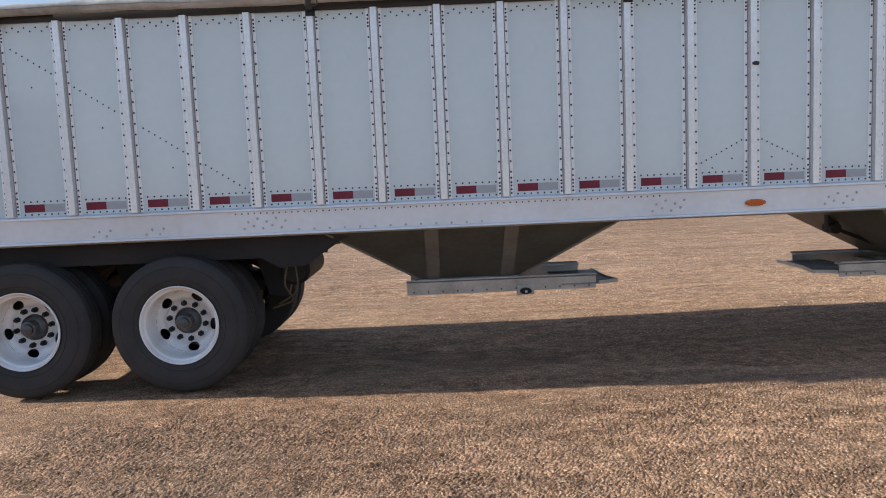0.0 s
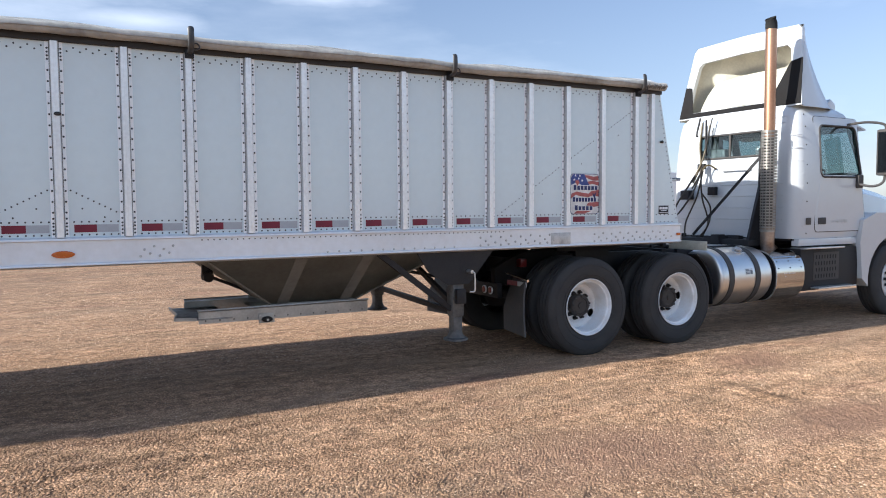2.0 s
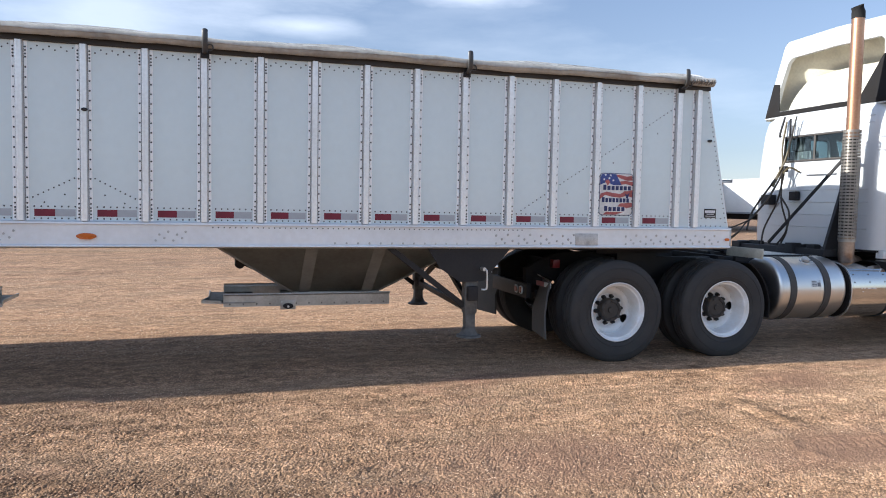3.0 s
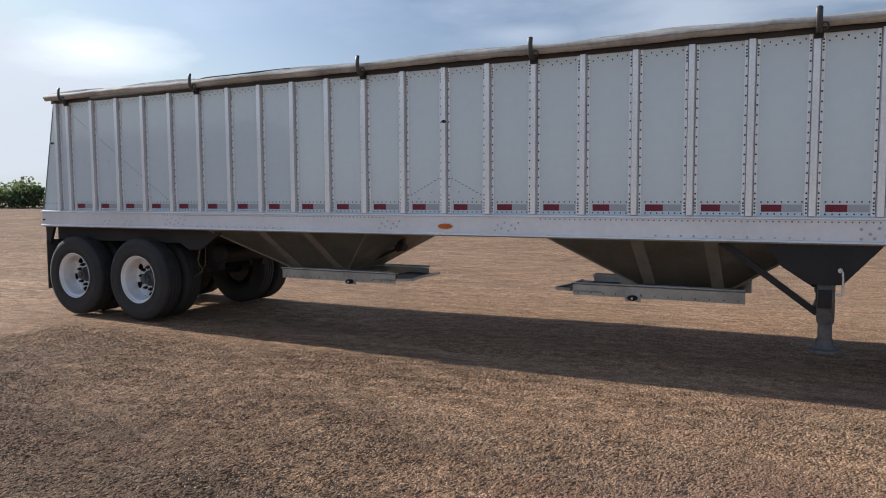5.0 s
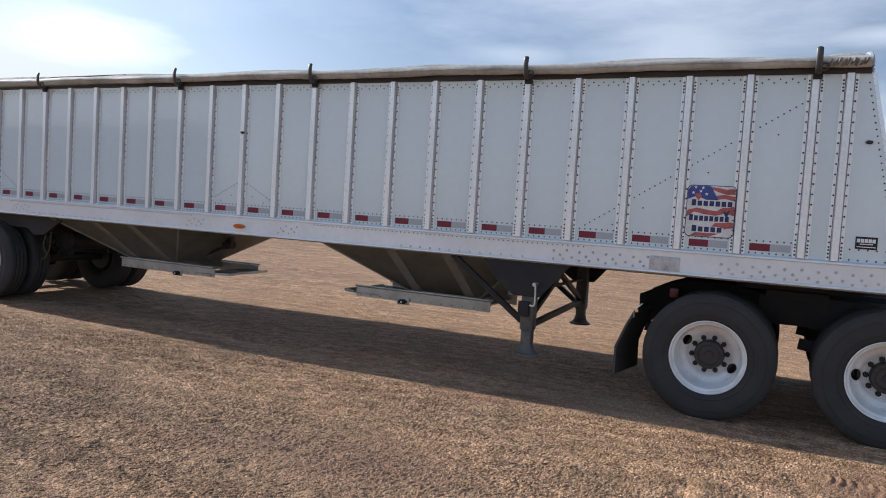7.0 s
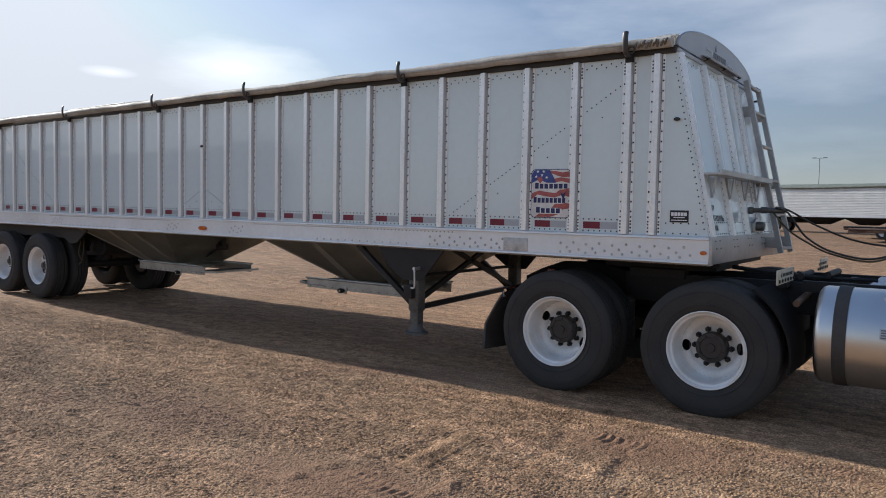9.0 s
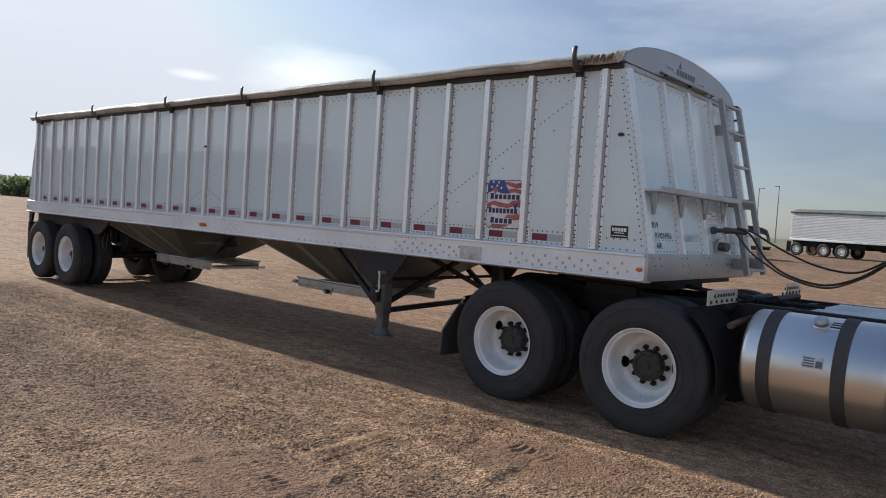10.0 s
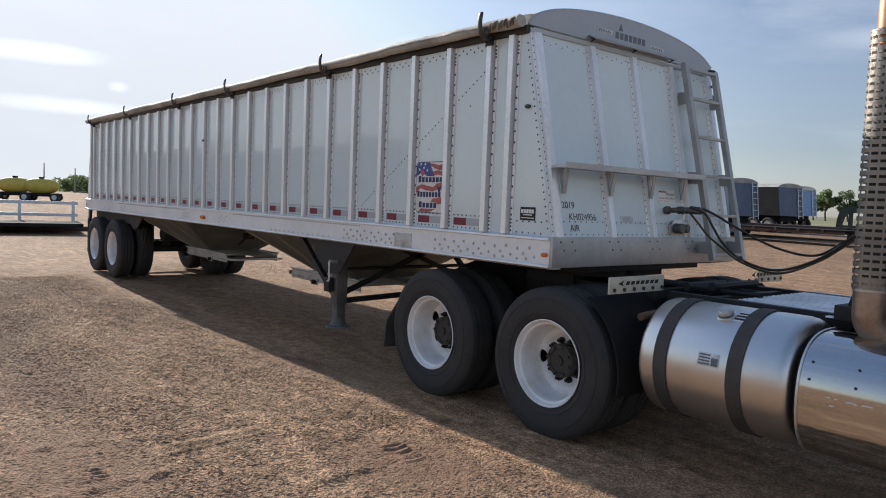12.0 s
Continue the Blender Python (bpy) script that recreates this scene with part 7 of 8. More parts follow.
# ---------------------------------------------------------------- loose gravel
def build_pebbles():
    rng = np.random.RandomState(5)
    n = 130000
    x = rng.uniform(-6.5, 9.5, n)
    y = -4.6 + 8.0 * rng.beta(1.1, 2.3, n)
    clump = np.array([noise.noise((a * 1.1, b * 2.4, 3.0)) + 0.6 * noise.noise((a * 4, b * 5, 8.0)) for a, b in zip(x, y)])
    keep = (rng.uniform(-1.5, 0.8, n) < clump) & np.array([bare_at(a, b) < 0.97 for a, b in zip(x, y)])
    x, y = x[keep], y[keep]
    r = 0.0050 + 0.0085 * rng.beta(1.2, 4.5, len(x))
    # coarser stones on the open lot beyond the trailer
    n = 90000
    x2, y2 = rng.uniform(-7.0, 11.0, n), 1.2 + 11.0 * rng.beta(1.0, 1.7, n)
    clump = np.array([noise.noise((a * 0.9, b * 1.6, 5.0)) + 0.5 * noise.noise((a * 3, b * 4, 2.0)) for a, b in zip(x2, y2)])
    keep = rng.uniform(-1.3, 0.8, n) < clump
    x, y = np.concatenate((x, x2[keep])), np.concatenate((y, y2[keep]))
    n = len(x)
    r = np.concatenate((r, 0.010 + 0.016 * rng.beta(1.2, 4.0, n - len(r))))
    cap = np.array([(math.cos(k * 1.2566), math.sin(k * 1.2566), 0.0) for k in range(5)] + [(0.25, 0.1, 1.0), (-0.3, -0.1, 0.95)])
    tri = np.array([(0, 1, 5), (1, 2, 6), (1, 6, 5), (2, 3, 6), (3, 4, 6), (4, 5, 6), (4, 0, 5)])
    v = cap[None] * rng.uniform(0.70, 1.35, (n, 7, 1))
    v[:, :, 2] *= rng.uniform(0.35, 0.70, (n, 1))
    a = rng.uniform(0, 6.283, n)
    ca, sa = np.cos(a)[:, None], np.sin(a)[:, None]
    vx = (v[:, :, 0] * ca - v[:, :, 1] * sa) * r[:, None] + x[:, None]
    vy = (v[:, :, 0] * sa + v[:, :, 1] * ca) * r[:, None] + y[:, None]
    ground = np.array([gz(a, b) + relief(a, b) for a, b in zip(x.tolist(), y.tolist())])
    vz = (v[:, :, 2] - 0.25) * r[:, None] + ground[:, None]
    vv = np.stack([vx, vy, vz], 2).reshape(-1, 3)
    ff = (tri[None] + 7 * np.arange(n)[:, None, None]).reshape(-1, 3)
    me = bpy.data.meshes.new("mesh")
    me.from_pydata(vv.tolist(), [], ff.tolist())
    m = bpy.data.materials.new("loose_stone")
    m.use_nodes = True
    nt = m.node_tree
    b = nt.nodes["Principled BSDF"]
    b.inputs["Roughness"].default_value = 0.85
    b.inputs["Specular IOR Level"].default_value = 0.22
    g = nt.nodes.new("ShaderNodeNewGeometry")
    rp = nt.nodes.new("ShaderNodeValToRGB")
    rp.color_ramp.elements[0].color = (0.31, 0.198, 0.122, 1)
    rp.color_ramp.elements[1].color = (0.56, 0.41, 0.285, 1)
    e = rp.color_ramp.elements.new(0.62)
    e.color = (0.42, 0.275, 0.172, 1)
    nt.links.new(g.outputs["Random Per Island"], rp.inputs["Fac"])
    nt.links.new(rp.outputs["Color"], b.inputs["Base Color"])
    me.materials.append(m)
    ob = new("gravel", me)
    tagged(ob, "loose tan and grey gravel stones on the packed lot", "gravel", kind="stuff")


build_pebbles()

# ---------------------------------------------------------------- surroundings
FAR_WHITE = mat("far_white_paint", (0.74, 0.75, 0.75), 0.4, vary=0.06, scale=1.5, fine=12)
FAR_GREY = mat("far_grey_paint", (0.32, 0.34, 0.37), 0.45, vary=0.08, scale=1.5, fine=12)
FAR_SLATE = mat("slate_blue_paint", (0.10, 0.13, 0.18), 0.4, vary=0.1, scale=1.5, fine=12)
FAR_BLACK = mat("far_black_paint", (0.022, 0.022, 0.024), 0.8, vary=0.1, spec=0.15)
FAR_BLUE = mat("pale_blue_paint", (0.22, 0.36, 0.55), 0.4, vary=0.08, scale=1.5, fine=12)
FAR_GREEN = mat("dark_green_steel", (0.030, 0.045, 0.036), 0.5, vary=0.15)
RUST = mat("rusty_steel", (0.12, 0.065, 0.045), 0.8, vary=0.25, scale=3, fine=30, tint=(0.05, 0.035, 0.03))
YELLOW = mat("yellow_tank_paint", (0.62, 0.49, 0.085), 0.5, vary=0.1, scale=2, fine=20)
CONCRETE = mat("store_wall", (0.15, 0.165, 0.17), 0.8, vary=0.1, scale=0.3, fine=4)
STONE_WALL = mat("tan_block_wall", (0.36, 0.35, 0.29), 0.85, vary=0.12, scale=0.5, fine=6)
POLE = mat("galvanised_pole", (0.30, 0.30, 0.31), 0.5, 0.5, vary=0.1)
TARP_GREEN = mat("grey_green_tarp", (0.17, 0.19, 0.16), 0.7, vary=0.15)
LEAF = mat("tree_leaf", (0.115, 0.145, 0.070), 0.6, vary=0.30, scale=1.2, fine=6)
LEAF_DARK = mat("hedge_leaf", (0.030, 0.050, 0.026), 0.65, vary=0.35, scale=1.0, fine=6)
for leaf in (LEAF, LEAF_DARK):
    # thin leaves let some light through
    lt = leaf.node_tree
    shade, thin, both = lt.nodes["Principled BSDF"], lt.nodes.new("ShaderNodeBsdfTranslucent"), lt.nodes.new("ShaderNodeMixShader")
    thin.inputs["Color"].default_value = (0.20, 0.26, 0.10, 1)
    both.inputs["Fac"].default_value = 0.4
    lt.links.new(shade.outputs["BSDF"], both.inputs[1])
    lt.links.new(thin.outputs["BSDF"], both.inputs[2])
    lt.links.new(both.outputs["Shader"], lt.nodes["Material Output"].inputs["Surface"])
BARK = mat("bark", (0.10, 0.075, 0.055), 0.9, vary=0.2, fine=20)
GRASS = mat("dry_grass", (0.225, 0.20, 0.105), 0.95, vary=0.22, scale=0.12, fine=1.5, tint=(0.13, 0.135, 0.06))
CAR_PAINT = [mat("car_white", (0.75, 0.75, 0.75), 0.25), mat("car_dark", (0.03, 0.032, 0.035), 0.25), mat("car_silver", (0.40, 0.41, 0.43), 0.3, 0.5)]
DARK_GLASS = mat("dark_window", (0.02, 0.025, 0.03), 0.1, vary=0.05)

far_tyre = mesh_of(lathe(B(), [(0.29, 0.02), (0.45, 0.0), (0.51, 0.05), (0.51, 0.24), (0.45, 0.28), (0.29, 0.26)], 24), RUBBER)
far_rim = mesh_of(lathe(B(), [(0.30, 0.02), (0.28, 0.05), (0.24, 0.12), (0.12, 0.12), (0.10, 0.06), (0.0, 0.05)], 20), RIM)


def base(x, y, heading):
    """Pose on the lot with its x axis along heading."""
    return Matrix.Translation((x, y, gz(x, y))) @ Matrix.Rotation(radians(heading), 4, "Z")


def far_thing(name, m, label, category, group=""):
    ob = new(name)
    ob.matrix_basis = m
    WORLD[ob] = m
    return tagged(ob, label, category, group)


def far_part(name, bm, mats, parent, label=""):
    return part(name, bm, mats, parent, label, m=WORLD[parent].copy())


def far_wheels(parent, xs, ys, r=1.0):
    for x in xs:
        for y, flip in ys:
            m = WORLD[parent] @ Matrix.Translation((x, y, 0.505 * r)) @ (Matrix.Rotation(math.pi, 4, "Z") if flip else Matrix()) @ Matrix.Scale(r, 4)
            w = part("wheel", far_rim, None, parent, m=m)
            part("tyre", far_tyre, None, w, m=m)


# white slatted hopper trailer across the lot
wt = far_thing("slatted_trailer", base(-7.3, 52.6, -15.5) @ Matrix.Scale(0.93, 4), "white horizontally slatted grain trailer with grey-green tarp", "trailer")
far_part("body", box(B(), (0.0, 0.03, 1.25), (14.8, 2.55, 3.45), 0.03), FAR_WHITE, wt)
for k in range(17):
    far_part("slat", prism(B(), [(0.03, 1.40 + k * 0.118), (-0.015, 1.415 + k * 0.118), (-0.015, 1.475 + k * 0.118), (0.03, 1.49 + k * 0.118)], "x", 0.02, 14.78), FAR_WHITE, wt)
far_part("bottom_rail", box(B(), (-0.02, -0.03, 1.18), (14.82, 0.05, 1.36), 0.01), ALU_RAIL, wt)
tp = B()
rows = []
for k in range(31):
    x = 14.9 * k / 30 - 0.05
    rows.append([(x, -0.05 + 2.68 * j / 8, 3.44 + 0.26 * math.sin(math.pi * j / 8) + 0.04 * noise.noise((x * 0.9, j, 2))) for j in range(9)])
loft(tp, rows, caps=False, close=False)
far_part("tarp", tp, TARP_GREEN, wt, "sagging grey-green tarp")
far_part("tarp_roll", tube(B(), [(x * 1.5 - 0.05, -0.06, 3.40 + 0.03 * math.sin(x)) for x in range(11)], 0.09, 8), TARP_GREEN, wt)
far_part("front_face", box(B(), (14.80, 0.02, 1.15), (14.86, 2.56, 3.55), 0.01), FAR_GREY, wt)
for x in (0.15, 1.05, 1.9):
    far_part("marking", box(B(), (5.0 + x, -0.034, 1.24), (5.55 + x, -0.031, 1.28)), FAR_GREY, wt)
for cx in (7.2, 10.6):
    far_part("hopper", loft(B(), [[(cx - 0.5, 0.8, 0.65), (cx + 0.5, 0.8, 0.65), (cx + 0.5, 1.7, 0.65), (cx - 0.5, 1.7, 0.65)], [(cx - 1.5, 0.05, 1.2), (cx + 1.5, 0.05, 1.2), (cx + 1.5, 2.5, 1.2), (cx - 1.5, 2.5, 1.2)]]), FAR_BLACK, wt)
far_part("subframe", box(B(), (0.1, 0.25, 0.72), (5.8, 2.3, 1.2), 0.03), FAR_BLACK, wt)
far_part("landing_leg", box(B(), (12.2, 0.2, 0.1), (12.4, 0.4, 1.2), 0.01), FAR_BLACK, wt)
far_part("mudflap", box(B(), (-0.25, 0.0, 0.25), (-0.22, 0.6, 1.1)), FLAP, wt)
far_wheels(wt, (0.55, 2.75, 4.15), ((0.0, False), (2.55, True)))


# hopper trailers parked in a row, seen by their ends
def parked_hopper(x, y, heading, paint, end_paint, label, lift=0.0):
    m = base(x, y, heading) @ Matrix.Scale(1 + lift / 3.4, 4)
    th = far_thing("parked_hopper_trailer", m, label, "trailer", "parked hopper trailers")
    far_part("body", loft(B(), [[(0.0, 0, 1.15), (11.5, 0, 1.15), (11.5, 2.5, 1.15), (0.0, 2.5, 1.15)], [(0.25, 0, 3.1), (11.2, 0, 3.1), (11.2, 2.5, 3.1), (0.25, 2.5, 3.1)]]), paint, th)
    far_part("end_wall", loft(B(), [[(-0.03, 0.02, 1.15), (0.01, 0.02, 1.15), (0.01, 2.48, 1.15), (-0.03, 2.48, 1.15)], [(0.22, 0.02, 3.1), (0.26, 0.02, 3.1), (0.26, 2.48, 3.1), (0.22, 2.48, 3.1)]]), end_paint, th)
    ar = [(1.25 - 1.27 * math.cos(math.pi * k / 12), 3.08 + 0.30 * math.sin(math.pi * k / 12)) for k in range(13)]
    far_part("tarp", prism(B(), ar, "x", 0.2, 11.2), TARP_TOP if end_paint is FAR_BLUE else TARP, th)
    for k in range(9):
        far_part("side_post", box(B(), (0.6 + k * 1.3, -0.05, 1.2), (0.68 + k * 1.3, 0.0, 3.08)), paint, th)
    for y_ in (0.15, 0.60):
        far_part("ladder_rail", beam(B(), (-0.10, y_, 1.0), (0.14, y_, 3.1), 0.05, 0.04), ALU, th)
    for k in range(6):
        far_part("rung", box(B(), (-0.10 + k * 0.04, 0.15, 1.15 + k * 0.35), (-0.06 + k * 0.04, 0.60, 1.19 + k * 0.35)), ALU, th)
    far_part("subframe", box(B(), (0.3, 0.5, 0.75), (11.0, 2.0, 1.15), 0.02), FAR_BLACK, th)
    far_part("hopper", loft(B(), [[(4.0, 0.8, 0.6), (5.0, 0.8, 0.6), (5.0, 1.7, 0.6), (4.0, 1.7, 0.6)], [(2.6, 0.1, 1.2), (6.4, 0.1, 1.2), (6.4, 2.4, 1.2), (2.6, 2.4, 1.2)]]), FAR_BLACK, th)
    far_wheels(th, (0.9, 2.1), ((0.0, False), (2.5, True)))


parked_hopper(-11.7, 38.0, 169, FAR_SLATE, FAR_SLATE, "slate-blue hopper trailer parked end on")
parked_hopper(-13.25, 47.2, 169, FAR_BLACK, FAR_SLATE, "black hopper trailer with slate end wall")
parked_hopper(-14.85, 53.0, 169, FAR_BLUE, FAR_BLUE, "pale blue hopper trailer with white tarp")

# two more across the lane, mirrored in the glossy side sheets
parked_hopper(-11.4, -9.4, 181, FAR_GREY, FAR_GREY, "grey hopper trailer parked beside the walked lane", 0.45)
parked_hopper(-25.5, -9.9, 181, FAR_GREY, FAR_WHITE, "grey hopper trailer with white end wall, parked in line", 0.7)


# low flat trailers and a gooseneck
def flatbed(x, y, heading, length, label, colour=RUST):
    th = far_thing("flatbed_trailer", base(x, y, heading), label, "trailer", "low flatbed trailers")
    far_part("deck", box(B(), (0, 0, 0.62), (length, 2.4, 0.70), 0.02), colour, th)
    for y_ in (0.1, 2.15):
        far_part("side_beam", box(B(), (0, y_, 0.48), (length, y_ + 0.15, 0.62), 0.02), RUST, th)
    for k in range(int(length / 1.2)):
        far_part("stake_pocket", box(B(), (0.3 + k * 1.2, -0.04, 0.55), (0.42 + k * 1.2, 0.0, 0.70)), RUST, th)
    far_wheels(th, (2.0, 2.9), ((0.05, False), (2.35, True)), 0.72)
    return th


flatbed(-18.5, 38.6, -3, 13.5, "rusty low flatbed trailer with dark steel frame")
flatbed(-19.0, 33.5, -6, 14.5, "dark steel flatbed trailer with worn deck", FAR_BLACK)
flatbed(2.8, 37.5, -4, 13.0, "low dark flatbed trailer with wooden deck")
fb = flatbed(2.0, 42.5, -2, 14.0, "long black flatbed trailer with uprights", FAR_BLACK)
for x in (9.4, 9.8):
    far_part("upright", box(B(), (x, 0.0, 0.74), (x + 0.16, 0.15, 2.9), 0.01), FAR_GREY, fb)
gn = far_thing("gooseneck_trailer", base(-6.7, 37.6, 8), "dark green gooseneck trailer neck on its stand", "trailer")
neck = curve_points([(-0.7, 1.25, 0.70), (-0.6, 1.25, 1.45), (-0.35, 1.25, 1.88), (0.35, 1.25, 1.95), (1.4, 1.25, 1.90), (2.0, 1.25, 1.72), (2.08, 1.25, 1.35)], 6)
nb = B()
loft(nb, [[Vector((p.x, p.y - 0.35, p.z)), Vector((p.x, p.y + 0.35, p.z)), Vector((p.x + 0.12, p.y + 0.35, p.z - 0.36)), Vector((p.x + 0.12, p.y - 0.35, p.z - 0.36))] for p in neck])
far_part("neck", nb, FAR_GREEN, gn)
for x in (-0.1, 0.65):
    far_part("stand_leg", box(B(), (x, 0.95, 0.02), (x + 0.20, 1.12, 1.75), 0.01), FAR_GREEN, gn)
far_part("cross_beam", box(B(), (-0.6, 0.9, 0.62), (1.0, 1.1, 0.90), 0.01), FAR_GREEN, gn)
far_part("bed", box(B(), (-8.5, 0.0, 0.66), (0.1, 2.5, 0.78), 0.02), RUST, gn)
far_wheels(gn, (-7.0, -6.1), ((0.05, False), (2.4, True)), 0.75)

# white trailers beyond the nose of the cab
hw = far_thing("white_hopper_trailer", base(26.3, 28.6, 40), "white hopper trailer with dark tarp parked beyond the truck", "trailer")
far_part("body", loft(B(), [[(0.0, 0, 1.1), (9.0, 0, 1.1), (9.0, 2.4, 1.1), (0.0, 2.4, 1.1)], [(0.5, 0, 3.0), (8.5, 0, 3.0), (8.5, 2.4, 3.0), (0.5, 2.4, 3.0)]]), FAR_WHITE, hw)
far_part("tarp", box(B(), (0.45, -0.05, 2.95), (8.55, 2.45, 3.12), 0.05), TARP_DARK, hw)
far_part("subframe", box(B(), (0.4, 0.4, 0.7), (8.8, 2.0, 1.1), 0.03), FAR_BLACK, hw)
for k in range(8):
    far_part("side_post", box(B(), (0.8 + k, -0.05, 1.12), (0.88 + k, 0.0, 2.95)), FAR_WHITE, hw)
far_wheels(hw, (1.2, 2.4), ((0.0, False), (2.4, True)))
bt = far_thing("box_trailer", base(35.0, 27.0, 100), "plain white box trailer beyond the truck", "trailer")
far_part("body", box(B(), (0, 0, 1.1), (12.0, 2.5, 3.2), 0.04), FAR_WHITE, bt)
far_part("side_rail", box(B(), (-0.02, -0.03, 1.05), (12.02, 2.53, 1.16), 0.01), FAR_GREY, bt)
far_part("subframe", box(B(), (0.3, 0.5, 0.7), (11.0, 2.0, 1.08), 0.02), FAR_BLACK, bt)
far_wheels(bt, (1.2, 2.4), ((0.0, False), (2.5, True)))


# light poles
def light_pole(x, y, h, arms, label, reach=0.9, head=0.35):
    th = far_thing("light_pole", base(x, y, 0), label, "light pole", "light poles")
    far_part("post", cyl(B(), (0, 0, -0.1), (0, 0, h), 0.11, 0.06, n=10), POLE, th)
    for s in arms:
        far_part("arm", beam(B(), (0, 0, h - 0.12), (s * reach, 0, h - 0.05), 0.06, 0.06), POLE, th)
        far_part("lamp_head", box(B(), (s * reach - head, -0.15, h - 0.10), (s * reach + head, 0.15, h + (0.04 if head > 0.3 else 0.0)), 0.02), POLE, th)


light_pole(-25.3, 110.0, 8.6, (-1,), "tall grey single-arm light pole", 0.35, 0.22)
light_pole(-27.9, 109.2, 8.2, (1,), "tall grey single-arm light pole", 0.55, 0.22)
light_pole(-14.5, 142.7, 11.4, (-1, 1), "tall grey two-headed lot light pole")
light_pole(9.4, 193.8, 12.8, (-1, 1), "tall grey two-headed lot light pole")
light_pole(7.2, 225.0, 12.8, (-1, 1), "tall grey two-headed lot light pole")
light_pole(5.2, 258.0, 12.8, (-1, 1), "tall grey two-headed lot light pole")
light_pole(-3.0, 175.0, 9.0, (-1, 1), "tall grey two-headed lot light pole")
light_pole(-98.5, 16.5, 3.85, (), "thin bare grey pole beyond the hedge")
light_pole(-97.8, 20.1, 3.3, (), "thin bare grey pole beyond the hedge")
light_pole(-97.3, 22.3, 5.9, (1,), "tall grey lamp pole beyond the hedge", 0.25, 0.22)
light_pole(-100.0, 25.5, 4.6, (-1, 1), "tall sign pole with twin heads")

# store across the road
st_m = base(8.0, 256.0, -2)
store = far_thing("store_building", st_m, "long grey flat-roofed store building across the road", "building")
far_part("wall", box(B(), (0, 0, -0.5), (95, 40, 6.6), 0.05), CONCRETE, store)
far_part("front_wall", box(B(), (-10.0, -0.4, -0.5), (12.0, 0.5, 5.6), 0.05), STONE_WALL, store)
far_part("parapet", box(B(), (-10.2, -0.6, 6.4), (95.2, 40.2, 7.1), 0.05), CONCRETE, store)
for k, (a, w) in enumerate(((15.6, 2.2), (18.6, 0.9), (20.2, 3.0), (24.0, 1.9), (26.6, 2.2))):
    far_part("sign_bar", box(B(), (a, -0.12, 3.8), (a + w, -0.05, 5.3 + 0.4 * (k % 2))), FAR_WHITE, store)
for k in range(5):
    wn = far_part("window", box(B(), (34 + k * 5, -0.08, 0.6), (37.5 + k * 5, 0.0, 3.0)), DARK_GLASS, store)
    far_part("frame", box(B(), (33.8 + k * 5, -0.12, 2.95), (37.7 + k * 5, -0.04, 3.15)), FAR_WHITE, store)


# low shed beyond the windbreak
sh_m = base(-120.0, 33.5, 104)
shed = far_thing("low_building", sh_m, "low pale flat-roofed building beyond the windbreak", "building")
far_part("wall", box(B(), (-2.6, 0, -0.3), (2.6, 5.0, 2.55), 0.03), STONE_WALL, shed)
far_part("roof", box(B(), (-2.8, -0.3, 2.55), (2.8, 5.3, 2.85), 0.04), FAR_WHITE, shed)
for k in range(2):
    wn = far_part("window", box(B(), (-1.9 + k * 2.4, -0.04, 1.1), (-0.5 + k * 2.4, 0.0, 2.0)), DARK_GLASS, shed)
    far_part("frame", box(B(), (-2.0 + k * 2.4, -0.07, 1.0), (-0.4 + k * 2.4, -0.03, 1.1)), FAR_WHITE, wn)


def car(x, y, heading, paint, label, tall=0.0):
    th = far_thing("parked_car", base(x, y, heading), label, "car", "parked cars")
    sec = [(-2.2, 0.35), (2.2, 0.35), (2.28, 0.75), (1.9, 0.95), (1.0, 1.0), (0.45, 1.5 + tall), (-1.4, 1.52 + tall), (-2.0, 1.05), (-2.25, 0.95)]
    far_part("body", prism(B(), sec, "y", -0.88, 0.88, bev=0.05), paint, th)
    for s in (-1, 1):
        far_part("side_window", prism(B(), [(0.80, 1.02), (0.38, 1.42 + tall), (-1.3, 1.44 + tall), (-1.75, 1.05)], "y", s * 0.885 - 0.004, s * 0.885 + 0.004), DARK_GLASS, th)
    far_wheels(th, (-1.4, 1.4), ((-0.9, False), (0.9, True)), 0.64)


car(12.5, 215, 5, CAR_PAINT[0], "white parked pickup with cap", 0.25)
car(17.2, 214, 2, CAR_PAINT[1], "dark grey parked car beside the store")
car(21.5, 190, 170, CAR_PAINT[2], "silver parked car beside the store")
car(25.0, 188, 4, CAR_PAINT[1], "black pickup parked before the store", 0.2)
car(30.0, 189, 4, CAR_PAINT[0], "white parked car before the store")

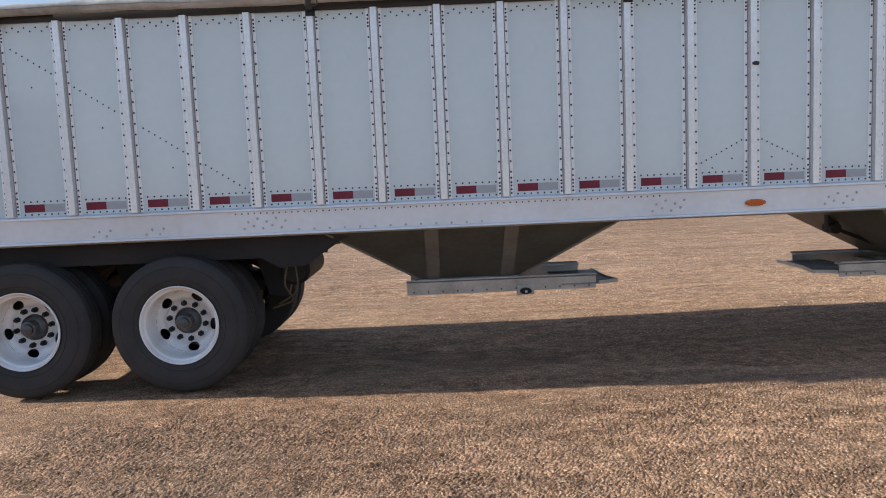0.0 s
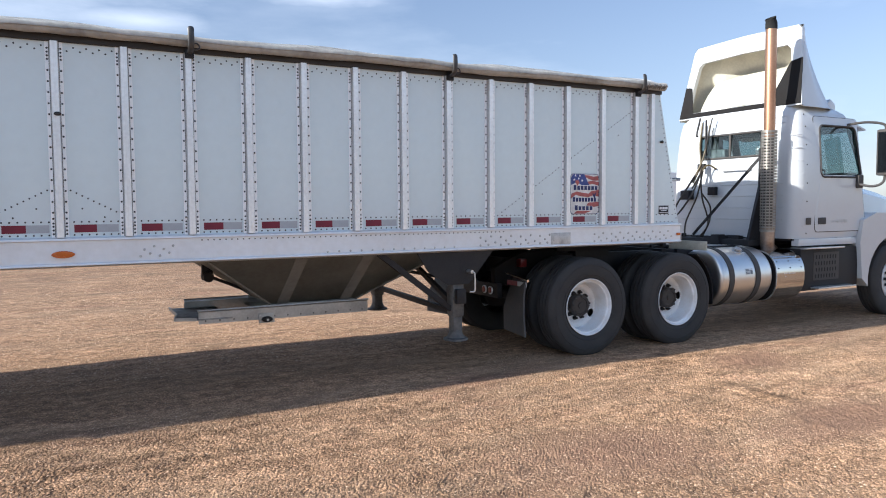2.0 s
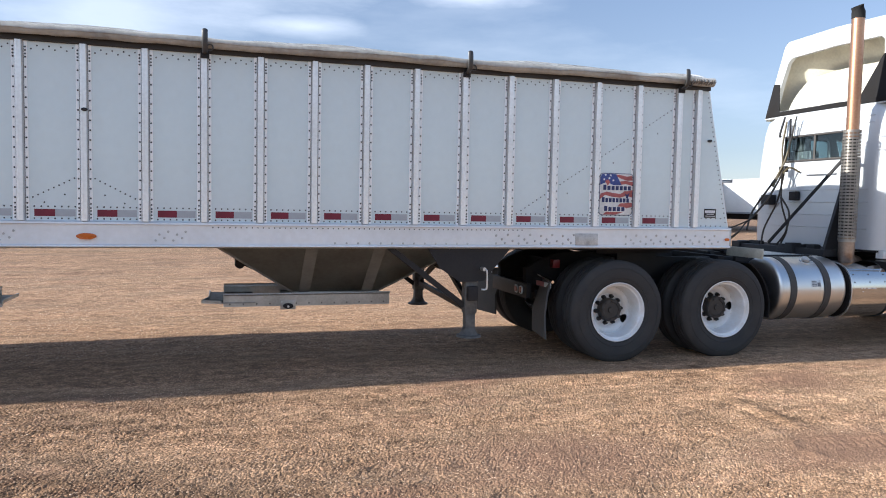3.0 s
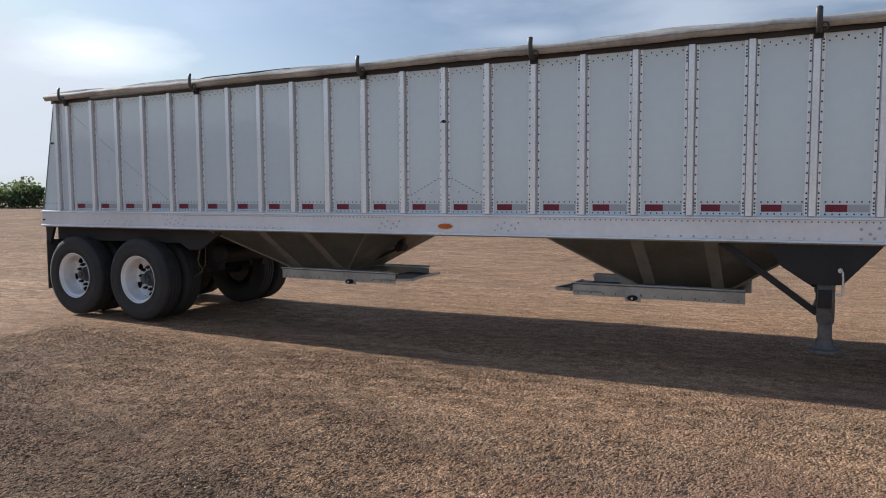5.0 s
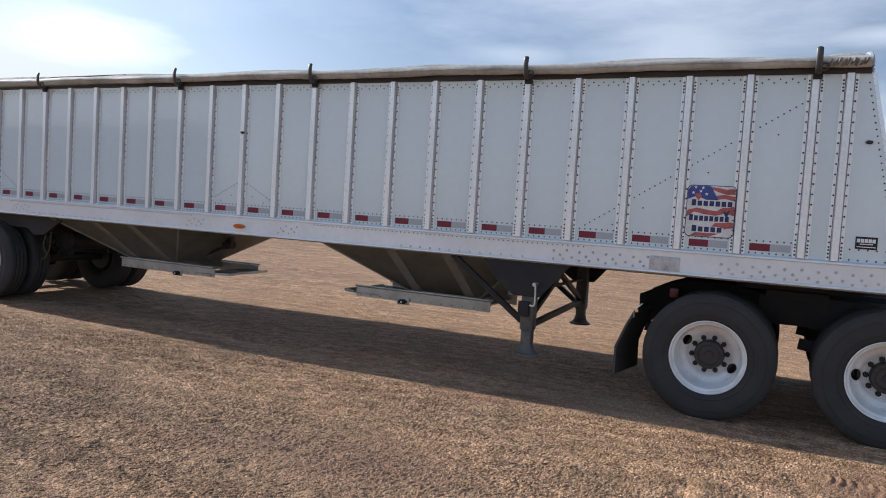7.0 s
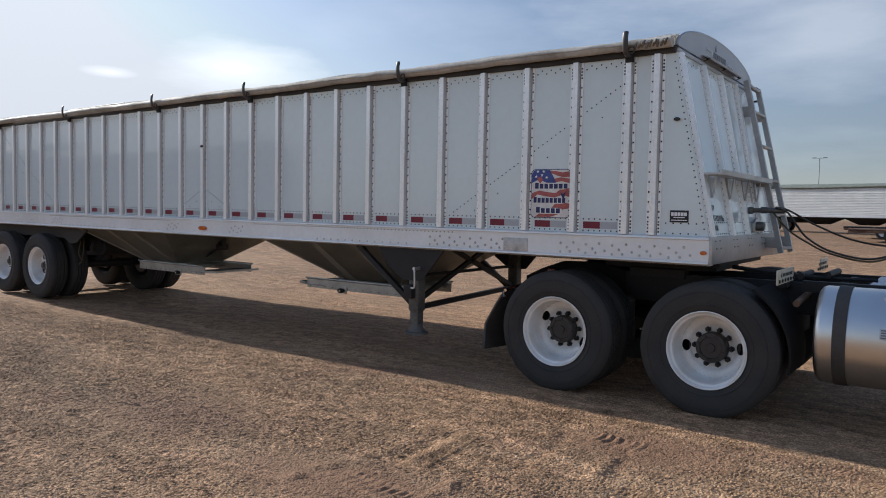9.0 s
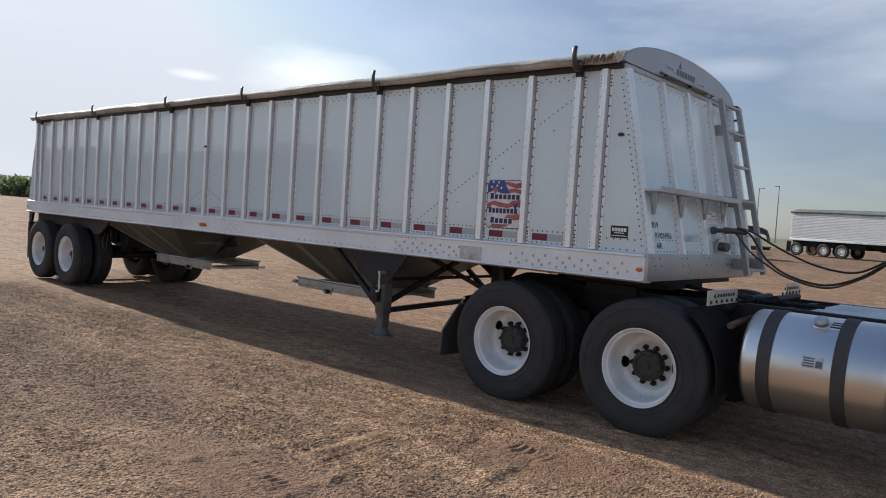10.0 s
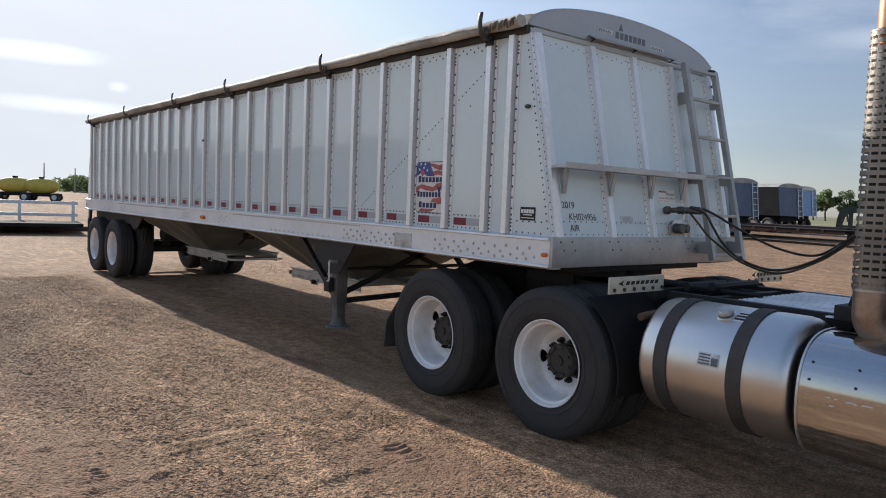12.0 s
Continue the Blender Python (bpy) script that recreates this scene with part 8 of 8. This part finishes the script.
# yellow nurse tanks and a white rail frame
for x, y, hd in ((-52.3, 5.95, 58), (-51.3, 7.5, 66)):
    th = far_thing("nurse_tank", base(x, y, hd), "yellow cylindrical nurse tank on a low running gear", "tank", "yellow nurse tanks")
    bm = lathe(B(), [(0.0, -1.2), (0.26, -1.14), (0.47, -0.92), (0.58, -0.60), (0.62, -0.24), (0.62, 0.24), (0.58, 0.60), (0.47, 0.92), (0.26, 1.14), (0.0, 1.2)], 24)
    for v in bm.verts:
        v.co = Vector((v.co.y, v.co.x * 0.93, v.co.z * 0.93 + 1.12))
    far_part("tank", bm, YELLOW, th)
    far_part("frame", box(B(), (-1.3, -0.5, 0.35), (1.3, 0.5, 0.60), 0.02), FAR_BLACK, th)
    far_part("valve_box", box(B(), (-0.15, -0.15, 1.67), (0.15, 0.15, 1.80), 0.02), FAR_BLACK, th)
    far_wheels(th, (-1.0, 1.0), ((-0.7, False), (0.7, True)), 0.62)
rf = far_thing("white_rail_trailer", base(-18.75, 2.65, 262), "white low rail-sided trailer frame", "trailer")
for z in (0.55, 0.97):
    far_part("side_rail", box(B(), (0, 0, z - 0.055), (7.5, 0.08, z + 0.055), 0.01), FAR_WHITE, rf)
for k in range(5):
    far_part("rail_post", box(B(), (0.1 + k * 1.65, -0.005, 0.18), (0.2 + k * 1.65, 0.09, 1.06), 0.01), FAR_WHITE, rf)
far_part("bed", box(B(), (0.0, 0.1, 0.22), (7.5, 2.2, 0.34), 0.02), FAR_BLACK, rf)
far_part("skid", box(B(), (-0.4, 0.0, 0.0), (7.9, 0.3, 0.16), 0.02), RUST, rf)
far_wheels(rf, (3.0, 3.9), ((0.12, False), (2.1, True)), 0.6)


# trees: tapered trunk, limbs, and a crown of many small leaves
def leaf_cloud(blobs, n, size, seed):
    rng = random.Random(seed)
    verts, faces = [], []
    for _ in range(n):
        cx, cy, cz, r = blobs[rng.randrange(len(blobs))]
        d = Vector((rng.gauss(0, 1), rng.gauss(0, 1), rng.gauss(0, 0.8))).normalized() * r * (0.45 + 0.6 * rng.random())
        c = Vector((cx, cy, cz)) + d
        u = Vector((rng.gauss(0, 1), rng.gauss(0, 1), rng.gauss(0, 1))).normalized()
        w = u.orthogonal().normalized()
        s = size * (0.6 + 0.8 * rng.random())
        k = len(verts)
        verts += [c - u * s, c + w * s * 0.55, c + u * s, c - w * s * 0.55]
        faces.append((k, k + 1, k + 2, k + 3))
    me = bpy.data.meshes.new("mesh")
    me.from_pydata([tuple(v) for v in verts], [], faces)
    return me


def tree_meshes(h, seed):
    rng = random.Random(seed)
    bm = B()
    tube(bm, [(0, 0, -0.1), (0.05 * h * rng.uniform(-1, 1), 0.03 * h, h * 0.28), (0.02 * h, -0.02 * h, h * 0.55), (0.0, 0.0, h * 0.85)], 0.028 * h, 8, 4)
    blobs = []
    for k in range(9):
        a = 2 * math.pi * k / 9 + rng.uniform(-0.3, 0.3)
        rr, zz_ = h * rng.uniform(0.16, 0.30), h * rng.uniform(0.42, 0.86)
        tip = (rr * math.cos(a), rr * math.sin(a), zz_)
        tube(bm, [(0, 0, h * 0.30 + 0.02 * h * k), (tip[0] * 0.5, tip[1] * 0.5, zz_ - 0.10 * h), tip], 0.010 * h, 5, 3)
        blobs.append((*tip, h * rng.uniform(0.11, 0.19)))
    blobs.append((0, 0, h * 0.88, h * 0.14))
    me = leaf_cloud(blobs, 3000, 0.030 * h, seed)
    me.materials.append(LEAF)
    return mesh_of(bm, BARK), me


tree_a, tree_b = tree_meshes(5.2, 21), tree_meshes(6.4, 33)
for x, y, hd, which, sc in ((-42.6, 120.6, 0, 0, 1.0), (-39.6, 121.8, 80, 1, 0.80), (-47.5, 127.5, 140, 1, 0.7), (-37.2, 122.6, 200, 0, 0.92), (17.0, 143.6, 30, 1, 1.0), (18.6, 147.0, 120, 0, 0.95), (-9.0, 150.0, 60, 1, 0.7), (-52.0, 130.0, 20, 0, 0.8), (-62.0, 128.0, 75, 1, 0.8), (1.5, 160.0, 15, 0, 0.8)):
    m = base(x, y, hd) @ Matrix.Scale(sc, 4)
    th = far_thing("tree", m, "small leafy tree with a ragged green crown", "tree", "trees across the lot")
    part("trunk", (tree_a, tree_b)[which][0], None, th, m=m)
    part("crown", (tree_a, tree_b)[which][1], None, th, m=m)

# windbreak row beyond the back of the trailer
rng = random.Random(8)
blobs = []
for k in range(150):
    u = k / 149
    x, y = -49 - 62 * u + rng.uniform(-2, 2), 36 - 14 * u + rng.uniform(-2, 2)
    g = gz(x, y)
    r = rng.uniform(0.7, 1.15)
    blobs += [(x, y, g + r * 0.75, r), (x + 0.5, y, g + 1.5 + rng.uniform(-0.3, 0.5), r * 0.8)]
me = leaf_cloud(blobs, 26000, 0.16, 4)
me.materials.append(LEAF_DARK)
tagged(new("windbreak", me), "dark green windbreak of shrubs and low trees", "hedge", kind="stuff")


# dry grass beyond the lot
def grass_field(name, x0, x1, y0, y1, n, label):
    verts, faces = [], []
    for j in range(n + 1):
        for i in range(n + 1):
            x, y = x0 + (x1 - x0) * i / n, y0 + (y1 - y0) * j / n
            edge = 0.03 if 0 < i < n and 0 < j < n else -0.05
            verts.append((x, y, gz(x, y) + edge + 0.05 * noise.noise((x * 0.1, y * 0.1, 0))))
    for j in range(n):
        for i in range(n):
            k = j * (n + 1) + i
            faces.append((k, k + 1, k + n + 2, k + n + 1))
    me_ = bpy.data.meshes.new("mesh")
    me_.from_pydata(verts, [], faces)
    me_.materials.append(GRASS)
    tagged(new(name, me_), label, "grass", kind="structure")


grass_field("grass_verge", -200, -8, 66, 330, 44, "dry yellow-green grass beyond the lot")
grass_field("grass_strip", -8, 200, 108, 125, 24, "strip of dry grass along the far edge of the lot")
grass_field("grass_field", -320, -115, -60, 160, 30, "dry grass field beyond the lot")
